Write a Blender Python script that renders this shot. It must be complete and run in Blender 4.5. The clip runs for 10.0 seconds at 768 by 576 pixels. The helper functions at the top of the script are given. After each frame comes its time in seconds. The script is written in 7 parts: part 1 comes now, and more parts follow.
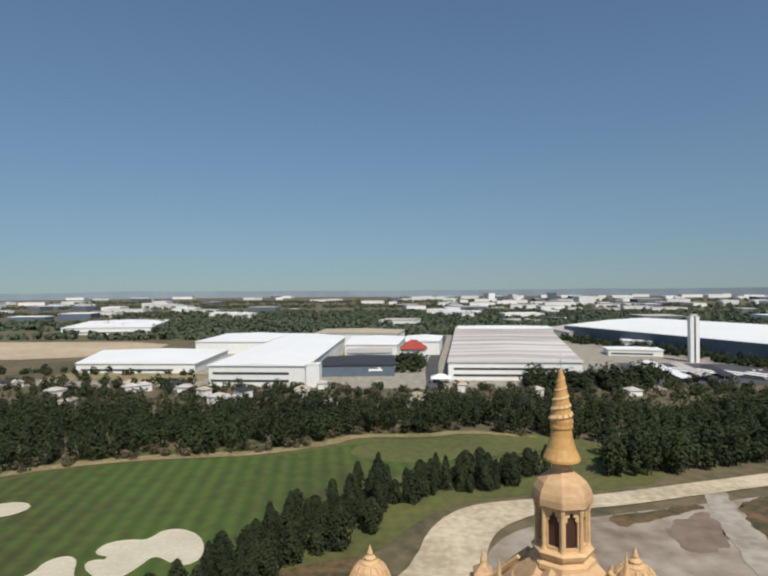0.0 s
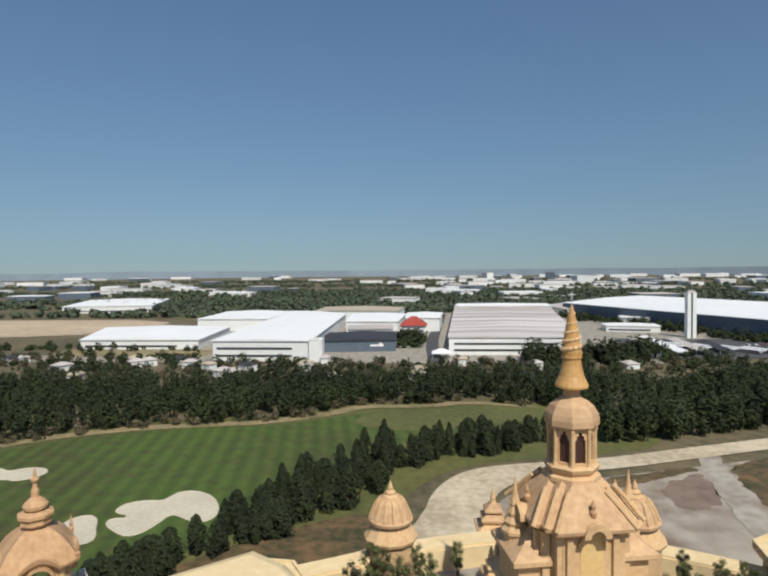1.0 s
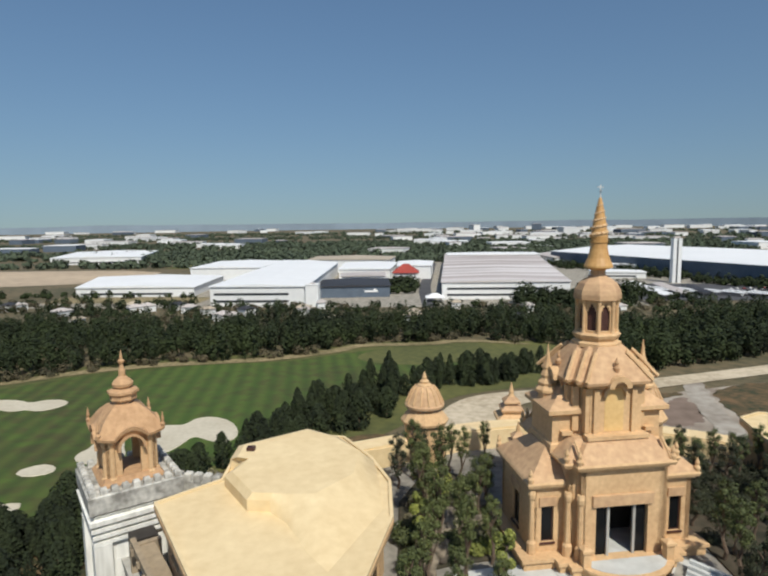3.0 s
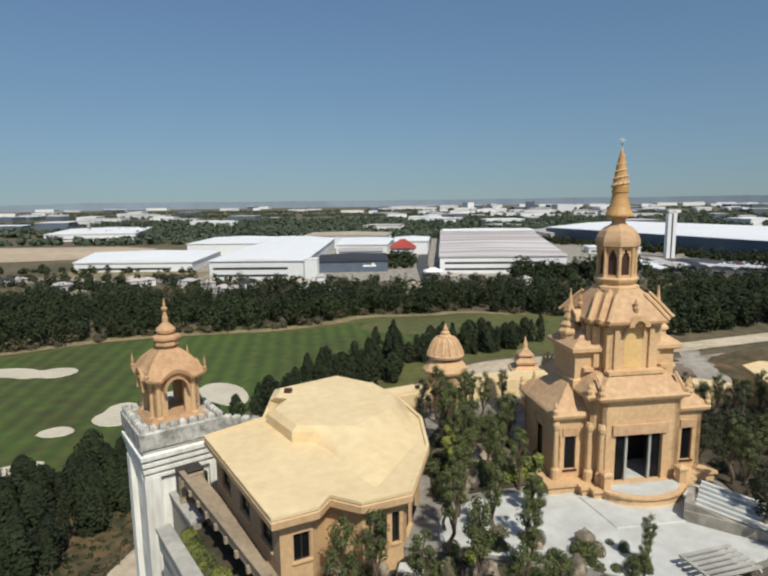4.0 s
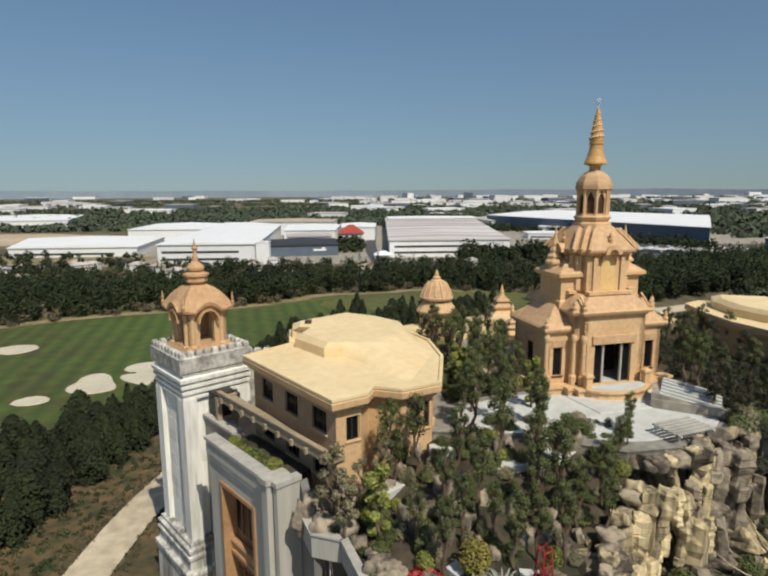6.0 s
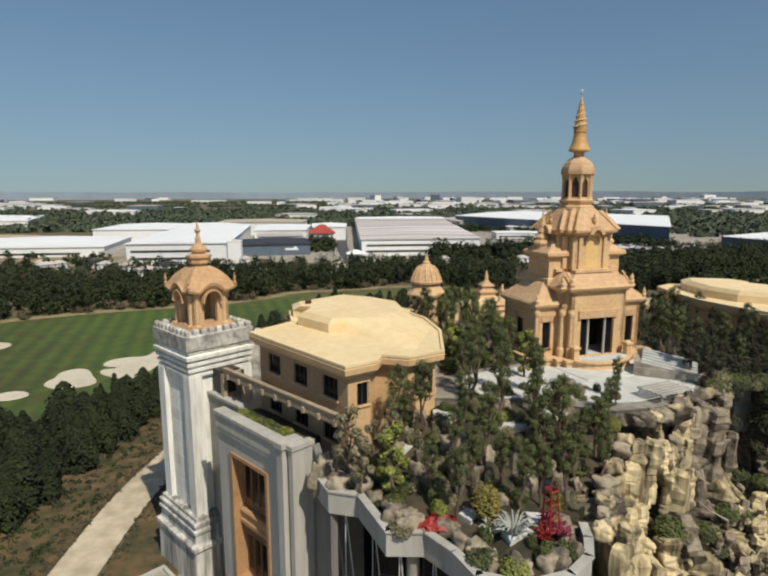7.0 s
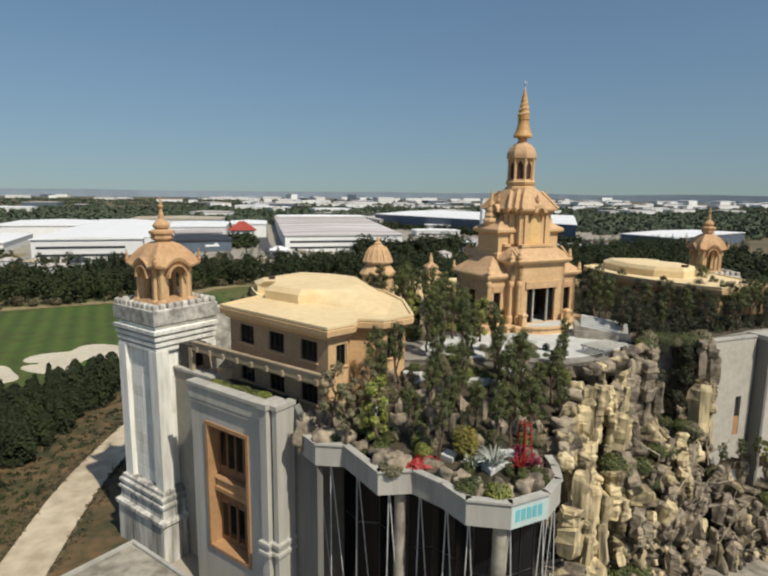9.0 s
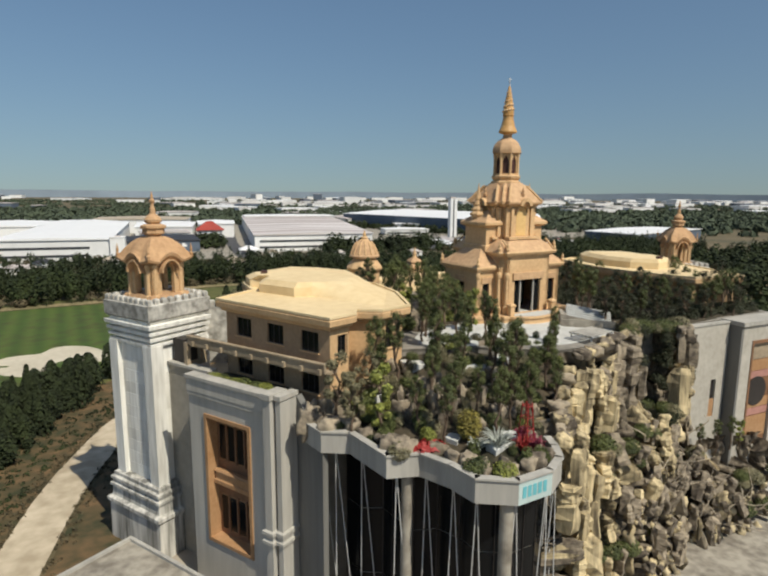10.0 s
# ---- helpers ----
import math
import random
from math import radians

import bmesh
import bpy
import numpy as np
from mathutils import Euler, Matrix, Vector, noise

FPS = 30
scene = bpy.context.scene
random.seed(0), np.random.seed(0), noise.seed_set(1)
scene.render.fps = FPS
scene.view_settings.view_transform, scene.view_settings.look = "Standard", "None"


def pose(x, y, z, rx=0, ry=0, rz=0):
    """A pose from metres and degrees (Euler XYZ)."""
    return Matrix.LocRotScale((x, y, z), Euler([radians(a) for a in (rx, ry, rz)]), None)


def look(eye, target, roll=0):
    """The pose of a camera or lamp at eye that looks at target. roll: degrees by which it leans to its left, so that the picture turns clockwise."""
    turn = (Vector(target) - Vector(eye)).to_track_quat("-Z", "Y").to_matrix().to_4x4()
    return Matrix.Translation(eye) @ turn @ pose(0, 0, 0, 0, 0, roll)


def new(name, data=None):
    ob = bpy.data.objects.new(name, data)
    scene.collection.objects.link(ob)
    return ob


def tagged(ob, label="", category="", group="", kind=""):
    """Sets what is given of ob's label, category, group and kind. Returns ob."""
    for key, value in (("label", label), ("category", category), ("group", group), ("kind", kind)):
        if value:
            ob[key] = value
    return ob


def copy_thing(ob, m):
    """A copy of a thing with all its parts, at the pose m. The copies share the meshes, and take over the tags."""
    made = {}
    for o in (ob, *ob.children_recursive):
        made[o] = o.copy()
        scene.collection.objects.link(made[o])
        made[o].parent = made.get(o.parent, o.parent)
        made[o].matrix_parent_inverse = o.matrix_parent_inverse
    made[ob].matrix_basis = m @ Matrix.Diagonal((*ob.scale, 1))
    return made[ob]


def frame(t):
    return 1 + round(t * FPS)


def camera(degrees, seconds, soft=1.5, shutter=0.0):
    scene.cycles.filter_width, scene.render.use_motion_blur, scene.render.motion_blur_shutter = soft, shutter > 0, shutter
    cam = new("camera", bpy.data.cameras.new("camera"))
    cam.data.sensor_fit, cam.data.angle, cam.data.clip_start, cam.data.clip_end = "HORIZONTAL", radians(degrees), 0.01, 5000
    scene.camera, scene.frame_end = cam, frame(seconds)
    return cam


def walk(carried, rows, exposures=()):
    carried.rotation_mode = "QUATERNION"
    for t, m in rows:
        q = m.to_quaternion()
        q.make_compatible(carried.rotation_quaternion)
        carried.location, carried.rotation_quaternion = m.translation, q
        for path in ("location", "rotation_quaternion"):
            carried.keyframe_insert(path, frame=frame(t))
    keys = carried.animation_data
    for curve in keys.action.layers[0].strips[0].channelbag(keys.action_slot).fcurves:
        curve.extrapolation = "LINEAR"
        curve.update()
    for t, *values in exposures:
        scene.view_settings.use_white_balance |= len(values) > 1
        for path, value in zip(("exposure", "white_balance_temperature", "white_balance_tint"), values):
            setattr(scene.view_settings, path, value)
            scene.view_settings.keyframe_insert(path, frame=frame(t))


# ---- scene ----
cam = camera(68.0, 10.0, soft=2.35)
PATH = [
    (0, (-3.188, -0.838, 57.635), (-3.344, 1.156, 57.641), -0.4),
    (0.5, (-3.937, -2.145, 56.172), (-4.092, -0.152, 56.154), -0.4),
    (1, (-4.972, -4.721, 55.212), (-5.122, -2.727, 55.148), -0.5),
    (1.5, (-5.848, -6.354, 54.162), (-5.986, -4.362, 54.054), -0.6),
    (2, (-7.078, -8.032, 53.06), (-7.204, -6.042, 52.906), -0.5),
    (3.5, (-11.473, -12.787, 49.683), (-11.564, -10.807, 49.418), -0.8),
    (4, (-13.24, -14.575, 48.585), (-13.319, -12.6, 48.282), -0.7),
    (4.5, (-15.052, -16.43, 47.506), (-15.111, -14.456, 47.189), -0.7),
    (5, (-16.977, -18.628, 46.386), (-16.976, -16.656, 46.056), -0.8),
    (5.5, (-18.777, -20.786, 45.438), (-18.708, -18.816, 45.101), -0.5),
    (7, (-24.152, -25.456, 42.531), (-23.907, -23.498, 42.203), -0.1),
    (7.5, (-25.782, -26.515, 41.892), (-25.474, -24.566, 41.563), 0.0),
    (8, (-27.297, -27.33, 41.316), (-26.903, -25.397, 40.987), 0.3),
    (8.5, (-28.562, -27.857, 40.732), (-28.096, -25.939, 40.406), 0.5),
    (9, (-29.798, -28.144, 40.161), (-29.268, -26.243, 39.835), 0.6),
    (9.5, (-31.151, -28.324, 39.769), (-30.565, -26.439, 39.447), 0.7),
    (10, (-32.923, -28.444, 39.501), (-32.282, -26.578, 39.175), 0.4),
]
walk(cam, [(t, look(eye, target, roll)) for t, eye, target, roll in PATH], [(0, -0.06, 6650, 10), (2, -0.08, 6420, 10), (4.5, -0.10, 6560, 10), (7, -0.10, 6850, 10), (10, -0.05, 6850, 10)])


# ---- sky and sun ----
SUN_AZ, SUN_EL = radians(-66), radians(52)
world = bpy.data.worlds.new("sky")
scene.world = world
world.use_nodes = True
wn = world.node_tree.nodes
sky = wn.new("ShaderNodeTexSky")
sky.sky_type, sky.sun_disc = "NISHITA", False
sky.sun_elevation, sky.sun_rotation = SUN_EL, radians(90) - SUN_AZ
sky.altitude, sky.air_density, sky.dust_density, sky.ozone_density = 1500, 1.4, 4.6, 10.0
wn["Background"].inputs["Strength"].default_value = 0.100
tint = wn.new("ShaderNodeMix")
tint.data_type, tint.blend_type = "RGBA", "MULTIPLY"
tint.inputs["Factor"].default_value, tint.inputs["B"].default_value = 1.0, (1.10, 1.0, 0.87, 1)
haze = wn.new("ShaderNodeMapping")
haze.inputs["Location"].default_value, haze.inputs["Scale"].default_value = (0, 0, 0.065), (1.0, 1.0, 0.72)
world.node_tree.links.new(wn.new("ShaderNodeTexCoord").outputs["Generated"], haze.inputs["Vector"])
world.node_tree.links.new(haze.outputs["Vector"], sky.inputs["Vector"])
world.node_tree.links.new(sky.outputs["Color"], tint.inputs["A"])
world.node_tree.links.new(tint.outputs["Result"], wn["Background"].inputs["Color"])

sun_data = bpy.data.lights.new("sun", "SUN")
sun_data.energy, sun_data.angle, sun_data.color = 4.5, radians(0.6), (1.0, 0.955, 0.85)
sun = new("sun", sun_data)
sun_way = Vector((math.cos(SUN_EL) * math.cos(SUN_AZ), math.cos(SUN_EL) * math.sin(SUN_AZ), math.sin(SUN_EL)))
sun.matrix_world = look(sun_way * 200, (0, 0, 0))


# ---- materials ----
def surface(name, col, rough=0.85, spread=0.25, fine=4.0, coarse=0.35, bump=0.25, other=None, metal=0.0, streak=False, island=0.0, piece=0.0, span=(0.68, 1.32)):
    """A weathered surface: two scales of noise between two tones, with fine relief. Sizes are per metre."""
    m = bpy.data.materials.new(name)
    m.use_nodes = True
    n, l = m.node_tree.nodes, m.node_tree.links
    b = n["Principled BSDF"]
    b.inputs["Roughness"].default_value, b.inputs["Metallic"].default_value = rough, metal
    geo = n.new("ShaderNodeNewGeometry")
    spot = geo.outputs["Position"]
    if streak:
        stretch = n.new("ShaderNodeMapping")
        stretch.inputs["Scale"].default_value = (1.0, 1.0, 0.12)
        l.new(spot, stretch.inputs["Vector"])
        spot = stretch.outputs["Vector"]
    noises = []
    for scale, detail in ((fine, 5.0), (coarse, 4.0)):
        t = n.new("ShaderNodeTexNoise")
        t.inputs["Scale"].default_value, t.inputs["Detail"].default_value = scale, detail
        l.new(spot, t.inputs["Vector"])
        noises.append(t.outputs["Fac"])
    both = n.new("ShaderNodeMath")
    both.operation = "ADD"
    l.new(noises[0], both.inputs[0])
    l.new(noises[1], both.inputs[1])
    value = both.outputs[0]
    for on, out in ((island, geo.outputs["Random Per Island"]), (piece, None)):
        if on:
            if out is None:
                out = n.new("ShaderNodeObjectInfo").outputs["Random"]
            more = n.new("ShaderNodeMath")
            more.operation = "MULTIPLY_ADD"
            l.new(out, more.inputs[0])
            more.inputs[1].default_value = on
            l.new(value, more.inputs[2])
            value = more.outputs[0]
    ramp = n.new("ShaderNodeMapRange")
    ramp.inputs["From Min"].default_value, ramp.inputs["From Max"].default_value = span[0] + 0.25 * (island + piece), span[1] + 0.75 * (island + piece)
    l.new(value, ramp.inputs["Value"])
    mix = n.new("ShaderNodeMix")
    mix.data_type = "RGBA"
    dark = other or tuple(c * (1 - spread) for c in col)
    light = col if other else tuple(min(1.0, c * (1 + spread * 0.5)) for c in col)
    mix.inputs["A"].default_value, mix.inputs["B"].default_value = (*dark, 1), (*light, 1)
    l.new(ramp.outputs["Result"], mix.inputs["Factor"])
    l.new(mix.outputs["Result"], b.inputs["Base Color"])
    if bump:
        relief = n.new("ShaderNodeBump")
        relief.inputs["Strength"].default_value, relief.inputs["Distance"].default_value = bump, 0.08
        l.new(noises[0], relief.inputs["Height"])
        l.new(relief.outputs["Normal"], b.inputs["Normal"])
    return m


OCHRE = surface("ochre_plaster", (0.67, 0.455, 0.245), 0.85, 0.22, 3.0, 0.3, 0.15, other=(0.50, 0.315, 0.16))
CLAY = surface("clay_plaster", (0.55, 0.345, 0.185), 0.85, 0.25, 2.5, 0.3, 0.2, other=(0.36, 0.21, 0.105))
OCHRE_ROOF = surface("ochre_roof", (0.60, 0.395, 0.22), 0.8, 0.25, 2.0, 0.25, 0.2, other=(0.41, 0.25, 0.135))
NICHE = surface("niche_plaster", (0.74, 0.52, 0.23), 0.85, 0.2, 3.0, 0.4, 0.15, other=(0.62, 0.40, 0.16))
GOLD = surface("gilded_ochre", (0.60, 0.36, 0.13), 0.55, 0.25, 3.0, 0.5, 0.1, other=(0.45, 0.24, 0.08))
CREAM = surface("cream_roof", (0.78, 0.625, 0.37), 0.8, 0.14, 1.0, 0.10, 0.1, other=(0.64, 0.485, 0.265))
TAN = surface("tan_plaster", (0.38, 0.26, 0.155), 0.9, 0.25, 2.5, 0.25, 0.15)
WHITE_STONE = surface("white_stone", (0.82, 0.81, 0.75), 0.8, 0.35, 2.2, 0.5, 0.2, other=(0.52, 0.505, 0.45), streak=True, piece=0.3, span=(0.70, 1.10))
GREY_STONE = surface("grey_weathered_stone", (0.64, 0.62, 0.56), 0.9, 0.5, 1.6, 0.5, 0.3, other=(0.16, 0.155, 0.135), streak=True, span=(0.80, 1.2))
STAINED_STONE = surface("stained_white_stone", (0.62, 0.60, 0.54), 0.9, 0.5, 1.6, 0.6, 0.3, other=(0.22, 0.21, 0.185), piece=0.25, span=(0.78, 1.18))
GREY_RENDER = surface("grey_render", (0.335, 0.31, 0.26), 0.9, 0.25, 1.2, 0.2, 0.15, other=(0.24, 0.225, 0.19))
# Grey render darkened to paint shade on the flank and side walls.
SHADED_RENDER = surface("shaded_grey_render", (0.18, 0.178, 0.165), 0.85, 0.25, 1.2, 0.2, 0.15, other=(0.12, 0.118, 0.11), streak=True)
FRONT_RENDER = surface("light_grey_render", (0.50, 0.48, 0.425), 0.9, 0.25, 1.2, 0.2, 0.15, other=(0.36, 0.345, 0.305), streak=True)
PALE_RENDER = surface("pale_render", (0.46, 0.44, 0.39), 0.9, 0.18, 1.5, 0.3, 0.15, other=(0.30, 0.29, 0.26), streak=True)
ORANGE_WOOD = surface("orange_frame", (0.43, 0.255, 0.13), 0.65, 0.2, 3.0, 0.4, 0.1, other=(0.32, 0.165, 0.07))
BROWN_PANEL = surface("brown_panel", (0.22, 0.11, 0.055), 0.7, 0.3, 2.0, 0.4, 0.1)
PINK_PANEL = surface("dusty_pink_panel", (0.42, 0.21, 0.17), 0.8, 0.2, 2.0, 0.4, 0.1)
# Near-black for window frames, and for painting the shade inside openings.
DARK = surface("dark_trim_and_inner_shade", (0.03, 0.025, 0.022), 0.6, 0.3, 2.0, 0.3, 0.0)
MAROON = surface("maroon_panel", (0.06, 0.022, 0.016), 0.6, 0.3, 2.0, 0.4, 0.1)
STEEL = surface("painted_steel", (0.60, 0.60, 0.58), 0.5, 0.15, 3.0, 0.5, 0.05)
CONCRETE = surface("concrete", (0.36, 0.33, 0.27), 0.9, 0.3, 1.0, 0.22, 0.2, other=(0.17, 0.15, 0.12), span=(0.75, 1.15))
PAVING = surface("pale_paving", (0.58, 0.59, 0.56), 0.85, 0.22, 1.0, 0.15, 0.15, other=(0.42, 0.42, 0.39))
# Mottled terrace, its colour lowered to carry the shadow of the trees.
TERRACE = surface("shade_toned_terrace", (0.30, 0.28, 0.24), 0.9, 0.3, 1.2, 0.2, 0.2, other=(0.12, 0.11, 0.09))
ROCK = surface("sandstone_rock", (0.64, 0.52, 0.305), 0.95, 0.5, 2.2, 0.6, 1.0, other=(0.085, 0.068, 0.042), streak=True, piece=0.3, span=(0.77, 1.13))
GREY_ROCK = surface("grey_boulder", (0.36, 0.30, 0.215), 0.95, 0.5, 1.8, 0.6, 0.8, other=(0.07, 0.056, 0.042), piece=0.3, span=(0.80, 1.2))
GALLERY_BUFF = surface("gallery_plaster", (0.40, 0.315, 0.21), 0.9, 0.25, 2.0, 0.3, 0.2, other=(0.24, 0.19, 0.13))
BUFF_RENDER = surface("buff_render", (0.47, 0.445, 0.385), 0.9, 0.2, 1.6, 0.35, 0.25, other=(0.35, 0.325, 0.275))
SOIL = surface("garden_soil", (0.075, 0.058, 0.036), 0.95, 0.5, 0.9, 0.25, 0.5, other=(0.025, 0.024, 0.012), span=(0.8, 1.2))
BARK = surface("bark", (0.13, 0.09, 0.06), 0.95, 0.4, 6.0, 0.6, 0.5)
LEAF = surface("leaf", (0.115, 0.135, 0.034), 0.75, 0.5, 0.9, 0.25, 0.0, other=(0.024, 0.034, 0.010), island=0.5)
# Leaf copy with shade painted in, for growth on the right-hand terrace.
LEAF_SHADED = surface("shaded_leaf", (0.040, 0.046, 0.016), 0.8, 0.5, 0.9, 0.25, 0.0, other=(0.014, 0.018, 0.008), island=0.4)
LEAF_LIGHT = surface("light_leaf", (0.29, 0.31, 0.055), 0.7, 0.5, 0.9, 0.25, 0.0, other=(0.06, 0.075, 0.018), island=0.6)
LEAF_OLIVE = surface("olive_leaf", (0.25, 0.22, 0.12), 0.7, 0.5, 0.9, 0.25, 0.0, other=(0.07, 0.07, 0.035), island=0.5)
LEAF_YELLOW = surface("olive_yellow_leaf", (0.27, 0.22, 0.04), 0.75, 0.5, 0.9, 0.25, 0.0, other=(0.07, 0.065, 0.014), island=0.5)
SILVER = surface("silver_leaf", (0.46, 0.48, 0.42), 0.6, 0.3, 3.0, 0.8, 0.0, other=(0.24, 0.26, 0.22), island=0.3)
NEEDLE = surface("dark_needle", (0.026, 0.038, 0.009), 0.95, 0.5, 0.5, 0.1, 0.0, other=(0.006, 0.011, 0.0035), island=0.3)
WOODS = surface("woodland", (0.034, 0.050, 0.011), 0.95, 0.5, 0.10, 0.018, 0.0, other=(0.007, 0.0125, 0.0035), island=0.2)
DRY_WOODS = surface("dry_woodland", (0.11, 0.085, 0.045), 0.95, 0.5, 0.10, 0.018, 0.0, other=(0.028, 0.03, 0.014), island=0.25)
# Far foliage: a paler, greyer base colour carries the distance haze.
HAZED_WOODS = surface("hazed_woodland", (0.080, 0.102, 0.058), 0.95, 0.5, 0.03, 0.006, 0.0, other=(0.040, 0.056, 0.036), island=0.2)
GROUND = surface("scrub_ground", (0.15, 0.115, 0.062), 0.95, 0.5, 0.25, 0.02, 0.0, other=(0.055, 0.055, 0.026), span=(0.75, 1.2))
DIRT = surface("brown_verge", (0.15, 0.092, 0.042), 0.95, 0.4, 0.5, 0.13, 0.3, other=(0.035, 0.038, 0.014), span=(0.78, 1.22))
BANK = surface("sandy_bank", (0.30, 0.235, 0.125), 0.95, 0.4, 0.6, 0.08, 0.2, other=(0.13, 0.115, 0.05), span=(0.75, 1.2))
SAND_FIELD = surface("bare_sand_field", (0.46, 0.36, 0.25), 0.95, 0.3, 0.1, 0.012, 0.0)
ROAD = surface("pale_dirt_road", (0.56, 0.475, 0.345), 0.95, 0.3, 0.5, 0.07, 0.15, other=(0.36, 0.295, 0.20), span=(0.78, 1.2))
TRACK = surface("brown_gravel_yard", (0.36, 0.315, 0.255), 0.95, 0.3, 0.12, 0.022, 0.15, other=(0.165, 0.12, 0.085), span=(0.8, 1.2))
EARTH = surface("bare_earth", (0.24, 0.175, 0.135), 0.95, 0.35, 0.25, 0.05, 0.2, other=(0.12, 0.085, 0.06))
GRAVEL = surface("grey_gravel_track", (0.37, 0.335, 0.28), 0.95, 0.35, 0.3, 0.05, 0.2, other=(0.23, 0.195, 0.155), span=(0.8, 1.2))
ASPHALT = surface("asphalt", (0.07, 0.07, 0.075), 0.9, 0.3, 0.8, 0.06, 0.0)
SAND = surface("bunker_sand", (0.56, 0.51, 0.40), 0.95, 0.15, 1.0, 0.12, 0.1, other=(0.44, 0.39, 0.29))
ROUGH = surface("golf_rough", (0.125, 0.125, 0.034), 0.95, 0.4, 0.35, 0.025, 0.0, other=(0.055, 0.064, 0.018))
METAL_WHITE = surface("white_sheet_roof", (0.82, 0.82, 0.81), 0.5, 0.07, 0.2, 0.02, 0.0)
METAL_GREY = surface("weathered_sheet_roof", (0.50, 0.45, 0.42), 0.6, 0.22, 0.25, 0.02, 0.0)
SHED_WALL = surface("white_shed_wall", (0.76, 0.76, 0.74), 0.7, 0.1, 0.3, 0.03, 0.0, piece=0.3)
BLUE_WALL = surface("slate_blue_wall", (0.10, 0.13, 0.17), 0.7, 0.2, 0.3, 0.03, 0.0)
BAND = surface("dark_window_band", (0.04, 0.045, 0.05), 0.4, 0.2, 0.4, 0.05, 0.0)
BROWN_ROOF = surface("brown_sheet_roof", (0.44, 0.37, 0.28), 0.7, 0.15, 0.2, 0.03, 0.0)
BLACK_ROOF = surface("dark_roof", (0.035, 0.036, 0.042), 0.7, 0.2, 0.2, 0.03, 0.0)
RED_ROOF = surface("red_tile_roof", (0.33, 0.05, 0.035), 0.8, 0.25, 0.6, 0.1, 0.0)
RED = surface("red_paint", (0.29, 0.022, 0.018), 0.6, 0.3, 3.0, 0.8, 0.0)
MAGENTA = surface("magenta_bloom", (0.22, 0.03, 0.06), 0.8, 0.4, 3.0, 0.8, 0.0, island=0.5)
CYAN = surface("pale_cyan_panel", (0.47, 0.58, 0.56), 0.6, 0.12, 2.0, 0.4, 0.0)
CYAN_DARK = surface("teal_lettering", (0.13, 0.45, 0.50), 0.6, 0.12, 2.0, 0.4, 0.0)


def mown(name):
    """Fairway grass with mowing stripes."""
    m = surface(name, (0.066, 0.104, 0.014), 0.95, 0.35, 0.25, 0.02, 0.0, other=(0.060, 0.058, 0.015), span=(0.78, 1.14))
    n, l = m.node_tree.nodes, m.node_tree.links
    geo = n.new("ShaderNodeNewGeometry")
    turn = n.new("ShaderNodeMapping")
    turn.inputs["Rotation"].default_value = (0, 0, radians(-10.7))
    wave = n.new("ShaderNodeTexWave")
    wave.wave_type, wave.bands_direction = "BANDS", "X"
    wave.inputs["Scale"].default_value, wave.inputs["Distortion"].default_value = 0.060, 0.5
    wave.inputs["Detail Scale"].default_value, wave.inputs["Detail"].default_value = 0.2, 1.5
    l.new(geo.outputs["Position"], turn.inputs["Vector"])
    l.new(turn.outputs["Vector"], wave.inputs["Vector"])
    base = n["Principled BSDF"].inputs["Base Color"]
    was = base.links[0].from_socket
    mix = n.new("ShaderNodeMix")
    mix.data_type, mix.blend_type = "RGBA", "MULTIPLY"
    tone = n.new("ShaderNodeMapRange")
    tone.inputs["To Min"].default_value, tone.inputs["To Max"].default_value = 0.0, 0.62
    l.new(wave.outputs["Fac"], tone.inputs["Value"])
    l.new(tone.outputs["Result"], mix.inputs["Factor"])
    l.new(was, mix.inputs["A"])
    mix.inputs["B"].default_value = (0.42, 0.60, 0.42, 1)
    l.new(mix.outputs["Result"], base)
    return m


FAIRWAY = mown("mown_fairway")


def banded(name, col, other):
    """Old sheet roofing with pale and rusty bands across it."""
    m = surface(name, col, 0.65, 0.2, 0.25, 0.02, 0.0)
    n, l = m.node_tree.nodes, m.node_tree.links
    geo, turn, bands = n.new("ShaderNodeNewGeometry"), n.new("ShaderNodeMapping"), n.new("ShaderNodeTexNoise")
    turn.inputs["Scale"].default_value = (0.004, 0.05, 0.0)
    bands.inputs["Scale"].default_value, bands.inputs["Detail"].default_value = 1.0, 3.0
    l.new(geo.outputs["Position"], turn.inputs["Vector"])
    l.new(turn.outputs["Vector"], bands.inputs["Vector"])
    tone = n.new("ShaderNodeMapRange")
    tone.inputs["From Min"].default_value, tone.inputs["From Max"].default_value = 0.42, 0.60
    l.new(bands.outputs["Fac"], tone.inputs["Value"])
    base = n["Principled BSDF"].inputs["Base Color"]
    mix = n.new("ShaderNodeMix")
    mix.data_type = "RGBA"
    l.new(tone.outputs["Result"], mix.inputs["Factor"])
    l.new(base.links[0].from_socket, mix.inputs["A"])
    mix.inputs["B"].default_value = (*other, 1)
    l.new(mix.outputs["Result"], base)
    return m


BANDED_ROOF = banded("banded_sheet_roof", (0.42, 0.36, 0.33), (0.66, 0.62, 0.60))


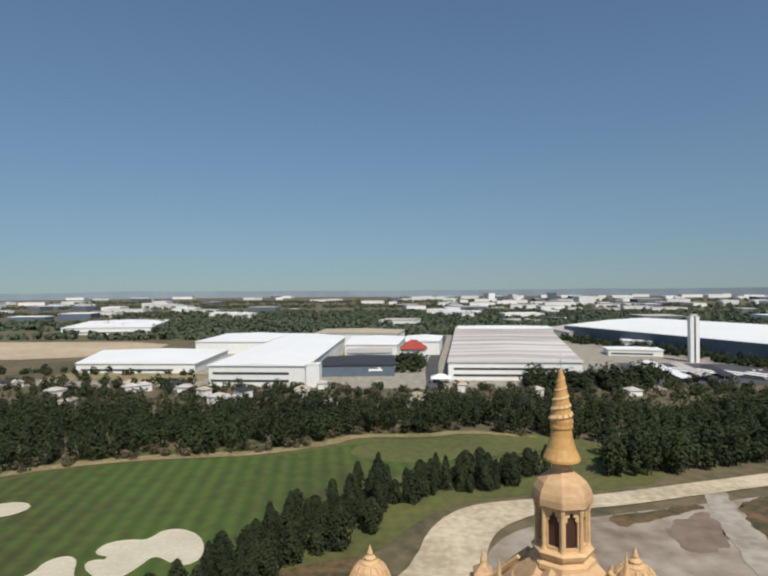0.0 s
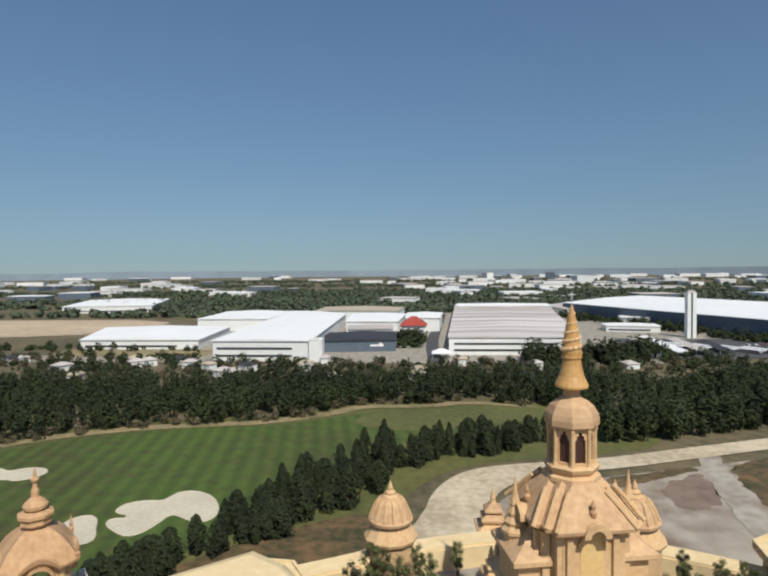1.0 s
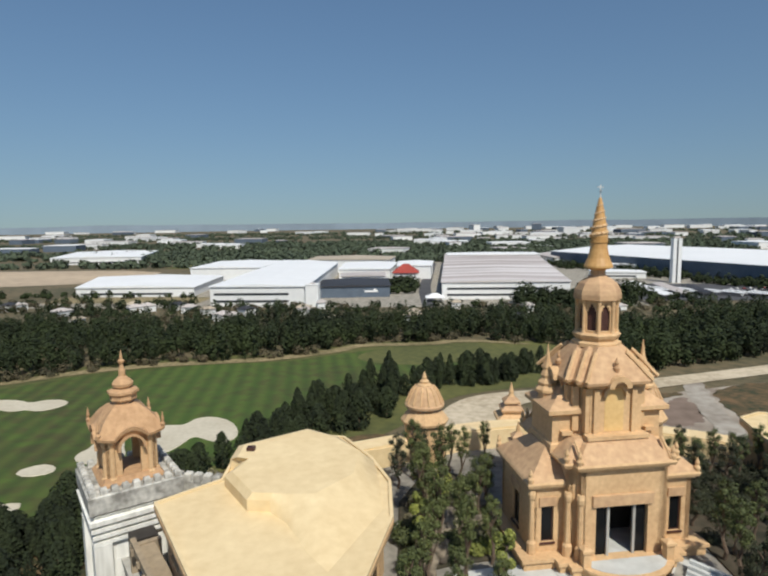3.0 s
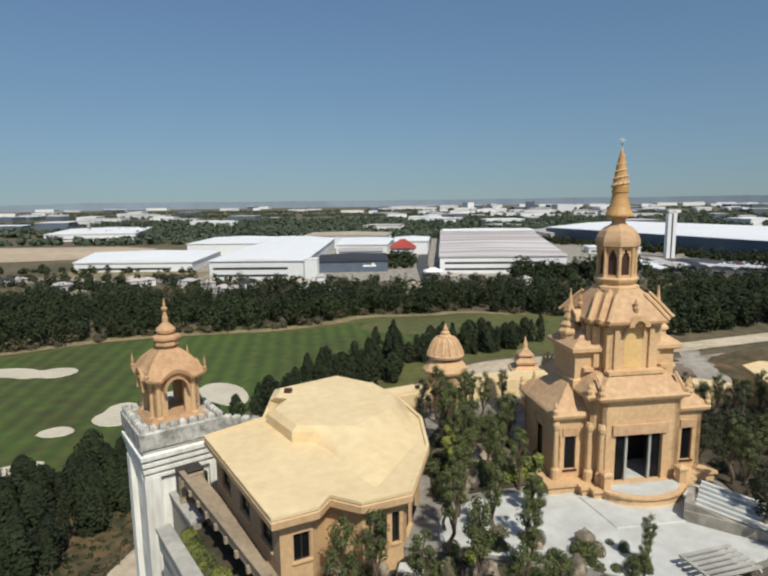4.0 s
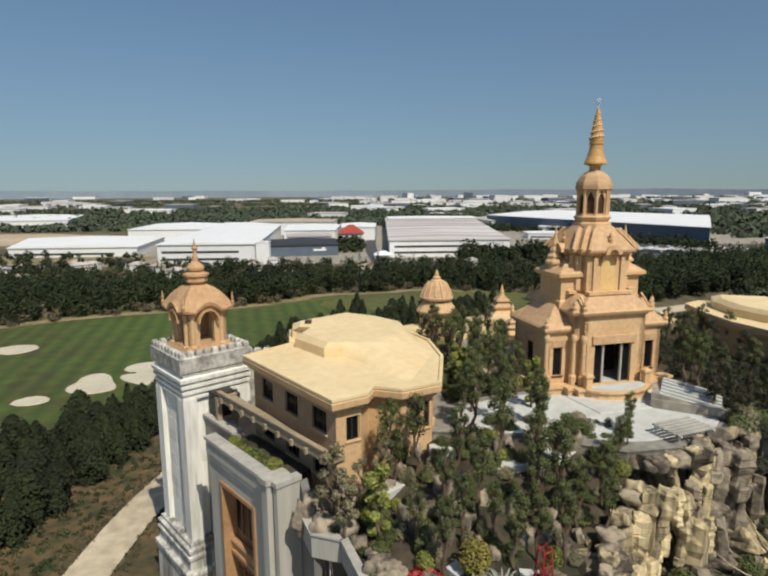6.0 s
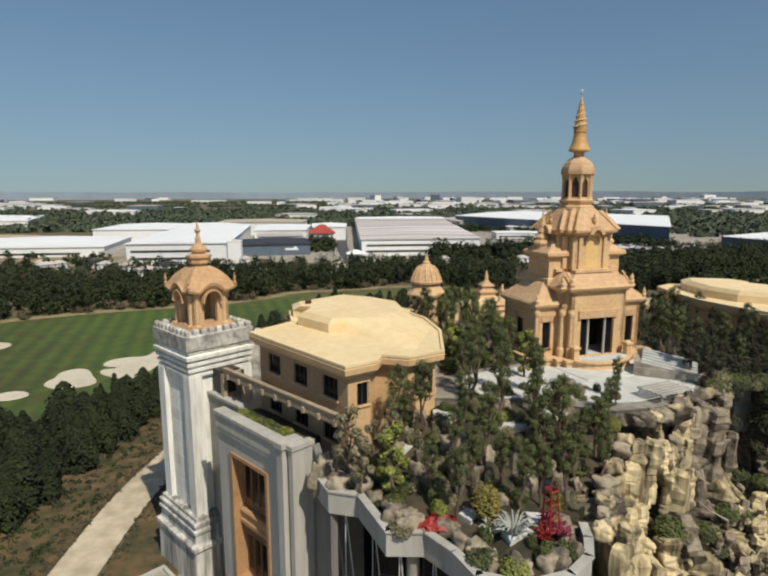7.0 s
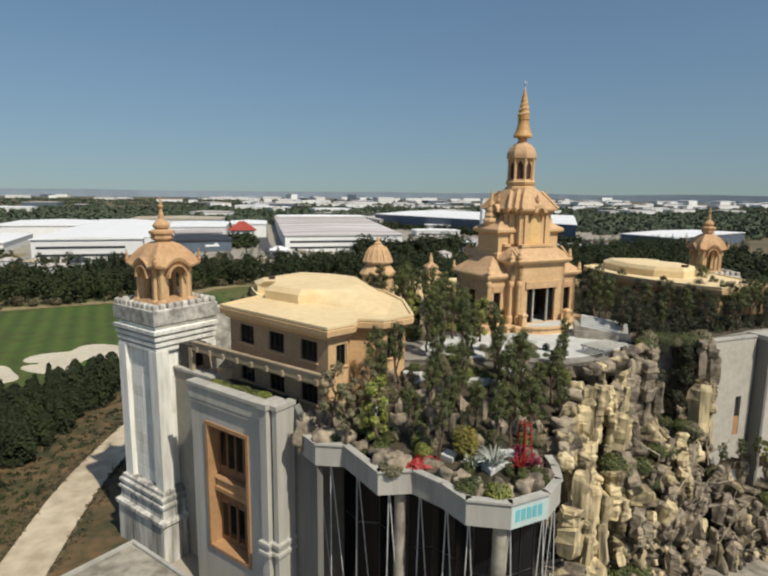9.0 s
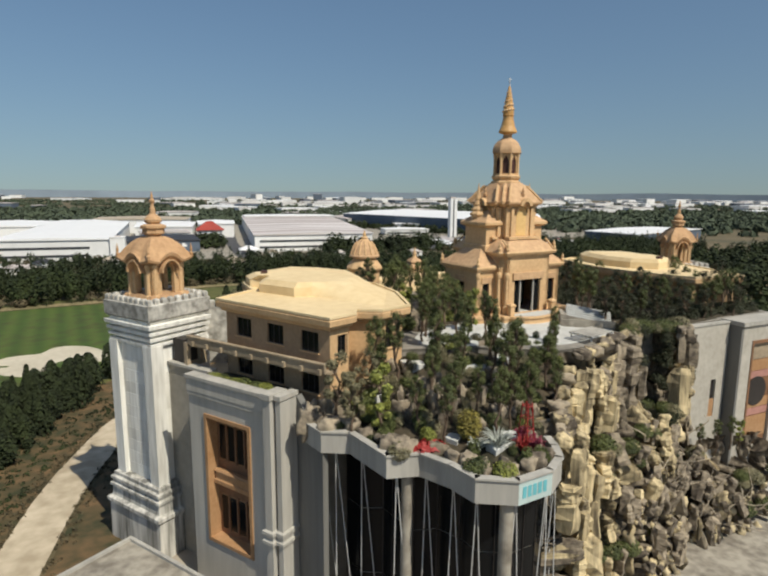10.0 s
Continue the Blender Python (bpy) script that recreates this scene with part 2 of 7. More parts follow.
def glazing(name, tint, rough=0.06):
    m = bpy.data.materials.new(name)
    m.use_nodes = True
    n, l = m.node_tree.nodes, m.node_tree.links
    b = n["Principled BSDF"]
    b.inputs["Base Color"].default_value = (*tint, 1)
    b.inputs["Transmission Weight"].default_value, b.inputs["Specular IOR Level"].default_value = 0.1, 0.12
    t = n.new("ShaderNodeTexNoise")
    t.inputs["Scale"].default_value = 1.2
    geo = n.new("ShaderNodeNewGeometry")
    r = n.new("ShaderNodeMapRange")
    r.inputs["To Min"].default_value, r.inputs["To Max"].default_value = rough, rough + 0.12
    l.new(geo.outputs["Position"], t.inputs["Vector"])
    l.new(t.outputs["Fac"], r.inputs["Value"])
    l.new(r.outputs["Result"], b.inputs["Roughness"])
    return m


GLASS = glazing("dark_tinted_glass", (0.009, 0.010, 0.011))


# ---- builders ----
def part(name, bm, material, parent, label="", kind=""):
    """Links a bmesh as one mesh object under a thing or a part."""
    me = bpy.data.meshes.new(name)
    bm.normal_update()
    bm.to_mesh(me)
    bm.free()
    me.materials.append(material)
    ob = new(name, me)
    ob.parent = parent
    return tagged(ob, label, "", "", kind)


def alike(name, me, material, parent, m):
    """One more piece on a mesh that alike pieces share."""
    if not me.materials:
        me.materials.append(material)
    ob = new(name, me)
    ob.parent, ob.matrix_basis = parent, m
    return ob


def thing(name, m, label, category, group="", kind=""):
    ob = new(name)
    ob.empty_display_size = 0.2
    ob.matrix_basis = m
    return tagged(ob, label, category, group, kind)


def solid(name, bm, material, label, category, kind="", group="", m=None):
    ob = part(name, bm, material, None)
    if m is not None:
        ob.matrix_basis = m
    return tagged(ob, label, category, group, kind)


def box(bm, x0, x1, y0, y1, z0, z1, m=None):
    v = [bm.verts.new(p) for p in ((x0, y0, z0), (x1, y0, z0), (x1, y1, z0), (x0, y1, z0), (x0, y0, z1), (x1, y0, z1), (x1, y1, z1), (x0, y1, z1))]
    if m is not None:
        for q in v:
            q.co = m @ q.co
    for f in ((3, 2, 1, 0), (4, 5, 6, 7), (0, 1, 5, 4), (1, 2, 6, 5), (2, 3, 7, 6), (3, 0, 4, 7)):
        bm.faces.new([v[i] for i in f])
    return bm


def one_box(*a, m=None):
    return box(bmesh.new(), *a, m=m)


def area(poly):
    return sum(a[0] * b[1] - b[0] * a[1] for a, b in zip(poly, poly[1:] + poly[:1])) / 2


def grown(poly, d):
    """A plan outline moved outwards by d, with mitred corners."""
    poly = [Vector(p[:2]) for p in poly]
    if area([tuple(p) for p in poly]) < 0:
        poly = poly[::-1]
    out = []
    for i, p in enumerate(poly):
        a, b = (p - poly[i - 1]).normalized(), (poly[(i + 1) % len(poly)] - p).normalized()
        na, nb = Vector((a.y, -a.x)), Vector((b.y, -b.x))
        s = na + nb
        k = 2 / max(s.length_squared, 0.6)
        out.append(p + s * (d * k))
    return [tuple(p) for p in out]


def stack(bm, poly, rings, top=True, bottom=True):
    """A loft of a plan outline through rings of (height, outward offset)."""
    loops = [[bm.verts.new((*p, z)) for p in grown(poly, d)] for z, d in rings]
    n = len(loops[0])
    for lo, hi in zip(loops, loops[1:]):
        for i in range(n):
            bm.faces.new((lo[i], lo[(i + 1) % n], hi[(i + 1) % n], hi[i]))
    if bottom:
        bm.faces.new(loops[0][::-1])
    if top:
        bm.faces.new(loops[-1])
    return bm


def stacked(poly, rings, **k):
    return stack(bmesh.new(), poly, rings, **k)


def lathe(bm, profile, sides, x=0.0, y=0.0, turn=0.0):
    """A turned form from (radius, height) pairs."""
    loops = []
    for r, z in profile:
        loops.append([bm.verts.new((x + r * math.cos(turn + 2 * math.pi * i / sides), y + r * math.sin(turn + 2 * math.pi * i / sides), z)) for i in range(sides)])
    for lo, hi in zip(loops, loops[1:]):
        for i in range(sides):
            bm.faces.new((lo[i], lo[(i + 1) % sides], hi[(i + 1) % sides], hi[i]))
    bm.faces.new(loops[0][::-1])
    bm.faces.new(loops[-1])
    return bm


def turned(profile, sides, **k):
    return lathe(bmesh.new(), profile, sides, **k)


def tube(bm, a, b, ra, rb=None, sides=7):
    a, b = Vector(a), Vector(b)
    rb = ra if rb is None else rb
    q = (b - a).to_track_quat("Z", "Y").to_matrix()
    loops = []
    for p, r in ((a, ra), (b, rb)):
        loops.append([bm.verts.new(p + q @ Vector((r * math.cos(2 * math.pi * i / sides), r * math.sin(2 * math.pi * i / sides), 0))) for i in range(sides)])
    for i in range(sides):
        bm.faces.new((loops[0][i], loops[0][(i + 1) % sides], loops[1][(i + 1) % sides], loops[1][i]))
    bm.faces.new(loops[0][::-1])
    bm.faces.new(loops[1])
    return bm


def along(p0, p1):
    """A frame on a wall line: x runs from p0 to p1, y into the wall (to its left)."""
    d = Vector((p1[0] - p0[0], p1[1] - p0[1], 0))
    return Matrix.Translation((p0[0], p0[1], 0)) @ Matrix.Rotation(math.atan2(d.y, d.x), 4, "Z"), d.length


def wall_run(bm, p0, p1, z0, z1, thick, openings=()):
    """A wall from p0 to p1, its outer face on that line and its body to the left, with openings (s0, s1, z0, z1) right through."""
    m, length = along(p0, p1)
    ss = sorted({0.0, length, *(v for o in openings for v in o[:2])})
    zs = sorted({z0, z1, *(v for o in openings for v in o[2:])})
    for a, b in zip(ss, ss[1:]):
        for c, d in zip(zs, zs[1:]):
            if not any(o[0] <= a and b <= o[1] and o[2] <= c and d <= o[3] for o in openings):
                box(bm, a, b, 0, thick, c, d, m)
    bmesh.ops.remove_doubles(bm, verts=bm.verts[:], dist=0.0005)
    bm.verts.index_update()
    seen = {}
    for f in bm.faces:
        seen.setdefault(frozenset(v.index for v in f.verts), []).append(f)
    bmesh.ops.delete(bm, geom=[f for same in seen.values() if len(same) > 1 for f in same], context="FACES_ONLY")
    return bm


def window(parent, p0, p1, o, panes=2, frame_mat=None, glass=None, inset=0.18, bar=0.09, sill=True):
    """A window in the opening o of the wall p0-p1: frame with mullions, panes, sill."""
    m, _ = along(p0, p1)
    s0, s1, z0, z1 = o
    win = new("window")
    win.parent = parent
    bm = bmesh.new()
    for a, b, c, d in ((s0, s1, z0, z0 + bar), (s0, s1, z1 - bar, z1), (s0, s0 + bar, z0 + bar, z1 - bar), (s1 - bar, s1, z0 + bar, z1 - bar)):
        box(bm, a, b, inset, inset + 0.1, c, d, m)
    w = (s1 - s0) / panes
    for i in range(1, panes):
        box(bm, s0 + i * w - bar / 2, s0 + i * w + bar / 2, inset, inset + 0.1, z0 + bar, z1 - bar, m)
    part("window_frame", bm, frame_mat or DARK, win)
    for i in range(panes):
        part("pane", one_box(s0 + i * w + bar / 2, s0 + (i + 1) * w - bar / 2, inset + 0.03, inset + 0.06, z0 + bar, z1 - bar, m=m), glass or GLASS, win)
    if sill:
        part("window_sill", one_box(s0 - 0.12, s1 + 0.12, -0.14, inset - 0.01, z0 - 0.12, z0 - 0.004, m=m), OCHRE if frame_mat is None else frame_mat, win)
    return win


def sheet(name, poly, z, material, label, category="ground"):
    bm = bmesh.new()
    f = bm.faces.new([bm.verts.new((*p, z)) for p in (poly if area(poly) > 0 else poly[::-1])])
    bmesh.ops.triangulate(bm, faces=[f])
    return solid(name, bm, material, label, category, "structure")


def smooth_loop(poly, rounds=3):
    """Corner cutting for soft outlines."""
    for _ in range(rounds):
        poly = [q for a, b in zip(poly, poly[1:] + poly[:1]) for q in ((a[0] * 0.75 + b[0] * 0.25, a[1] * 0.75 + b[1] * 0.25), (a[0] * 0.25 + b[0] * 0.75, a[1] * 0.25 + b[1] * 0.75))]
    return poly


def ragged(loop, amount, scale=0.22):
    """An outline frayed by noise, for worn ground."""
    pts = []
    for a, b in zip(loop, loop[1:] + loop[:1]):
        steps = max(1, round((Vector(b) - Vector(a)).length / 0.9))
        pts += [tuple(Vector(a).lerp(Vector(b), k / steps)) for k in range(steps)]
    out = []
    for x, y in pts:
        p = Vector((x * scale, y * scale, 3.0))
        out.append((x + amount * (noise.noise(p) + 0.5 * noise.noise(p * 3.1)), y + amount * (noise.noise(p + Vector((40, 0, 0))) + 0.5 * noise.noise(p * 3.1 + Vector((40, 0, 0))))))
    return out


def ribbon(line, width, rounds=3):
    """The outline of a road along a line."""
    for _ in range(rounds):
        line = [line[0]] + [q for a, b in zip(line, line[1:]) for q in ((a[0] * 0.75 + b[0] * 0.25, a[1] * 0.75 + b[1] * 0.25), (a[0] * 0.25 + b[0] * 0.75, a[1] * 0.25 + b[1] * 0.75))] + [line[-1]]
    left, right = [], []
    for i, p in enumerate(line):
        a, b = line[max(i - 1, 0)], line[min(i + 1, len(line) - 1)]
        d = Vector((b[0] - a[0], b[1] - a[1])).normalized() * width / 2
        left.append((p[0] - d.y, p[1] + d.x))
        right.append((p[0] + d.y, p[1] - d.x))
    return left, right


def road(name, line, width, z, material, label):
    left, right = ribbon(line, width)
    bm = bmesh.new()
    a, b = ([bm.verts.new((*p, z)) for p in side] for side in (left, right))
    for i in range(len(a) - 1):
        bm.faces.new((b[i], b[i + 1], a[i + 1], a[i]))
    return solid(name, bm, material, label, "road", "structure")


def inside(poly, x, y):
    hit = False
    for (ax, ay), (bx, by) in zip(poly, poly[1:] + poly[:1]):
        if (ay > y) != (by > y) and x < (bx - ax) * (y - ay) / (by - ay) + ax:
            hit = not hit
    return hit


rng = np.random.default_rng(7)


def quads(centres, sizes, facing):
    """Small leaf-like quads at the given centres, each turned at random about the way it faces."""
    n = len(centres)
    a = np.cross(facing, rng.normal(size=(n, 3)))
    a /= np.linalg.norm(a, axis=1)[:, None] + 1e-6
    b = np.cross(facing, a)
    s = np.asarray(sizes).reshape(-1, 1) * np.ones((n, 1))
    a, b = a * s, b * s * 0.7
    v = np.stack([centres - a, centres - b, centres + a, centres + b], 1).reshape(-1, 3)
    return v, np.arange(4 * n).reshape(-1, 4)


def mesh_of(name, v, f):
    me = bpy.data.meshes.new(name)
    me.vertices.add(len(v))
    me.vertices.foreach_set("co", np.asarray(v, np.float32).ravel())
    n, k = f.shape
    me.loops.add(n * k)
    me.loops.foreach_set("vertex_index", f.ravel().astype(np.int32))
    me.polygons.add(n)
    me.polygons.foreach_set("loop_start", np.arange(0, n * k, k, dtype=np.int32))
    me.update(calc_edges=True)
    return me


def outward(p, centre, lift=0.25, stir=0.35):
    """The way each leaf faces: outwards from its clump, stirred a little."""
    d = np.asarray(p) - np.asarray(centre)
    d = d / (np.linalg.norm(d, axis=1)[:, None] + 1e-6)
    d = d + rng.normal(size=d.shape) * stir
    d[:, 2] += lift
    return d / (np.linalg.norm(d, axis=1)[:, None] + 1e-6)


def in_ball(n, r, shell=0.5):
    """Points in a ball, most of them near its skin."""
    p = rng.normal(size=(n, 3))
    p /= np.linalg.norm(p, axis=1)[:, None]
    return p * (r * (1 - shell * rng.random(n) ** 2))[:, None]


# ---- ground and landscape ----
bm = bmesh.new()
bmesh.ops.create_grid(bm, x_segments=40, y_segments=40, size=4800)
solid("ground", bm, GROUND, "dry brown and green scrub ground reaching the horizon", "ground", "structure")

# Added ring hides the ground's end; horizon haze is painted into its colour.
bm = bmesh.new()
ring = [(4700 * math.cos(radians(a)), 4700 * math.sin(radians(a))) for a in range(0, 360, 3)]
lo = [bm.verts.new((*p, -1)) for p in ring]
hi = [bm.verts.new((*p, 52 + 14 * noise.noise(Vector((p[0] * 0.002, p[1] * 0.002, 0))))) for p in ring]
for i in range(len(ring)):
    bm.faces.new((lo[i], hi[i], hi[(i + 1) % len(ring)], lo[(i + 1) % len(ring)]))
solid("backdrop", bm, surface("hazed_hills", (0.25, 0.31, 0.37), 1.0, 0.15, 0.01, 0.001, 0.0), "low backdrop ring of hills, horizon haze painted in its blue-grey", "hills", "structure")

FAIR = smooth_loop([(-260, 60), (-255, 120), (-170, 140), (-140, 156), (-120, 178), (-82, 190), (-58, 192), (-38, 206), (-25, 214), (6, 220), (40, 216), (46, 208), (20, 196), (-10, 178), (-28, 160), (-34, 140), (-40, 120), (-50, 104), (-70, 84), (-110, 40), (-180, 20)], 2)
sheet("golf_rough", grown(FAIR, 14), 0.05, ROUGH, "olive rough grass round the golf fairway")
sheet("rough_bank", smooth_loop([(-50, 96), (-36, 99), (-24, 114), (-13, 126), (-7, 140), (4, 154), (24, 161), (46, 166), (72, 177), (70, 214), (36, 210), (6, 190), (-20, 172), (-34, 150), (-44, 122)], 2), 0.1, ROUGH, "olive grass slope under the conifers")
sheet("fairway", FAIR, 0.16, FAIRWAY, "striped mown green golf fairway")
sheet("far_green", smooth_loop([(-34, 196), (-26, 214), (4, 221), (40, 216), (44, 208), (16, 196), (-12, 186)], 2), 0.24, ROUGH, "lighter olive end of the golf course")
sheet("sand_lip", smooth_loop([(-146, 158), (-124, 176), (-100, 186), (-78, 190), (-60, 195), (-39, 208), (-30, 220), (-5, 220), (12, 229), (38, 221), (38, 225), (10, 234), (-8, 225), (-32, 225), (-44, 213), (-64, 200), (-80, 196), (-102, 192), (-126, 182), (-149, 163)], 1), 0.28, BANK, "bare sandy bank between fairway and wood")

BUNKERS = (
    [(-140, 143), (-132, 146), (-125, 145.5), (-121, 143), (-118, 146), (-113, 146.5), (-109.5, 143.5), (-110.5, 139), (-114, 136.5), (-118, 138), (-121, 136), (-127, 138), (-136, 137)],
    [(-77.2, 120.5), (-76.2, 124.2), (-72.4, 125.9), (-68.8, 125.8), (-67.8, 127.6), (-67.0, 131.3), (-63.0, 132.5), (-57.5, 129.4), (-53.8, 123.3), (-52.6, 118.2), (-54.3, 115.1), (-57.5, 115.9), (-62.0, 118.9), (-63.7, 118.0), (-64.0, 115.0), (-64.8, 111.4), (-65.8, 108.9), (-68.0, 107.9), (-71.0, 109.6), (-74.2, 112.0), (-75.9, 114.6), (-74.6, 115.9), (-72.5, 115.9), (-72.8, 118.2), (-75.4, 118.5)],
    [(-84.1, 104.7), (-85.1, 107.7), (-84.1, 110.2), (-84.8, 113.7), (-83.6, 116.2), (-81.2, 117.2), (-78.6, 115.3), (-76.6, 111.0), (-74.6, 108.0), (-73.8, 105.0), (-76.5, 103.2), (-80.1, 102.3)],
    [(-93, 98), (-90, 102), (-86, 101), (-85, 98), (-89, 96)],
    [(-92, 79), (-88, 83), (-83, 85.5), (-81.5, 83), (-84, 80), (-89, 77)],
)
for outline in BUNKERS:
    soft = smooth_loop(outline, 1)
    bm = stacked(soft, [(0.17, 0.3), (0.34, 0.1), (0.26, -0.25), (0.22, -0.6)])
    solid("sand_bunker", bm, SAND, "pale sand bunker with scalloped edges in the green", "bunker", "", "golf bunkers")

road("narrow_road", [(-58, -10), (-53, 20), (-51.6, 38), (-50.8, 48), (-49.6, 56), (-47.8, 64), (-45, 75), (-38, 85), (-34, 88.4)], 5.6, 0.304, ROAD, "narrow sandy road passing the white tower")
road("perimeter_road", [(-38, 85), (-26, 95), (-10, 104), (-2, 118), (0, 134), (8, 148), (24, 153), (44, 157), (72, 168), (104, 180), (190, 215)], 8.6, 0.30, ROAD, "pale sandy perimeter road curving round the building")
sheet("road_bend", smooth_loop([(-14, 97), (-9, 112), (-6, 124), (-1, 138), (8, 148.5), (22, 153.5), (30, 151), (20, 144), (13, 137), (9, 126), (8, 112), (8, 96), (0, 92)], 2), 0.314, ROAD, "wide pale bend of the sandy road")
track_left, track_right = ribbon([(78, 170), (73.5, 157), (69, 140), (65.5, 122), (62, 100), (62, 70)], 6.0)
sheet("side_road", ragged(track_left + track_right[::-1], 0.8), 0.2, GRAVEL, "grey gravel track leading off the road", "road")
sheet("verge", smooth_loop([(-54, 0), (-52, 30), (-51, 48), (-46, 68), (-40, 82), (-28, 93), (-12, 104), (-14, 120), (-22, 122), (-44, 106), (-58, 90), (-76, 62), (-84, 30), (-80, 0)], 2), 0.20, DIRT, "brown dry grass verge beside the road")
sheet("yard", smooth_loop([(4, 100), (8, 124), (18, 139), (40, 147), (70, 157), (112, 172), (128, 150), (122, 60), (20, 62), (-6, 70), (-30, 80), (-8, 92)], 2), 0.12, TRACK, "grey and brown gravel yard behind the building")
sheet("dry_grass", ragged(smooth_loop([(78, 158), (96, 167), (112, 168), (118, 140), (100, 118), (84, 112), (72, 118), (73, 136), (75, 148)], 1), 1.8), 0.15, DIRT, "brown dry grass beside the gravel track")
sheet("dry_grass", ragged(smooth_loop([(40, 146), (52, 150.5), (66, 157), (69, 154), (58, 148), (50, 144), (42, 140)], 1), 1.1), 0.16, DIRT, "strip of dry grass along the inner edge of the road")
sheet("bare_earth", ragged(smooth_loop([(54, 142), (61, 148), (67, 152), (68, 145), (66, 138), (62, 129), (56, 127), (52, 131)], 1), 1.9), 0.18, EARTH, "mauve-brown bare earth patch in the gravel yard")
sheet("forecourt", [(-42, -20), (-43, 30), (-40, 60), (-34, 74), (-10, 92), (60, 92), (90, 40), (70, -20)], 0.07, TRACK, "brown gravel forecourt round the building")
sheet("grass_strip", smooth_loop([(-50, 4), (-48.6, 36), (-47.6, 48), (-44.4, 64), (-36, 80), (-30, 78), (-36, 60), (-40, 40), (-41, 8)], 2), 0.22, DIRT, "brown grassy strip between road and tower")
sheet("sand_field", smooth_loop([(-700, 430), (-366, 452), (-300, 480), (-262, 500), (-290, 625), (-496, 620), (-720, 610)], 1), 0.2, SAND_FIELD, "bare sandy field beside the factories")
sheet("green_field", [(-300, 640), (-150, 630), (-40, 640), (20, 720), (-20, 900), (-340, 960)], 0.2, ROUGH, "dull green field behind the factories")
sheet("dry_lot", [(-258, 352), (-150, 352), (-150, 382), (-258, 382)], 0.2, BANK, "dry grass strip in front of the low factory")
sheet("factory_yard", [(-262, 330), (130, 330), (150, 400), (330, 430), (420, 520), (300, 830), (-230, 620)], 0.1, CONCRETE, "worn concrete factory yards")
sheet("apron_pavement", [(12, 2), (48, 6), (46, 21), (30, 21), (18, 18.6), (12, 13)], 0.12, CONCRETE, "pale dusty pavement at the foot of the cliff")
road("factory_street", [(0, 330), (-2, 420), (4, 520), (14, 700)], 9, 0.3, ASPHALT, "asphalt street between the factories")
sheet("car_park", [(126, 362), (150, 350), (215, 350), (300, 360), (290, 415), (215, 445), (140, 450)], 0.25, ASPHALT, "asphalt car park beside the white tower")


# ---- woods ----
def tree_points(region, count, keep_out=()):
    xs, ys = [p[0] for p in region], [p[1] for p in region]
    got = []
    while len(got) < count:
        x, y = rng.uniform(min(xs), max(xs)), rng.uniform(min(ys), max(ys))
        if inside(region, x, y) and not any(inside(k, x, y) for k in keep_out):
            got.append((x, y))
    return got


def wood(name, spots, height, radius, leaves, size, material, label, pointed=0.3):
    """A wood of many crowns of leaf clumps, as one mesh."""
    vs, fs, at = [], [], 0
    for x, y in spots:
        h = height * (0.5 + 0.65 * rng.random() ** 1.8)
        r = radius * rng.uniform(0.7, 1.3)
        p = in_ball(leaves, 1.0, 0.4)
        squeeze = 1 - pointed * np.clip(p[:, 2], 0, 1)
        c = np.stack([x + p[:, 0] * r * squeeze, y + p[:, 1] * r * squeeze, h * 0.55 + p[:, 2] * h * 0.47], 1)
        c += rng.normal(size=c.shape) * size * 0.3
        v, f = quads(c, size * rng.uniform(0.7, 1.3, leaves), outward(c, (x, y, h * 0.5)))
        trunk = np.array([(x - 0.15, y, 0), (x + 0.15, y, 0), (x + 0.1, y, h * 0.5), (x - 0.1, y, h * 0.5)])
        vs += [v, trunk]
        fs += [f + at, np.arange(4)[None] + at + len(v)]
        at += len(v) + 4
    me = mesh_of(name, np.concatenate(vs), np.concatenate(fs))
    me.materials.append(material)
    return tagged(new(name, me), label, "woodland", "", "stuff")


BELT = [(-330, 110), (-230, 125), (-160, 150), (-128, 178), (-102, 191), (-78, 193), (-62, 200), (-44, 212), (-32, 226), (-8, 226), (10, 235), (40, 224), (70, 215), (100, 222), (112, 252), (60, 272), (25, 280), (0, 276), (-70, 262), (-150, 250), (-250, 240), (-350, 235)]
wood("tree_belt", tree_points(BELT, 2500), 12.0, 1.75, 110, 0.52, WOODS, "dense dark green belt of trees behind the golf course", 0.5)
RIGHT_WOOD = [(50, 176), (72, 180), (104, 192), (190, 226), (300, 260), (300, 330), (190, 310), (150, 285), (110, 262), (100, 225), (74, 214), (56, 200)]
wood("tree_belt", tree_points(RIGHT_WOOD, 1300), 12, 2.1, 120, 0.58, WOODS, "dark wood of tall trees beyond the road", 0.45)
SCRUB = [(-340, 235), (-200, 248), (-100, 258), (0, 272), (30, 282), (110, 262), (180, 310), (176, 372), (130, 345), (0, 330), (-60, 330), (-140, 330), (-150, 350), (-260, 350), (-340, 330)]
wood("scrub_wood", tree_points(SCRUB, 420), 6.5, 2.6, 60, 0.75, WOODS, "scattered trees and scrub in front of the factories")
wood("scrub_wood", tree_points(SCRUB, 230), 4.6, 2.4, 50, 0.7, DRY_WOODS, "dry brown scrub in front of the factories")
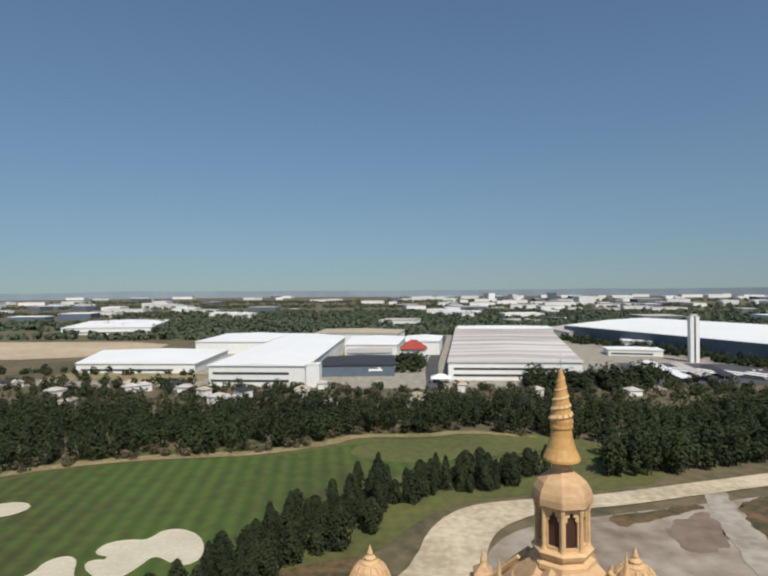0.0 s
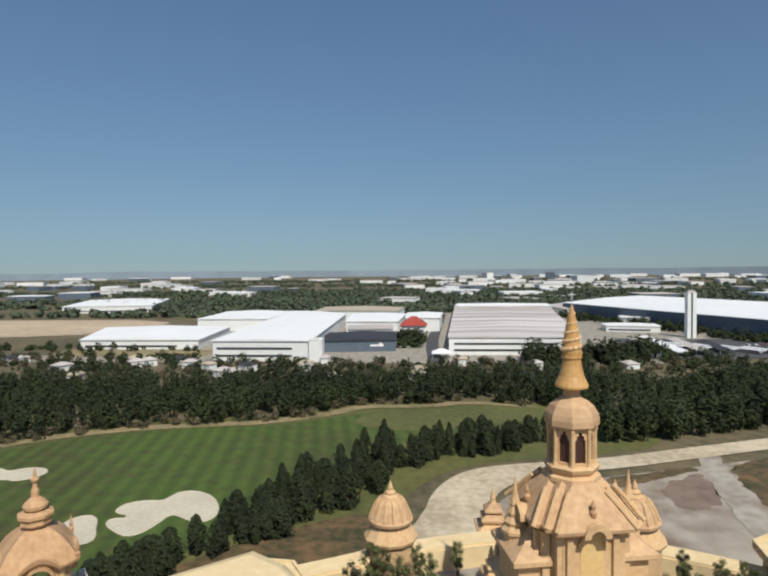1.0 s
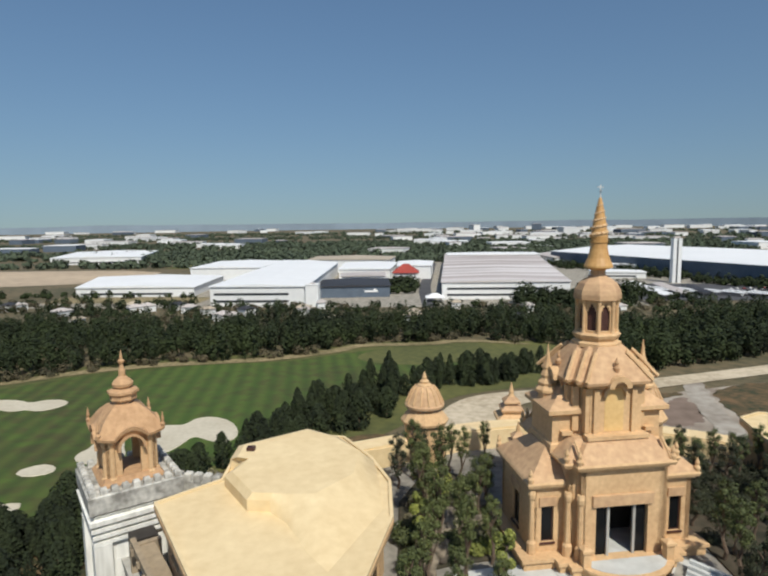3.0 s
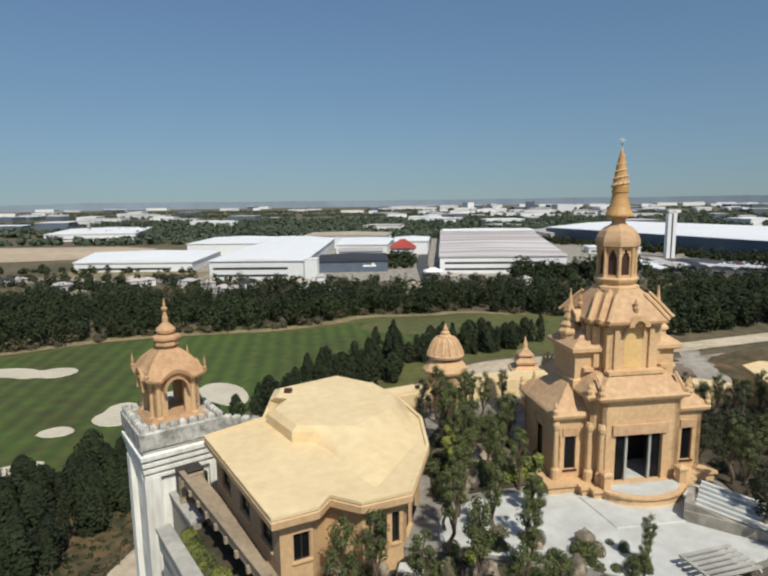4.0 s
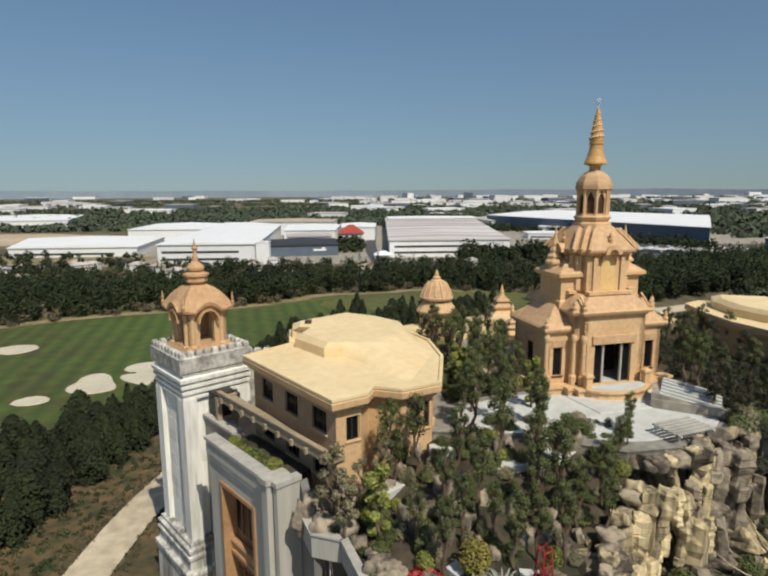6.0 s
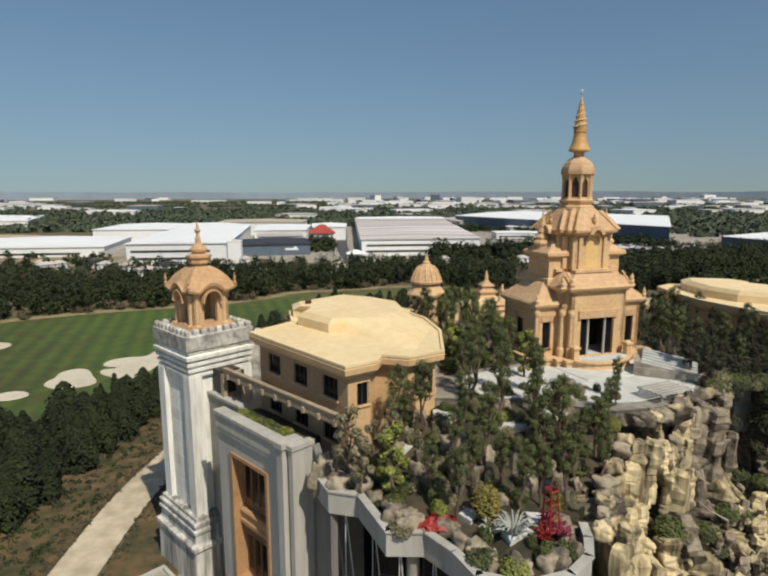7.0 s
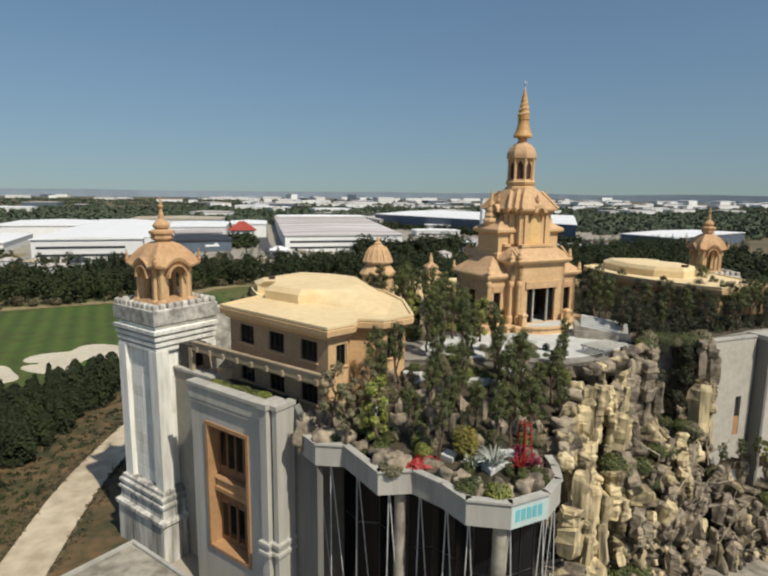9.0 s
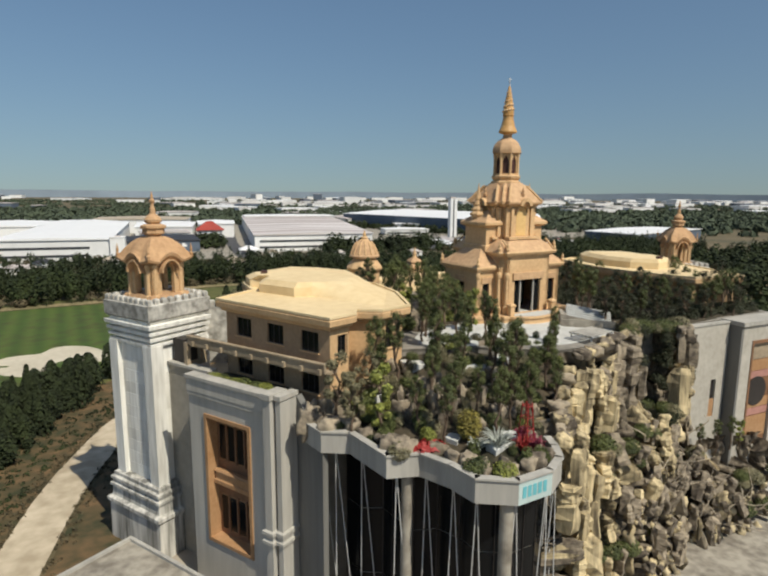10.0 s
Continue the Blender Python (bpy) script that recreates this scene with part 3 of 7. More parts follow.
wood("scrub_wood", tree_points([(-330, 112), (-230, 124), (-160, 146), (-128, 173), (-102, 186), (-78, 190), (-62, 196), (-44, 209), (-32, 224), (-8, 225), (10, 233), (40, 221), (40, 228), (10, 240), (-32, 230), (-62, 204), (-102, 195), (-132, 182), (-162, 156), (-232, 132)], 110), 3.6, 1.9, 55, 0.5, DRY_WOODS, "brown bushes along the edge of the wood")
wood("wall_trees", tree_points([(272, 396), (150, 664), (132, 640), (246, 386)], 200), 8.5, 3.0, 60, 1.0, WOODS, "trees along the blue-walled factory")
wood("tree_belt", tree_points([(116, 62), (124, 110), (122, 180), (190, 205), (420, 300), (520, 200), (420, 90), (140, 30)], 1300), 11, 3.2, 70, 0.95, WOODS, "dark wood beyond the gravel yard")
wood("field_hedge", tree_points([(-270, 372), (-160, 376), (-160, 384), (-270, 392), (-700, 420), (-700, 405)], 130), 5, 2.4, 36, 1.1, WOODS, "row of bushes along the low factory")
wood("field_hedge", tree_points([(-26, 392), (-8, 392), (-6, 470), (-30, 455)], 45), 8, 3, 50, 1.2, WOODS, "street trees beside the dark-roofed factory")
wood("yard_trees", tree_points([(50, 320), (105, 326), (140, 344), (132, 366), (100, 357), (55, 354)], 140), 13, 3.0, 70, 1.0, WOODS, "trees standing before the weathered factory roof")
EDGE = [Vector(p) for p in ((-53.6, 14), (-51.6, 38), (-50.8, 48), (-49.6, 56), (-47.8, 64), (-45, 75), (-38, 85))]
tufts = []
for k in range(520):
    i = int(rng.integers(0, len(EDGE) - 1))
    d = (EDGE[i + 1] - EDGE[i]).normalized()
    p = EDGE[i].lerp(EDGE[i + 1], rng.random()) + Vector((d.y, -d.x)) * (2.7 + abs(rng.normal()) * 1.1) * (-1 if k % 3 else 1)
    tufts.append((p.x, p.y))
wood("verge_grass", tufts, 0.6, 0.35, 12, 0.16, DRY_WOODS, "dry brown tufts along the edge of the sandy road", 0.3)
wood("verge_grass", tree_points([(-70, 20), (-56, 20), (-55, 50), (-52.4, 62), (-49, 75), (-43, 87), (-48, 92), (-57, 76), (-61, 58), (-68, 46)], 420), 0.7, 0.5, 14, 0.2, WOODS, "low green weeds on the brown verge", 0.3)
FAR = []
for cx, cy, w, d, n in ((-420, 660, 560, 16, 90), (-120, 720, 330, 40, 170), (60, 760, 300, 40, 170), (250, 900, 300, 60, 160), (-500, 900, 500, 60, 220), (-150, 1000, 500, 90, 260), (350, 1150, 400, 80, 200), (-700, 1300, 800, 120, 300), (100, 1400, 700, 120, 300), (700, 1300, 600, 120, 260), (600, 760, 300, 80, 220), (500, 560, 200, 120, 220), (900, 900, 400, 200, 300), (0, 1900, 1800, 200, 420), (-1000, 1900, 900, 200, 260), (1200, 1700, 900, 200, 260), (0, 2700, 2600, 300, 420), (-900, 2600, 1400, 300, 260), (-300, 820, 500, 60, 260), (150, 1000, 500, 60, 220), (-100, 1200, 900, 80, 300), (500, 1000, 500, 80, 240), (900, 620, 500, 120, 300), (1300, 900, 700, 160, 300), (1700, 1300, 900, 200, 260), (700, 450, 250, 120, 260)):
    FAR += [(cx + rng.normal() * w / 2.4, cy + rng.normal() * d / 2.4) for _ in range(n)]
wood("far_woods", FAR, 9, 7.0, 40, 2.8, HAZED_WOODS, "distant dark green woods among the factories, haze lightened in the colour", 0.1)


# ---- factories and far buildings ----
def shed(quad, h, roof_mat, wall_mat, label, rise=1.5, bands=0, group="", ridge=True, vents=0):
    """A long factory shed on a four-cornered plan (front left first, counter-clockwise seen from above)."""
    bm = bmesh.new()
    base = [Vector((*p, 0)) for p in quad]
    mid = sum(base, Vector()) / 4
    hut = thing("factory", Matrix.Translation(mid), label, "factory", group)
    loc = [p - mid for p in base]
    plan = [tuple(p[:2]) for p in loc]
    part("wall", stacked(plan, [(0, 0), (h, 0)]), wall_mat, hut)
    bm = bmesh.new()
    eave = [bm.verts.new((*p, h + 0.02)) for p in grown(plan, 0.8)]
    up = [bm.verts.new((*p, h + 0.5)) for p in grown(plan, 0.8)]
    r0 = bm.verts.new(((up[0].co + up[1].co) / 2) + Vector((0, 0, rise)))
    r1 = bm.verts.new(((up[2].co + up[3].co) / 2) + Vector((0, 0, rise)))
    for i in range(4):
        bm.faces.new((eave[i], eave[(i + 1) % 4], up[(i + 1) % 4], up[i]))
    bm.faces.new((up[0], up[1], r0))
    bm.faces.new((up[1], up[2], r1, r0))
    bm.faces.new((up[2], up[3], r1))
    bm.faces.new((up[3], up[0], r0, r1))
    bm.faces.new(eave[::-1])
    part("roof", bm, roof_mat, hut)
    for k in range(bands):
        z = h * (0.22 + 0.36 * k)
        m, length = along(plan[0], plan[1])
        part("window_band", one_box(length * 0.04, length * 0.82, -0.12, 0.2, z, z + 1.4, m=m), BAND, hut, "long dark band of windows")
    for k in range(vents):
        s, e = (loc[0] + loc[1]) / 2, (loc[2] + loc[3]) / 2
        c = s.lerp(e, (k + 0.7) / (vents + 0.6))
        part("roof_vent", one_box(c.x - 9, c.x + 9, c.y - 1.2, c.y + 1.2, h + 0.4, h + rise + 1.3), METAL_WHITE, hut)
    return hut


shed([(-136, 334), (-76, 334), (-84, 545), (-146, 585)], 12.4, METAL_WHITE, SHED_WALL, "large white factory hall with banded windows and bright roof", 1.2, 2)
hut = thing("stair_tower", Matrix.Translation((-72, 336, 0)), "plain white stair tower at the corner of the factory", "tower")
part("shaft", stacked([(-4, -4), (4, -4), (4, 4), (-4, 4)], [(0, 0), (13.4, 0), (13.4, 0.2), (13.9, 0.2)]), SHED_WALL, hut)
part("plant_box", one_box(-1.5, 1.5, -1.2, 1.2, 13.9, 14.6), METAL_GREY, hut)
shed([(-253, 385), (-167, 387), (-176, 478), (-284, 472)], 6.5, METAL_WHITE, SHED_WALL, "long low white factory shed behind a hedge", 1.4, 1)
shed([(-216, 505), (-150, 505), (-152, 600), (-220, 600)], 11, METAL_WHITE, SHED_WALL, "white factory shed behind the low hall", 1.2)
shed([(-74, 478), (-30, 478), (-26, 560), (-78, 560)], 11, METAL_WHITE, SHED_WALL, "white factory block with a flat pale roof", 1.0)
shed([(-120, 580), (-34, 572), (-30, 630), (-120, 640)], 13, BROWN_ROOF, SHED_WALL, "factory hall with a dull brown roof", 1.2)
shed([(-24, 500), (6, 500), (10, 560), (-24, 560)], 12, METAL_WHITE, SHED_WALL, "small white factory hall beside the street", 1.0)
dark_hall = shed([(-76, 372), (-26, 378), (-30, 430), (-80, 420)], 7.5, BLACK_ROOF, BLUE_WALL, "low dark-roofed factory building", 0.8)
sign_m = dark_hall.matrix_basis.inverted() @ along((-76, 372), (-26, 378))[0]
part("sign", stacked([(33, -0.25), (42, -0.25), (42, -0.05), (33, -0.05)], [(3.6, 0), (4.9, 0)]), METAL_WHITE, dark_hall, "plain white sign").matrix_basis = sign_m
part("sign", stacked([(39, -0.3), (41, -0.3), (41, -0.05), (39, -0.05)], [(4.91, 0), (6.0, 0)]), METAL_WHITE, dark_hall, "plain white sign").matrix_basis = sign_m
tent = thing("marquee", pose(4, 352, 0), "small white pointed marquee by the street", "marquee")
part("canopy", stacked([(-6, -5), (6, -5), (6, 5), (-6, 5)], [(3.0, 0.2), (3.4, 0.2), (4.4, -2.2), (5.6, -4.4)]), METAL_WHITE, tent)
for x in (-5.6, 5.6):
    for y in (-4.6, 4.6):
        part("pole", one_box(x - 0.12, x + 0.12, y - 0.12, y + 0.12, 0, 3.1), STEEL, tent)
shed([(-66, 432), (-32, 436), (-34, 470), (-70, 462)], 9, METAL_GREY, SHED_WALL, "grey-roofed annex of the white factory", 0.8)
shed([(9, 362), (92, 362), (138, 690), (30, 696)], 11.3, BANDED_ROOF, SHED_WALL, "wide white factory under a weathered pinkish grey roof", 1.0, 2)
shed([(30, 650), (136, 650), (138, 694), (32, 698)], 12.6, METAL_WHITE, SHED_WALL, "white rear bay of the wide factory", 0.6)
shed([(264, 406), (400, 616), (300, 830), (152, 668)], 15, METAL_WHITE, BLUE_WALL, "very long factory with white roof and slate blue walls", 1.5)
shed([(120, 690), (150, 640), (190, 700), (170, 760)], 9, METAL_GREY, SHED_WALL, "grey vaulted shed beside the long factory", 2.5)
shed([(-492, 722), (-378, 742), (-440, 930), (-560, 900)], 9, METAL_WHITE, SHED_WALL, "white warehouse beyond the sandy field", 1.5, 1)
shed([(180, 560), (215, 540), (228, 575), (190, 590)], 7, METAL_WHITE, SHED_WALL, "small white workshop near the long factory", 0.8, 1)
shed([(150, 500), (192, 492), (196, 515), (152, 522)], 5, METAL_WHITE, SHED_WALL, "low white office beside the car park", 0.6, 1)
shed([(300, 330), (420, 380), (400, 420), (290, 380)], 9, METAL_WHITE, BLUE_WALL, "blue-walled warehouse among trees", 1.0)

hut = thing("red_roofed_house", Matrix.Translation((-16, 470, 0)), "house with a steep red tiled roof between factories", "house")
part("wall", stacked([(-10, -9), (10, -9), (10, 9), (-10, 9)], [(0, 0), (9, 0)]), SHED_WALL, hut)
part("roof", stacked([(-10, -9), (10, -9), (10, 9), (-10, 9)], [(9.0, 1.2), (9.4, 1.2), (16, -7.5), (16.3, -8.6)]), RED_ROOF, hut)

hut = thing("water_tower", Matrix.Translation((200, 455, 0)), "tall slender white service tower over the factories", "tower")
for sx in (-1, 1):
    part("shaft", stacked([(sx * 2.0 - 1.35, -2.6), (sx * 2.0 + 1.35, -2.6), (sx * 2.0 + 1.35, 2.6), (sx * 2.0 - 1.35, 2.6)], [(0, 0), (35, 0), (35.6, 0.15)]), SHED_WALL, hut)
part("core", one_box(-0.6, 0.6, -2, 2, 0, 34), BAND, hut)
part("cap", one_box(-2.4, 2.4, -1.6, 1.6, 35.7, 37.2), METAL_GREY, hut)

for k in range(7):
    port = thing("carport", pose(158 + k * 13, 400 - k * 7, 0, 0, 0, -62), "long white carport roof in the factory car park", "carport", "carports")
    part("roof", one_box(-16, 16, -2.4, 2.4, 2.6, 2.8), METAL_WHITE, port)
    for x in (-14, -5, 5, 14):
        part("post", one_box(x - 0.1, x + 0.1, -0.1, 0.1, 0, 2.6), STEEL, port)

CAR_PAINT = (METAL_WHITE, METAL_GREY, BLACK_ROOF, RED, SHED_WALL)


def car(paint, label):
    c = thing("parked_car", Matrix.Identity(4), label, "car", "cars in the factory car park")
    part("body", stacked([(-2.1, -0.85), (2.1, -0.85), (2.1, 0.85), (-2.1, 0.85)], [(0.3, -0.05), (0.6, 0.03), (0.9, 0), (0.95, -0.08)]), paint, c)
    part("cabin", stacked([(-1.3, -0.75), (0.9, -0.75), (0.9, 0.75), (-1.3, 0.75)], [(0.95, 0), (1.45, -0.28)]), BAND, c)
    for x in (-1.3, 1.3):
        for y in (-0.8, 0.8):
            part("wheel", turned([(0.32, -0.1), (0.32, 0.1)], 10), BLACK_ROOF, c).matrix_basis = pose(x, y, 0.32, 90, 0, 0)
    return c


first = [car(p, l) for p, l in zip(CAR_PAINT, ("white car parked on asphalt", "grey car parked on asphalt", "black car parked on asphalt", "red car parked on asphalt", "pale car parked on asphalt"))]
for k in range(60):
    row, col = divmod(k, 15)
    m = pose(206 + col * 5.2 + row * 4, 372 + row * 12 + col * 0.8 + rng.normal() * 0.2, 0.25, 0, 0, 75 + rng.normal() * 3)
    if k < 5:
        first[k].matrix_basis = m
    else:
        copy_thing(first[int(rng.integers(0, 5))], m)

def carport(p0, p1, width, material, label):
    """A long low carport: a sloping sheet roof on two rows of posts."""
    m, length = along(p0, p1)
    c = thing("carport", m, label, "carport", "carports beside the white tower")
    bm = bmesh.new()
    v = [bm.verts.new(p) for p in ((0, 0, 2.7), (length, 0, 2.7), (length, width, 3.5), (0, width, 3.5), (0, 0, 2.85), (length, 0, 2.85), (length, width, 3.65), (0, width, 3.65))]
    for f in ((3, 2, 1, 0), (4, 5, 6, 7), (0, 1, 5, 4), (1, 2, 6, 5), (2, 3, 7, 6), (3, 0, 4, 7)):
        bm.faces.new([v[i] for i in f])
    part("roof", bm, material, c)
    for i in range(5):
        for y, top in ((0.3, 2.75), (width - 0.3, 3.4)):
            x = 0.5 + i * (length - 1) / 4
            part("post", one_box(x - 0.08, x + 0.08, y - 0.08, y + 0.08, 0.25, top), STEEL, c)


for p0, p1, w, mat in (((144, 429), (134.6, 367), 5.0, METAL_GREY), ((155, 441), (149, 357), 7.0, METAL_WHITE), ((171, 430), (163.5, 365), 7.0, METAL_GREY), ((187, 418), (179.5, 368), 6.0, BLACK_ROOF)):
    carport(p0, p1, w, mat, {METAL_WHITE: "long white carport roof on steel posts", METAL_GREY: "long grey carport roof on steel posts", BLACK_ROOF: "long dark carport roof on steel posts"}[mat])
for k in range(2):
    hut = thing("small_house", pose(138 + k * 7.5, 278.5 - k * 2.5, 0, 0, 0, 20), "small house with a red roof beside the wood", "house", "red-roofed houses")
    plan = [(-2.6, -2.0), (2.6, -2.0), (2.6, 2.0), (-2.6, 2.0)]
    part("wall", stacked(plan, [(0, 0), (3.6, 0)]), SHED_WALL, hut)
    part("roof", stacked(plan, [(3.6, 0.4), (3.8, 0.4), (5.0, -1.5)]), RED_ROOF, hut)

for k in range(26):
    x, y = rng.uniform(-290, 110), rng.uniform(272, 328)
    hut = thing("small_house", pose(x, y, 0, 0, 0, rng.uniform(0, 90)), "small pale house among scattered trees", "house", "houses among the trees")
    w, d, h = rng.uniform(2.5, 4.5), rng.uniform(2.5, 4), rng.uniform(2.6, 4.0)
    plan = [(-w, -d), (w, -d), (w, d), (-w, d)]
    part("wall", stacked(plan, [(0, 0), (h, 0)]), SHED_WALL, hut)
    part("roof", stacked(plan, [(h, 0.5), (h + 0.2, 0.5), (h + 1.6, -min(w, d) * 0.8)]), (METAL_GREY, BROWN_ROOF, BLACK_ROOF, METAL_GREY, BROWN_ROOF)[k % 5], hut)

made = []
for k in range(300):
    for _ in range(40):
        y = 900 * (4.6 ** rng.random())
        x = rng.uniform(-0.85, 1.5) * y * 1.1
        if (x < -0.1 * y and rng.random() < 0.7) or (y < 1500 and rng.random() < 0.6):
            continue
        w, d = rng.uniform(16, 60) * (1 + y / 3000), rng.uniform(14, 40) * (1 + y / 2000)
        if all(abs(x - a) > (w + c) * 0.62 or abs(y - b) > (d + e) * 0.62 for a, b, c, e in made):
            made.append((x, y, w, d))
            break
    else:
        continue
    h = rng.uniform(5, 10) * (1 + y / 4500) * (2.2 if rng.random() < 0.06 else 1)
    hut = thing("warehouse", pose(x, y, 0, 0, 0, rng.uniform(-18, 18)), "pale factory building far off on the plain", "warehouse", "far factories")
    plan = [(-w / 2, -d / 2), (w / 2, -d / 2), (w / 2, d / 2), (-w / 2, d / 2)]
    part("wall", stacked(plan, [(0, 0), (h, 0)]), SHED_WALL if rng.random() < 0.75 else BLUE_WALL, hut)
    # Roofs lean to grey: some distance haze is put into the colour choice.
    part("roof", stacked(plan, [(h, 0.6), (h + 0.5, 0.6), (h + 1.6, -d * 0.3)]), METAL_WHITE if rng.random() < 0.4 else METAL_GREY, hut)


# ---- the castle: plan ----
TOWER = Vector((-36.5, 38.3, 0))
WING = Matrix.Translation(TOWER) @ Matrix.Rotation(radians(-52), 4, "Z")   # x along the wing, y inwards
AXIS, TURN = Vector((4.95, 35.2, 0)), 10.6
SHRINE = Matrix.Translation(AXIS) @ Matrix.Rotation(radians(TURN), 4, "Z")


def lane(a, b):
    p = WING @ Vector((a, b, 0))
    return (p.x, p.y)


def mirrored(p):
    """The twin of a plan point on the other side of the shrine's axis."""
    q = SHRINE.inverted() @ Vector((p[0], p[1], 0))
    q = SHRINE @ Vector((-q.x, q.y, 0))
    return (q.x, q.y)


BALCONY = [(-24.3, 17.6), (-23.4, 15.0), (-21.2, 14.1), (-19.7, 9.2), (-17.2, 8.8), (-15.8, 6.5), (-15.0, 4.05), (-12.3, 2.8), (-9.2, 3.4), (-7.3, 4.9), (-6.4, 6.8), (-6.0, 8.4)]
HALL = [(-30.6, 30.9), (-21.8, 18.2), (-19.0, 19.7), (-18.5, 21.2), (-16.3, 20.3), (-12.9, 21.9), (-11.5, 29.3), (-11.9, 35.3), (-13.9, 40.2), (-17.1, 45.3), (-21.0, 45.7), (-27.1, 40.9), (-26.6, 35.2)]
HALL_TOP = [(-22.8, 29.9), (-21.0, 29.85), (-20.1, 29.9), (-19.2, 29.94), (-18.4, 29.97), (-17.5, 30.0), (-14.9, 33.6), (-14.9, 38.4), (-17.4, 43.0), (-20.9, 45.2), (-26.7, 40.6), (-26.5, 37.4), (-25.2, 37.0), (-25.9, 34.0)]

# podium under the whole roof, and the back terraces
podium = [lane(3, 1.0), lane(9.9, 0.6), lane(21, 0.2), (-18.5, 20.5), (-13.5, 15.5), (-5.5, 13.0), (0, 17.5), (8, 24.5), (16, 26), (23.5, 22), (31, 24), (40, 40), (36, 52), (20, 56), (0, 58), (-14, 54), (-24, 48)]
solid("podium", stacked(podium, [(0, 0), (19.4, 0)]), GREY_RENDER, "grey rendered podium of the castle", "building", "structure")
deck = [(-13.5, 22.5), (-6, 21), (1, 17.5), (6, 18), (10, 20.5), (12.0, 21.0), (12.4, 25.2), (15.6, 25.4), (16.0, 22.4), (21, 22.4), (30, 23.6), (39.5, 25.0), (40, 44), (24, 52), (0, 56), (-14, 50), (-18, 42)]
solid("roof_deck", stacked(deck, [(19.5, 0), (24.1, 0), (24.4, 0.1)]), TERRACE, "mottled grey roof terrace round the shrine, darkened for tree shade", "terrace", "structure")
plaza = smooth_loop([(-2.5, 30.5), (-6.5, 29.5), (-10.6, 27.2), (-11.2, 22.4), (-7.0, 21.4), (-3.0, 21.6), (-0.5, 19.7), (3.2, 19.0), (5.6, 19.6), (8.8, 20.6), (11.6, 21.8), (12.6, 25.0), (13.2, 29.0), (12.2, 32.0), (5, 31.5)], 1)
solid("plaza", stacked(plaza, [(24.3, 0), (24.44, 0), (24.46, -0.04)]), PAVING, "white paved plaza in front of the shrine", "paving", "structure")
bm = bmesh.new()
back = [(-17.5, 46.5), (-12.5, 49.0), (-5, 53), (4, 55.5), (13, 55), (21, 52), (28, 48)]
for a, b in zip(back, back[1:]):
    wall_run(bm, b, a, 19.5, 26.6, 0.7)
solid("wall_back", bm, CREAM, "cream parapet wall behind the shrine", "wall", "structure")
left, right = ribbon([(x - 0.05, y + 0.8) for x, y in back], 2.4, 2)
bm = stacked(left + right[::-1], [(26.604, 0), (26.8, 0)])
solid("coping_back", bm, CREAM, "broad cream coping on the back parapet", "coping", "structure")


# ---- white tower with its belfry ----
def square(h):
    return [(-h, -h), (h, -h), (h, h), (-h, h)]


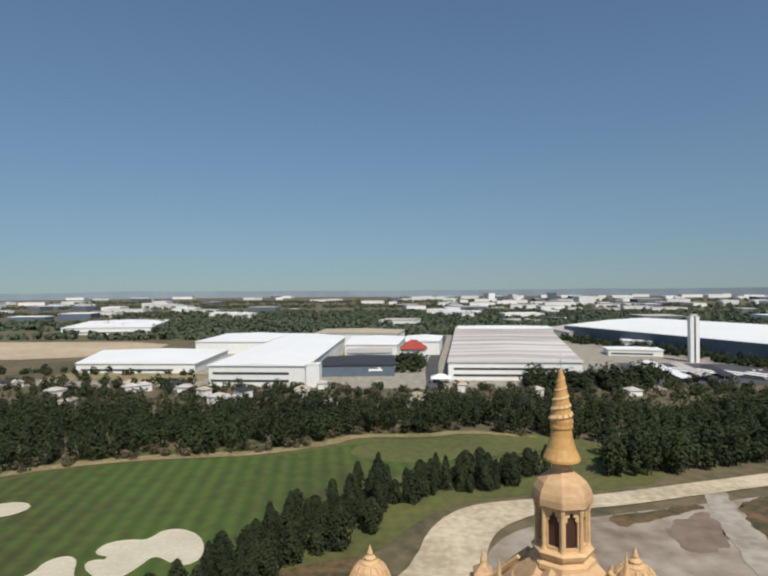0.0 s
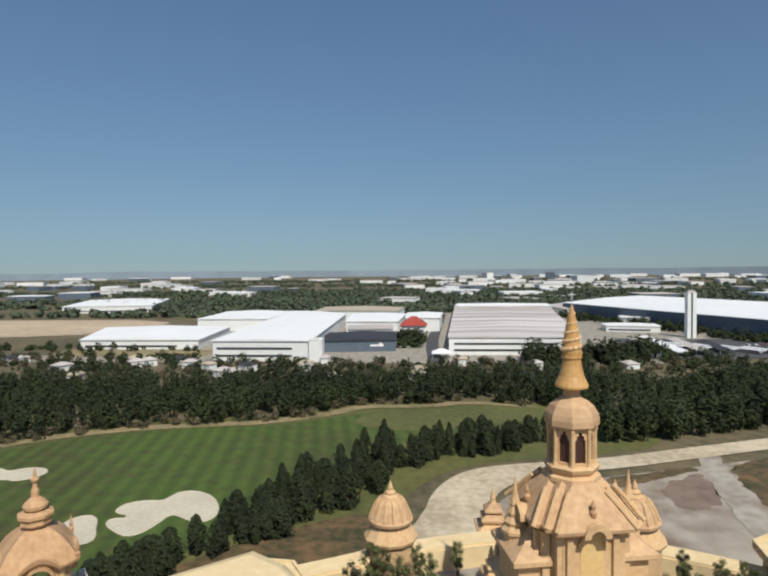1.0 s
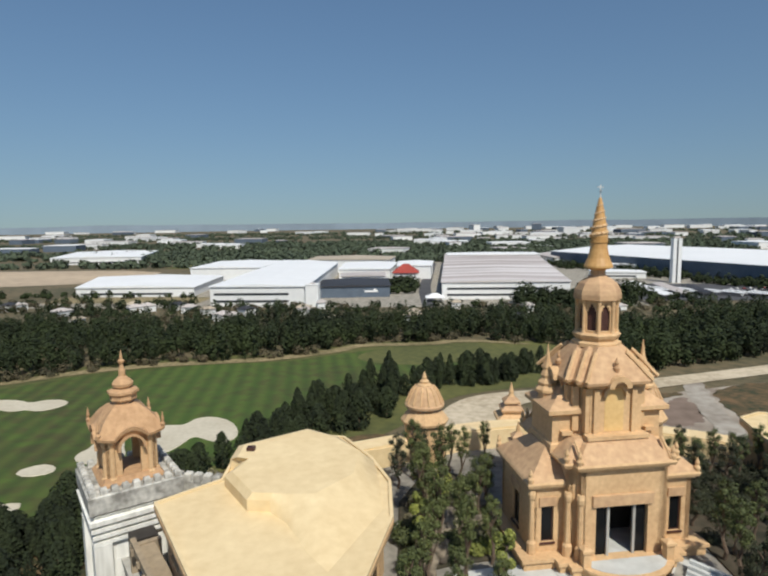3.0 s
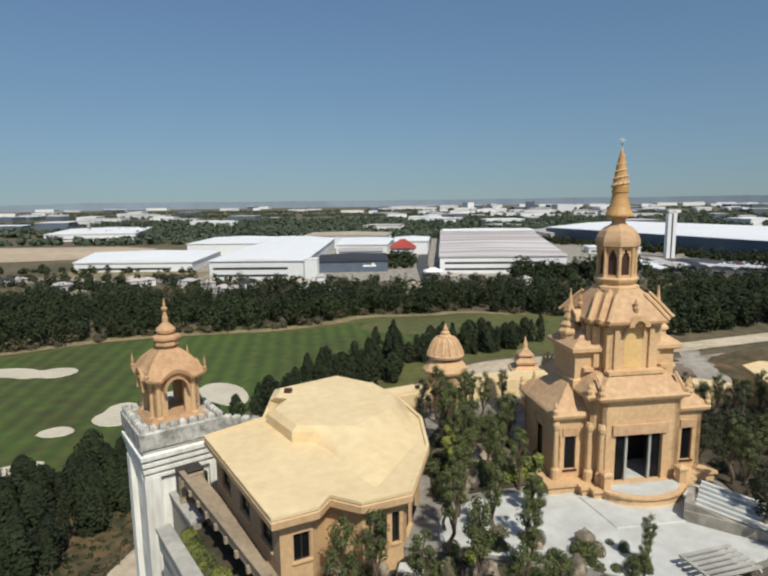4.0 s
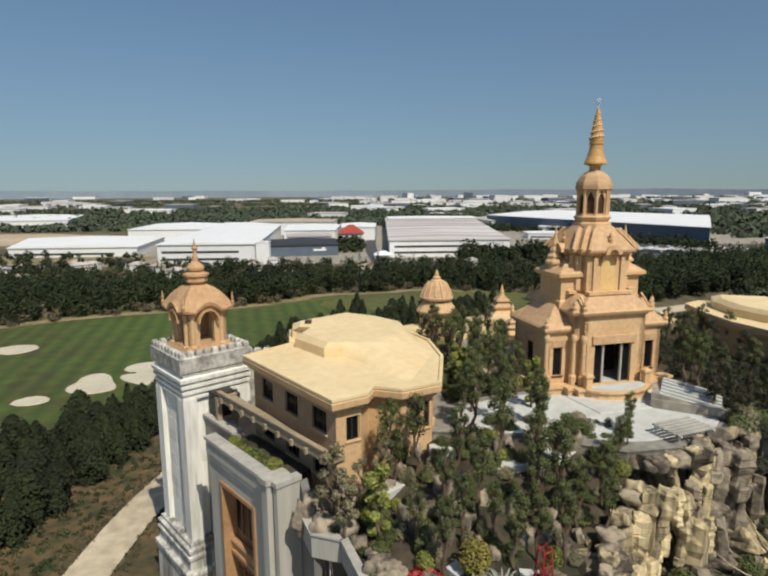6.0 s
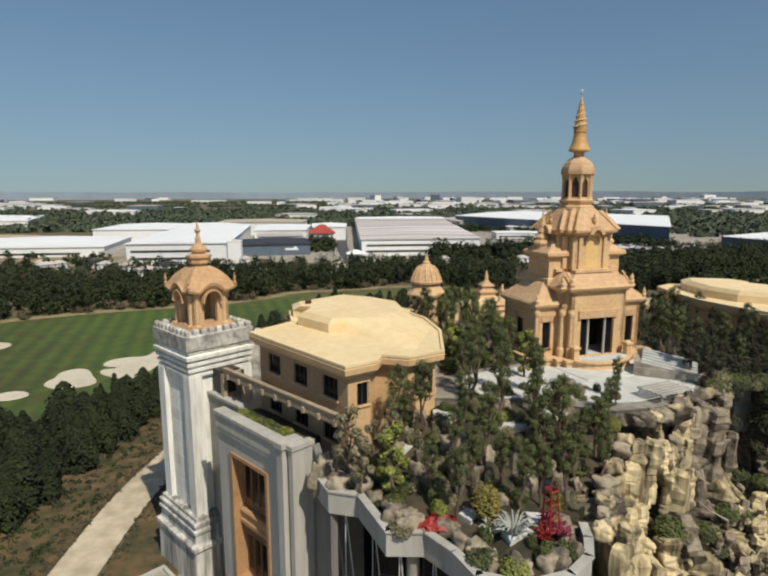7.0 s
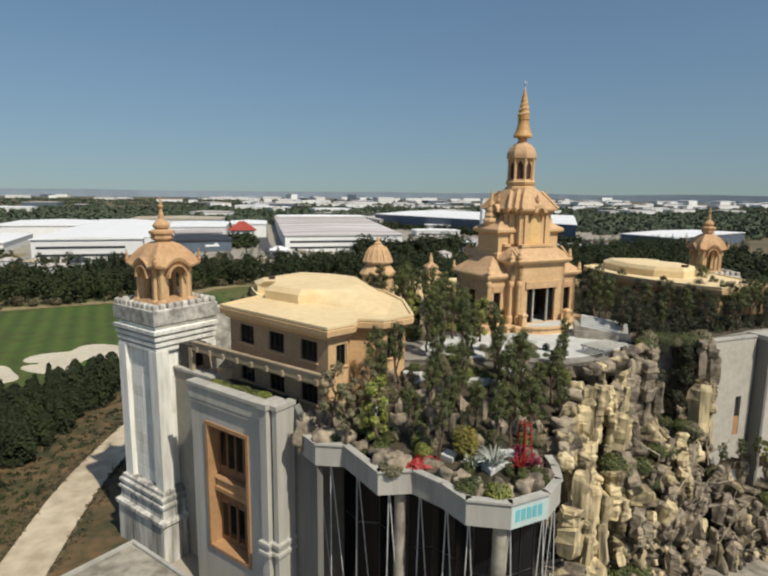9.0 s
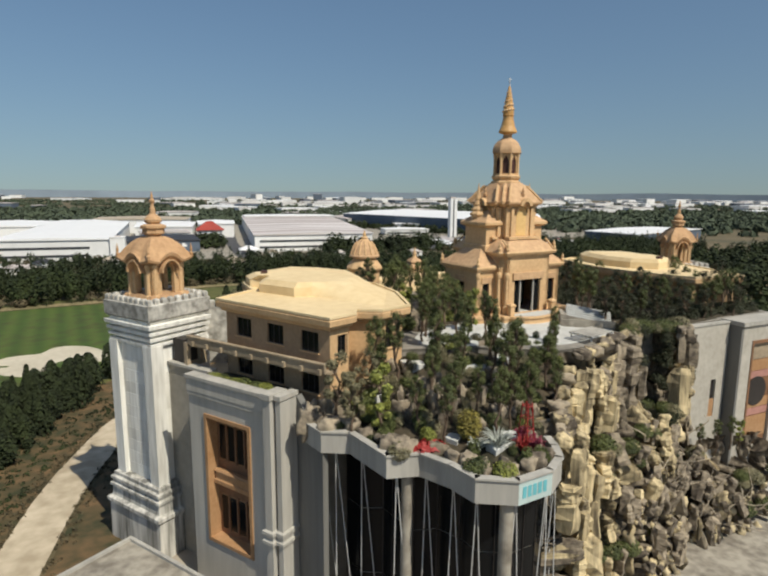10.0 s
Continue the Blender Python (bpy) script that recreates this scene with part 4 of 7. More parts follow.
def bell_tower(m, label):
    t = thing("bell_tower", m, label, "tower")
    part("plinth", stacked(square(3.8), [(0, 0.75), (4.4, 0.7), (4.7, 0.95), (5.1, 0.95), (5.3, 0.5), (6.4, 0.4), (6.5, 0.62), (6.8, 0.62), (6.9, 0.4), (7.2, 0.4), (7.3, 0.55), (7.6, 0.55), (7.7, 0.25), (8.1, 0.25), (8.2, 0)]), GREY_STONE, t, "grey stained stone plinth")
    part("shaft", stacked(square(3.2), [(8.2, 0), (23.6, 0)]), WHITE_STONE, t)
    for sx in (-1, 1):
        for sy in (-1, 1):
            part("pilaster", stacked([(sx * 3.0 - 0.55, sy * 3.0 - 0.55), (sx * 3.0 + 0.55, sy * 3.0 - 0.55), (sx * 3.0 + 0.55, sy * 3.0 + 0.55), (sx * 3.0 - 0.55, sy * 3.0 + 0.55)], [(8.2, 0.12), (8.8, 0.12), (8.9, 0), (23.0, 0), (23.4, 0.12), (23.6, 0.12)]), WHITE_STONE, t)
            part("pilaster_strip", stacked([(sx * 3.0 - 0.3, sy * 3.0 - 0.3), (sx * 3.0 + 0.3, sy * 3.0 - 0.3), (sx * 3.0 + 0.3, sy * 3.0 + 0.3), (sx * 3.0 - 0.3, sy * 3.0 + 0.3)], [(8.2, 0.42), (23.6, 0.42)]), WHITE_STONE, t)
    part("cornice", stacked(square(3.35), [(23.5, 0.05), (23.6, 0.3), (23.9, 0.32), (23.92, -0.12), (24.18, -0.12), (24.2, 0.38), (24.55, 0.4), (24.57, -0.06), (24.83, -0.06), (24.85, 0.48), (25.2, 0.5), (25.22, 0.0), (25.48, 0.0), (25.5, 0.6), (25.9, 0.64), (25.95, 0.2), (26.2, 0.2), (26.3, 0.45)]), WHITE_STONE, t, "white moulded cornice with dark grooves")
    part("parapet", stacked(square(3.35), [(26.3, 0.3), (26.5, 0.55), (28.0, 0.6), (28.1, 0.4)]), STAINED_STONE, t)
    half = [-3.52 + 0.88 * k for k in range(9)]
    bm = bmesh.new()
    stack(bm, square(0.29), [(0, 0), (0.4, 0), (0.55, -0.08), (0.6, -0.2)])
    me = bpy.data.meshes.new("merlon")
    bm.to_mesh(me)
    bm.free()
    for k in half:
        for x, y in ((k, -3.5), (k, 3.5), (-3.5, k), (3.5, k)):
            if abs(k) < 3.4 or abs(y) == 3.5 and abs(x) > 3.4:
                alike("merlon", me, STAINED_STONE, t, Matrix.Translation((x, y, 28.08)))
    # cladding slabs
    bm = one_box(-0.98, 0.98, -0.03, 0.03, -0.66, 0.66)
    bmesh.ops.bevel(bm, geom=bm.edges[:], offset=0.02, segments=1, affect="EDGES")
    me = bpy.data.meshes.new("slab")
    bm.to_mesh(me)
    bm.free()
    for row in range(11):
        for x in (-1.0, 1.0):
            z = 8.9 + row * 1.36
            for m4 in (pose(x, -3.2, z, 0, 0, 0), pose(3.2, x, z, 0, 0, 90), pose(-3.2, x, z, 0, 0, 90)):
                alike("slab", me, WHITE_STONE, t, m4)
    return t


def belfry(m, label):
    """An open ochre pavilion with arched openings, flared roof and stacked finial."""
    b = thing("belfry", m, label, "belfry")
    for k in range(4):
        side = pose(0, 0, 0, 0, 0, 90 * k)
        bm = bmesh.new()
        arch = 0.8
        mm = side @ Matrix.Translation((-2.05, -2.05, 0))
        for x0, x1 in ((0, 2.05 - arch), (2.05 + arch, 4.1)):
            box(bm, x0, x1, 0, 0.5, 0, 4.3, mm)
        n = 10
        for i in range(n):
            a0, a1 = math.pi * i / n, math.pi * (i + 1) / n
            x0, x1 = 2.05 - arch * math.cos(a0), 2.05 - arch * math.cos(a1)
            z0, z1 = 3.0 + 0.95 * math.sin(a0), 3.0 + 0.95 * math.sin(a1)
            v = [bm.verts.new(mm @ Vector(p)) for p in ((x0, 0, z0), (x1, 0, z1), (x1, 0, 4.3), (x0, 0, 4.3), (x0, 0.5, z0), (x1, 0.5, z1), (x1, 0.5, 4.3), (x0, 0.5, 4.3))]
            for f in ((0, 1, 2, 3), (7, 6, 5, 4), (0, 4, 5, 1), (3, 2, 6, 7)):
                bm.faces.new([v[j] for j in f])
        part("wall", bm, OCHRE, b)
        # hood over the arch
        bm = bmesh.new()
        for i in range(n):
            a0, a1 = math.pi * i / n, math.pi * (i + 1) / n
            ring = []
            for a in (a0, a1):
                for r0, y0 in ((arch + 0.04, -0.05), (arch + 0.38, -0.05), (arch + 0.38, -0.75), (arch + 0.20, -0.75)):
                    ring.append(bm.verts.new(mm @ Vector((2.05 - r0 * math.cos(a), y0, 3.0 + (r0 + 0.2) * math.sin(a)))))
            for j in range(4):
                bm.faces.new((ring[j], ring[(j + 1) % 4], ring[4 + (j + 1) % 4], ring[4 + j]))
        bmesh.ops.remove_doubles(bm, verts=bm.verts, dist=0.001)
        part("arch_hood", bm, CLAY, b)
    for sx in (-1, 1):
        for sy in (-1, 1):
            for dx, dy in ((1.95, 1.5), (1.5, 1.95)):
                x, y = sx * dx * 1.06, sy * dy * 1.06
                part("column", turned([(0.42, 0), (0.42, 0.5), (0.27, 0.65), (0.24, 3.3), (0.36, 3.6), (0.36, 3.9)], 10, x=x, y=y), OCHRE, b)
    part("base", stacked(square(2.2), [(-0.5, 0.5), (0.1, 0.5), (0.35, 0.25), (0.6, 0.1)]), CLAY, b)
    # flared roof
    bm = bmesh.new()
    prof = [(3.85, 2.25), (3.92, 2.76), (4.16, 2.84), (4.5, 2.6), (4.95, 2.36), (5.45, 2.1), (5.95, 1.75), (6.4, 1.3), (6.7, 0.82)]
    loops = []
    for z, h in prof:
        ring = []
        for k in range(4):
            for s in np.linspace(-1, 1, 17)[:-1]:
                lift = 0.45 * abs(s) ** 3 * (h / 2.84) ** 4
                hump = 0.95 * max(0, 1 - (s / 0.5) ** 2) * (h / 2.84) ** 5
                p = Matrix.Rotation(math.pi / 2 * k, 3, "Z") @ Vector((s * h, -h, 0))
                ring.append(bm.verts.new((p.x, p.y, z + lift + hump)))
        loops.append(ring)
    for lo, hi in zip(loops, loops[1:]):
        for i in range(len(lo)):
            bm.faces.new((lo[i], lo[(i + 1) % len(lo)], hi[(i + 1) % len(lo)], hi[i]))
    bm.faces.new(loops[-1])
    part("roof", bm, CLAY, b)
    for sx in (-1, 1):
        for sy in (-1, 1):
            part("corner_finial", turned([(0.16, 4.6), (0.22, 4.85), (0.1, 5.05), (0.15, 5.25), (0.02, 6.0)], 8, x=sx * 2.68, y=sy * 2.68), CLAY, b)
    part("neck", turned([(0.8, 6.65), (0.8, 6.85), (1.12, 6.95), (1.2, 7.1), (1.16, 7.2), (1.16, 7.5), (1.36, 7.62), (1.36, 7.85), (0.75, 8.05)], 8, turn=math.pi / 8), CLAY, b)
    part("ball", turned([(0.6, 8.05), (0.88, 8.25), (0.92, 8.5), (0.7, 8.8), (0.4, 9.05), (0.3, 9.15)], 16), CLAY, b)
    part("finial", turned([(0.3, 9.1), (0.3, 9.6), (0.2, 9.85), (0.16, 10.2), (0.28, 10.4), (0.32, 10.55), (0.12, 10.75), (0.15, 10.85), (0.02, 11.55)], 12), CLAY, b)
    return b


bell_tower(WING, "white stone bell tower with moulded cornice and battlements")
TOP = Matrix.Translation((0, 0, 28.1))
belfry(WING @ TOP, "ochre belfry with arched openings on the white tower")
back_wall = thing("battlement_wall", Matrix.Identity(4), "short stone wall with battlements behind the tower", "wall")
BW0, BW1 = (-33.4, 40.6), (-27.2, 39.6)
part("wall", wall_run(bmesh.new(), BW0, BW1, 19.5, 26.2, 0.6), STAINED_STONE, back_wall)
bm_m = along(BW0, BW1)[0]
for k in range(6):
    part("merlon", stacked(square(0.36), [(26.2, 0), (26.9, 0), (27.05, -0.1)]), STAINED_STONE, back_wall).matrix_basis = bm_m @ Matrix.Translation((0.6 + k * 1.02, 0.3, 0))
RIGHT_TOWER = Matrix.Translation((*mirrored(TOWER), 0)) @ Matrix.Rotation(radians(2 * (TURN - 90) + 52), 4, "Z")
RIGHT_TOWER.translation = (47.6, 49.0, -0.4)
bell_tower(RIGHT_TOWER, "white stone bell tower standing behind the far roof")
belfry(RIGHT_TOWER @ TOP @ Matrix.Diagonal((0.84, 0.84, 0.96, 1)), "ochre belfry with arched openings above the far hall roof")


# ---- halls with broad cream roofs ----
def hall(outline, top, openings, label, slope):
    """outline: the eaves; top: the raised part of the roof; openings by wall number."""
    h = thing("hall", Matrix.Identity(4), label, "hall")
    walls = grown(outline, -0.75)
    for i, (a, b) in enumerate(zip(walls, walls[1:] + walls[:1])):
        length = (Vector(a) - Vector(b)).length
        holes = [o if o[1] < length else (o[0], length - 0.3, o[2], o[3]) for o in openings.get(i, ())]
        bm = wall_run(bmesh.new(), a, b, 19.5, 27.6, 0.45, holes)
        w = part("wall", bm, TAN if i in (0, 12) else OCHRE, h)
        for o in holes:
            window(w, a, b, o, 3 if o[1] - o[0] > 1.6 else 2)
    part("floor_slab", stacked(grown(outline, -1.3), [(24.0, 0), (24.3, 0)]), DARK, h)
    part("eave", stacked(outline, [(27.55, -0.7), (27.75, -0.35), (27.95, -0.35), (28.1, 0), (28.6, 0.05), (28.75, -0.15)]), OCHRE, h, "ochre moulded eave")
    part("roof", stacked(grown(outline, -0.3), [(28.6, 0), (28.82, 0)]), CREAM, h, "flat cream-yellow roof")
    part("roof_kerb", rim(grown(outline, 0.02), 0.28, 28.76, 28.98), CREAM, h)
    bm = bmesh.new()
    top = grown(top, 0)
    mid = Vector((sum(p[0] for p in outline) / len(outline), sum(p[1] for p in outline) / len(outline)))
    loops, sloping = [], set()
    for z, spread in ((28.81, 1.0), (29.75, 0.0), (30.3, -0.12)):
        ring = []
        for x, y in top:
            p = Vector((x, y))
            foot = [Vector(f) for q, f in slope if (Vector(q) - p).length < 0.2]
            if foot:
                p = p.lerp(foot[0], {1.0: 1.0, 0.0: 0.45, -0.12: 0.0}[spread])
            else:
                p = p + (p - mid) * min(spread, 0.0)
            if foot and spread == 0.0:
                sloping.add(len(ring))
            ring.append(bm.verts.new((p.x, p.y, z - (0.2 if foot and z == 29.75 else 0))))
        loops.append(ring)
    for lo, hi in zip(loops, loops[1:]):
        for i in range(len(lo)):
            bm.faces.new((lo[i], lo[(i + 1) % len(lo)], hi[(i + 1) % len(lo)], hi[i])).smooth = i in sloping or (i + 1) % len(lo) in sloping
    bm.faces.new(loops[-1])
    part("raised_roof", bm, CREAM, h, "raised cream part of the roof")
    part("roof_hatch", one_box(-0.35, 0.35, -0.3, 0.3, 0, 0.35, m=Matrix.Translation((top[10][0] * 0.75 + mid.x * 0.25, top[10][1] * 0.75 + mid.y * 0.25, 30.28))), MAROON, h)
    return h


def rim(poly, width, z0, z1):
    bm = bmesh.new()
    outer, inner = grown(poly, 0), grown(poly, -width)
    rows = [[bm.verts.new((*p, z)) for p in ring] for ring, z in ((outer, z0), (outer, z1), (inner, z1), (inner, z0))]
    n = len(outer)
    for j in range(4):
        a, b = rows[j], rows[(j + 1) % 4]
        for i in range(n):
            bm.faces.new((a[i], a[(i + 1) % n], b[(i + 1) % n], b[i]))
    return bm


SLOPE = [((-20.1, 29.9), (-19.3, 28.2)), ((-19.2, 29.94), (-18.2, 26.2)), ((-18.4, 29.97), (-16.9, 24.2)), ((-17.5, 30.0), (-15.4, 22.4)), ((-14.9, 33.6), (-12.3, 30.6)), ((-14.9, 38.4), (-13.4, 39.2))]
UPPER, LOWER = (25.3, 27.2), (21.4, 23.2)
SIDE = [(s, s + 2.2, *z) for z in (UPPER, LOWER) for s in (1.6, 6.1, 10.6)]
hall(HALL, HALL_TOP, {0: SIDE, 1: [(0.9, 2.1, 25.0, 27.0)], 4: [(0.8, 1.8, 24.9, 27.2), (2.2, 3.2, 24.9, 27.2)], 5: [(1.2, 2.9, 24.5, 27.2), (3.5, 5.6, 24.4, 27.3)]}, "tan hall with a broad cream roof and dark windows", SLOPE)
FAR_MID = mirrored((-19.0, 32.0))
def moved(p, dx, dy, narrow):
    """A plan point of the twin hall, which is narrower than the first and stands further out."""
    x, y = mirrored(p)
    return (FAR_MID[0] + (x - FAR_MID[0]) * narrow + dx, y + dy)


hall([moved(p, 3.4, -0.8, 0.86) for p in HALL][::-1], [moved(p, 4.2, -1.5, 0.8) for p in HALL_TOP][::-1], {11: [(1.5, 3.4, 25, 27)], 10: [(1, 2, 25, 27)]}, "ochre hall with a cream stepped roof behind trees", [])

# gallery along the hall's long side
gallery = thing("gallery", WING, "buff gallery parapet with brackets along the hall", "gallery")
part("slab", one_box(6.4, 24.6, -1.0, 0.6, 23.7, 24.0), GALLERY_BUFF, gallery)
part("parapet", one_box(6.4, 24.6, -1.25, -1.0, 23.95, 24.75), GALLERY_BUFF, gallery)
part("coping", one_box(6.35, 24.65, -1.35, -0.9, 24.754, 24.9), GALLERY_BUFF, gallery)
for k in range(9):
    part("bracket", one_box(7.2 + k * 2.1, 7.5 + k * 2.1, -1.5, -1.26, 23.9, 24.4), GALLERY_BUFF, gallery)
part("outlook", wall_run(bmesh.new(), (6.3, -1.3), (6.3, 1.2), 21.4, 24.1, 0.5, [(0.5, 1.7, 21.9, 23.8)]), GALLERY_BUFF, gallery)
# Dark box paints the unlit inside of the outlook.
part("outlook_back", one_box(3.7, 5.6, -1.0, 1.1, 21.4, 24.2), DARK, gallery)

# grey block with its tall framed window
block = thing("window_block", WING, "grey rendered wing with a tall orange-framed window", "building")
HOLE = (12.0 - 9.8, 18.2 - 9.8, 5.4, 18.6)
bm = wall_run(bmesh.new(), (9.8, -4.0), (20.3, -4.0), 0, 20.6, 0.9, [HOLE])
part("front_wall", bm, FRONT_RENDER, block)
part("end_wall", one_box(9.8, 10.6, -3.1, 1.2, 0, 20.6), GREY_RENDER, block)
part("parapet", one_box(9.8, 20.3, -4.25, -3.35, 20.604, 21.9), FRONT_RENDER, block)
part("coping", one_box(9.7, 20.3, -4.4, -3.2, 21.904, 22.2), PALE_RENDER, block)
part("string_course", one_box(9.8, 20.3, -4.2, -4.003, 20.2, 20.6), PALE_RENDER, block)
part("roof_slab", one_box(10.6, 20.3, -3.1, 0.2, 20.2, 21.35), SOIL, block)
part("recess_wall", one_box(3.3, 9.8, -1.4, -0.6, 0, 21.4), GREY_RENDER, block)
part("recess_coping", one_box(3.3, 9.8, -1.6, -0.4, 21.404, 21.7), PALE_RENDER, block)
part("pilaster", stacked([(20.3, -4.5), (21.15, -4.5), (21.15, -2.6), (20.3, -2.6)], [(0, 0), (8.2, 0), (8.3, 0.25), (8.6, 0.25), (8.7, 0.08), (9.1, 0.08), (9.2, 0.25), (9.5, 0.25), (9.6, 0), (21.8, 0), (21.9, 0.15), (22.4, 0.15)]), PALE_RENDER, block)
part("pilaster", stacked([(21.45, -4.1), (22.0, -4.1), (22.0, -2.0), (21.45, -2.0)], [(0, 0), (8.2, 0), (8.3, 0.25), (8.6, 0.25), (8.7, 0.08), (9.1, 0.08), (9.2, 0.25), (9.5, 0.25), (9.6, 0), (21.8, 0), (21.9, 0.12), (22.3, 0.12)]), PALE_RENDER, block)
for (x0, y0, t0), (x1, y1, t1) in (((22.0, -2.0, 21.8), (23.8, -2.65, 20.4)), ((23.8, -2.65, 20.4), (26.5, -3.9, 18.34))):
    bm = bmesh.new()
    v = [bm.verts.new(p) for p in ((x0, y0, 0), (x1, y1, 0), (x1, y1, t1), (x0, y0, t0), (x0, y0 + 0.7, 0), (x1, y1 + 0.7, 0), (x1, y1 + 0.7, t1), (x0, y0 + 0.7, t0))]
    for f in ((0, 1, 2, 3), (7, 6, 5, 4), (3, 2, 6, 7), (1, 5, 6, 2), (0, 4, 5, 1), (0, 3, 7, 4)):
        bm.faces.new([v[j] for j in f])
    # The flank's shade is put into a darker render.
    part("flank_wall", bm, SHADED_RENDER, block, "curved grey flank wall, shade painted into its colour")
frame_part = new("tall_window")
frame_part.parent = block
tagged(frame_part, "tall orange-framed window with dark panes")
bm = bmesh.new()
s0, s1, z0, z1 = 12.0, 18.2, 5.4, 18.6
for x0, x1, c, d in ((s0, s0 + 0.35, z0, z1), (s1 - 0.35, s1, z0, z1), (s0 + 0.35, s1 - 0.35, z0, z0 + 0.35), (s0 + 0.35, s1 - 0.35, z1 - 0.35, z1)):
    box(bm, x0, x1, -4.15, -2.7, c, d)
part("frame", bm, ORANGE_WOOD, frame_part)
part("transom", stacked([(12.5, -3.4), (17.7, -3.4), (17.7, -2.95), (12.5, -2.95)], [(11.2, 0), (11.35, 0.12), (11.7, 0.12), (11.8, 0), (12.5, 0), (12.6, 0.12), (12.8, 0)]), ORANGE_WOOD, frame_part)
part("back_panel", one_box(12.35, 17.85, -2.85, -2.7, 5.75, 18.25), BROWN_PANEL, frame_part)
for z in (6.4, 13.8):
    for k in range(4):
        x = 12.75 + k * 1.22
        part("pane", one_box(x, x + 0.86, -2.93, -2.87, z, z + 3.5), GLASS, frame_part)
        part("pane_frame", one_box(x - 0.1, x + 0.96, -2.862, -2.853, z - 0.1, z + 3.6), ORANGE_WOOD, frame_part)
        part("mullion", one_box(x + 0.95, x + 1.13, -3.02, -2.853, z - 0.2, z + 3.7), BROWN_PANEL, frame_part)

# low concrete canopy before the tower
canopy = thing("canopy", Matrix.Translation((-39.8, 29.3, 0)) @ Matrix.Rotation(radians(-52), 4, "Z"), "low concrete canopy roof with a raised kerb", "canopy")
part("slab", one_box(0, 16, -11, 0, 4.7, 5.15), CONCRETE, canopy)
part("kerb", rim([(0, -11), (16, -11), (16, 0), (0, 0)], 0.35, 5.154, 5.45), PALE_RENDER, canopy)
for x in (1, 8, 15):
    for y in (-10, -1):
        part("post", one_box(x - 0.25, x + 0.25, y - 0.25, y + 0.25, 0, 4.7), CONCRETE, canopy)


# ---- shrine ----
def cross(w, d, b, f, c):
    """A stepped cross plan: arms reach +-w (half depth d) and +-f (half width b); corners step at c."""
    q = [(w, -d), (w, d), (c, d), (c, c), (b, c), (b, f)]
    left = [(-x, y) for x, y in q[1:]][::-1]
    pts = q[1:] + left
    low = [(x, -y) for x, y in pts][::-1]
    return pts + low


shrine = thing("shrine", SHRINE, "ochre tiered shrine with lantern and tall spire", "shrine")
ONE = cross(6.6, 3.3, 3.35, 4.7, 4.05)
part("terrace", stacked(grown(ONE, 0.9), [(23.6, 0.25), (24.2, 0.25), (24.35, 0.0), (25.0, 0.0), (25.1, 0.2), (25.35, 0.2)]), OCHRE, shrine)
n = len(ONE)
ccw = grown(ONE, 0)
for i, (a, b) in enumerate(zip(ccw, ccw[1:] + ccw[:1])):
    length = (Vector(a) - Vector(b)).length
    holes = []
    mid = ((a[0] + b[0]) / 2, (a[1] + b[1]) / 2)
    if abs(mid[0]) < 0.1:
        holes = [(length / 2 - 2.1, length / 2 + 2.1, 25.36, 29.4)]
    elif abs(mid[1]) < 0.1:
        holes = [(length / 2 - 0.7, length / 2 + 0.7, 26, 29)]
    elif abs(abs(mid[1]) - 3.3) < 0.1 and abs(mid[0]) > 4:
        holes = [(length / 2 - 0.5, length / 2 + 0.5, 26.1, 29.0)]
    wing = min(abs(a[0]), abs(b[0])) > 4.0 and abs(mid[0]) > 4.2
    w = part("wall", wall_run(bmesh.new(), a, b, 25.36, 30.4 if wing else 32.2, 0.4, holes), OCHRE, shrine)
    for o in holes:
        if o[1] - o[0] > 3:
            m, _ = along(a, b)
            for x in (o[0] + 1.05, o[1] - 1.05):
                part("door_post", one_box(x - 0.1, x + 0.1, 0.1, 0.3, o[2], o[3], m=m), PALE_RENDER, w)
            part("lintel", one_box(o[0] - 0.35, o[1] + 0.35, -0.22, -0.003, o[3] + 0.05, o[3] + 0.9, m=m), OCHRE_ROOF, w)
            for x0, x1 in ((o[0] + 0.05, o[0] + 0.95), (o[1] - 0.95, o[1] - 0.05)):
                part("door_leaf", one_box(x0, x1, 0.3, 0.36, o[2] + 0.02, o[3] - 0.05, m=m), GLASS, w)
        else:
            window(w, a, b, o, 1, MAROON)
            m, _ = along(a, b)
            part("window_head", one_box(o[0] - 0.2, o[1] + 0.2, -0.12, -0.003, o[3] + 0.05, o[3] + 0.75, m=m), OCHRE_ROOF, w)
    # corner colonnettes
    m, _ = along(a, b)
    if i % 2 == 0:
        p = m @ Vector((0, 0, 0))
        part("colonnette", turned([(0.38, 25.36), (0.38, 26.2), (0.24, 26.4), (0.2, 29.6), (0.3, 29.8), (0.34, 30.1), (0.26, 30.4)], 8, x=p.x, y=p.y), OCHRE, w)
part("floor", stacked(grown(ONE, -0.45), [(25.3, 0), (25.365, 0)]), PAVING, shrine)
# Added dark sheet stands for the unlit room behind the doors.
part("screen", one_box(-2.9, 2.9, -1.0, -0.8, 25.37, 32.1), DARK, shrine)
CENTRE = [(4.05, -4.05), (4.05, 4.05), (3.35, 4.05), (3.35, 4.7), (-3.35, 4.7), (-3.35, 4.05), (-4.05, 4.05), (-4.05, -4.05), (-3.35, -4.05), (-3.35, -4.7), (3.35, -4.7), (3.35, -4.05)]
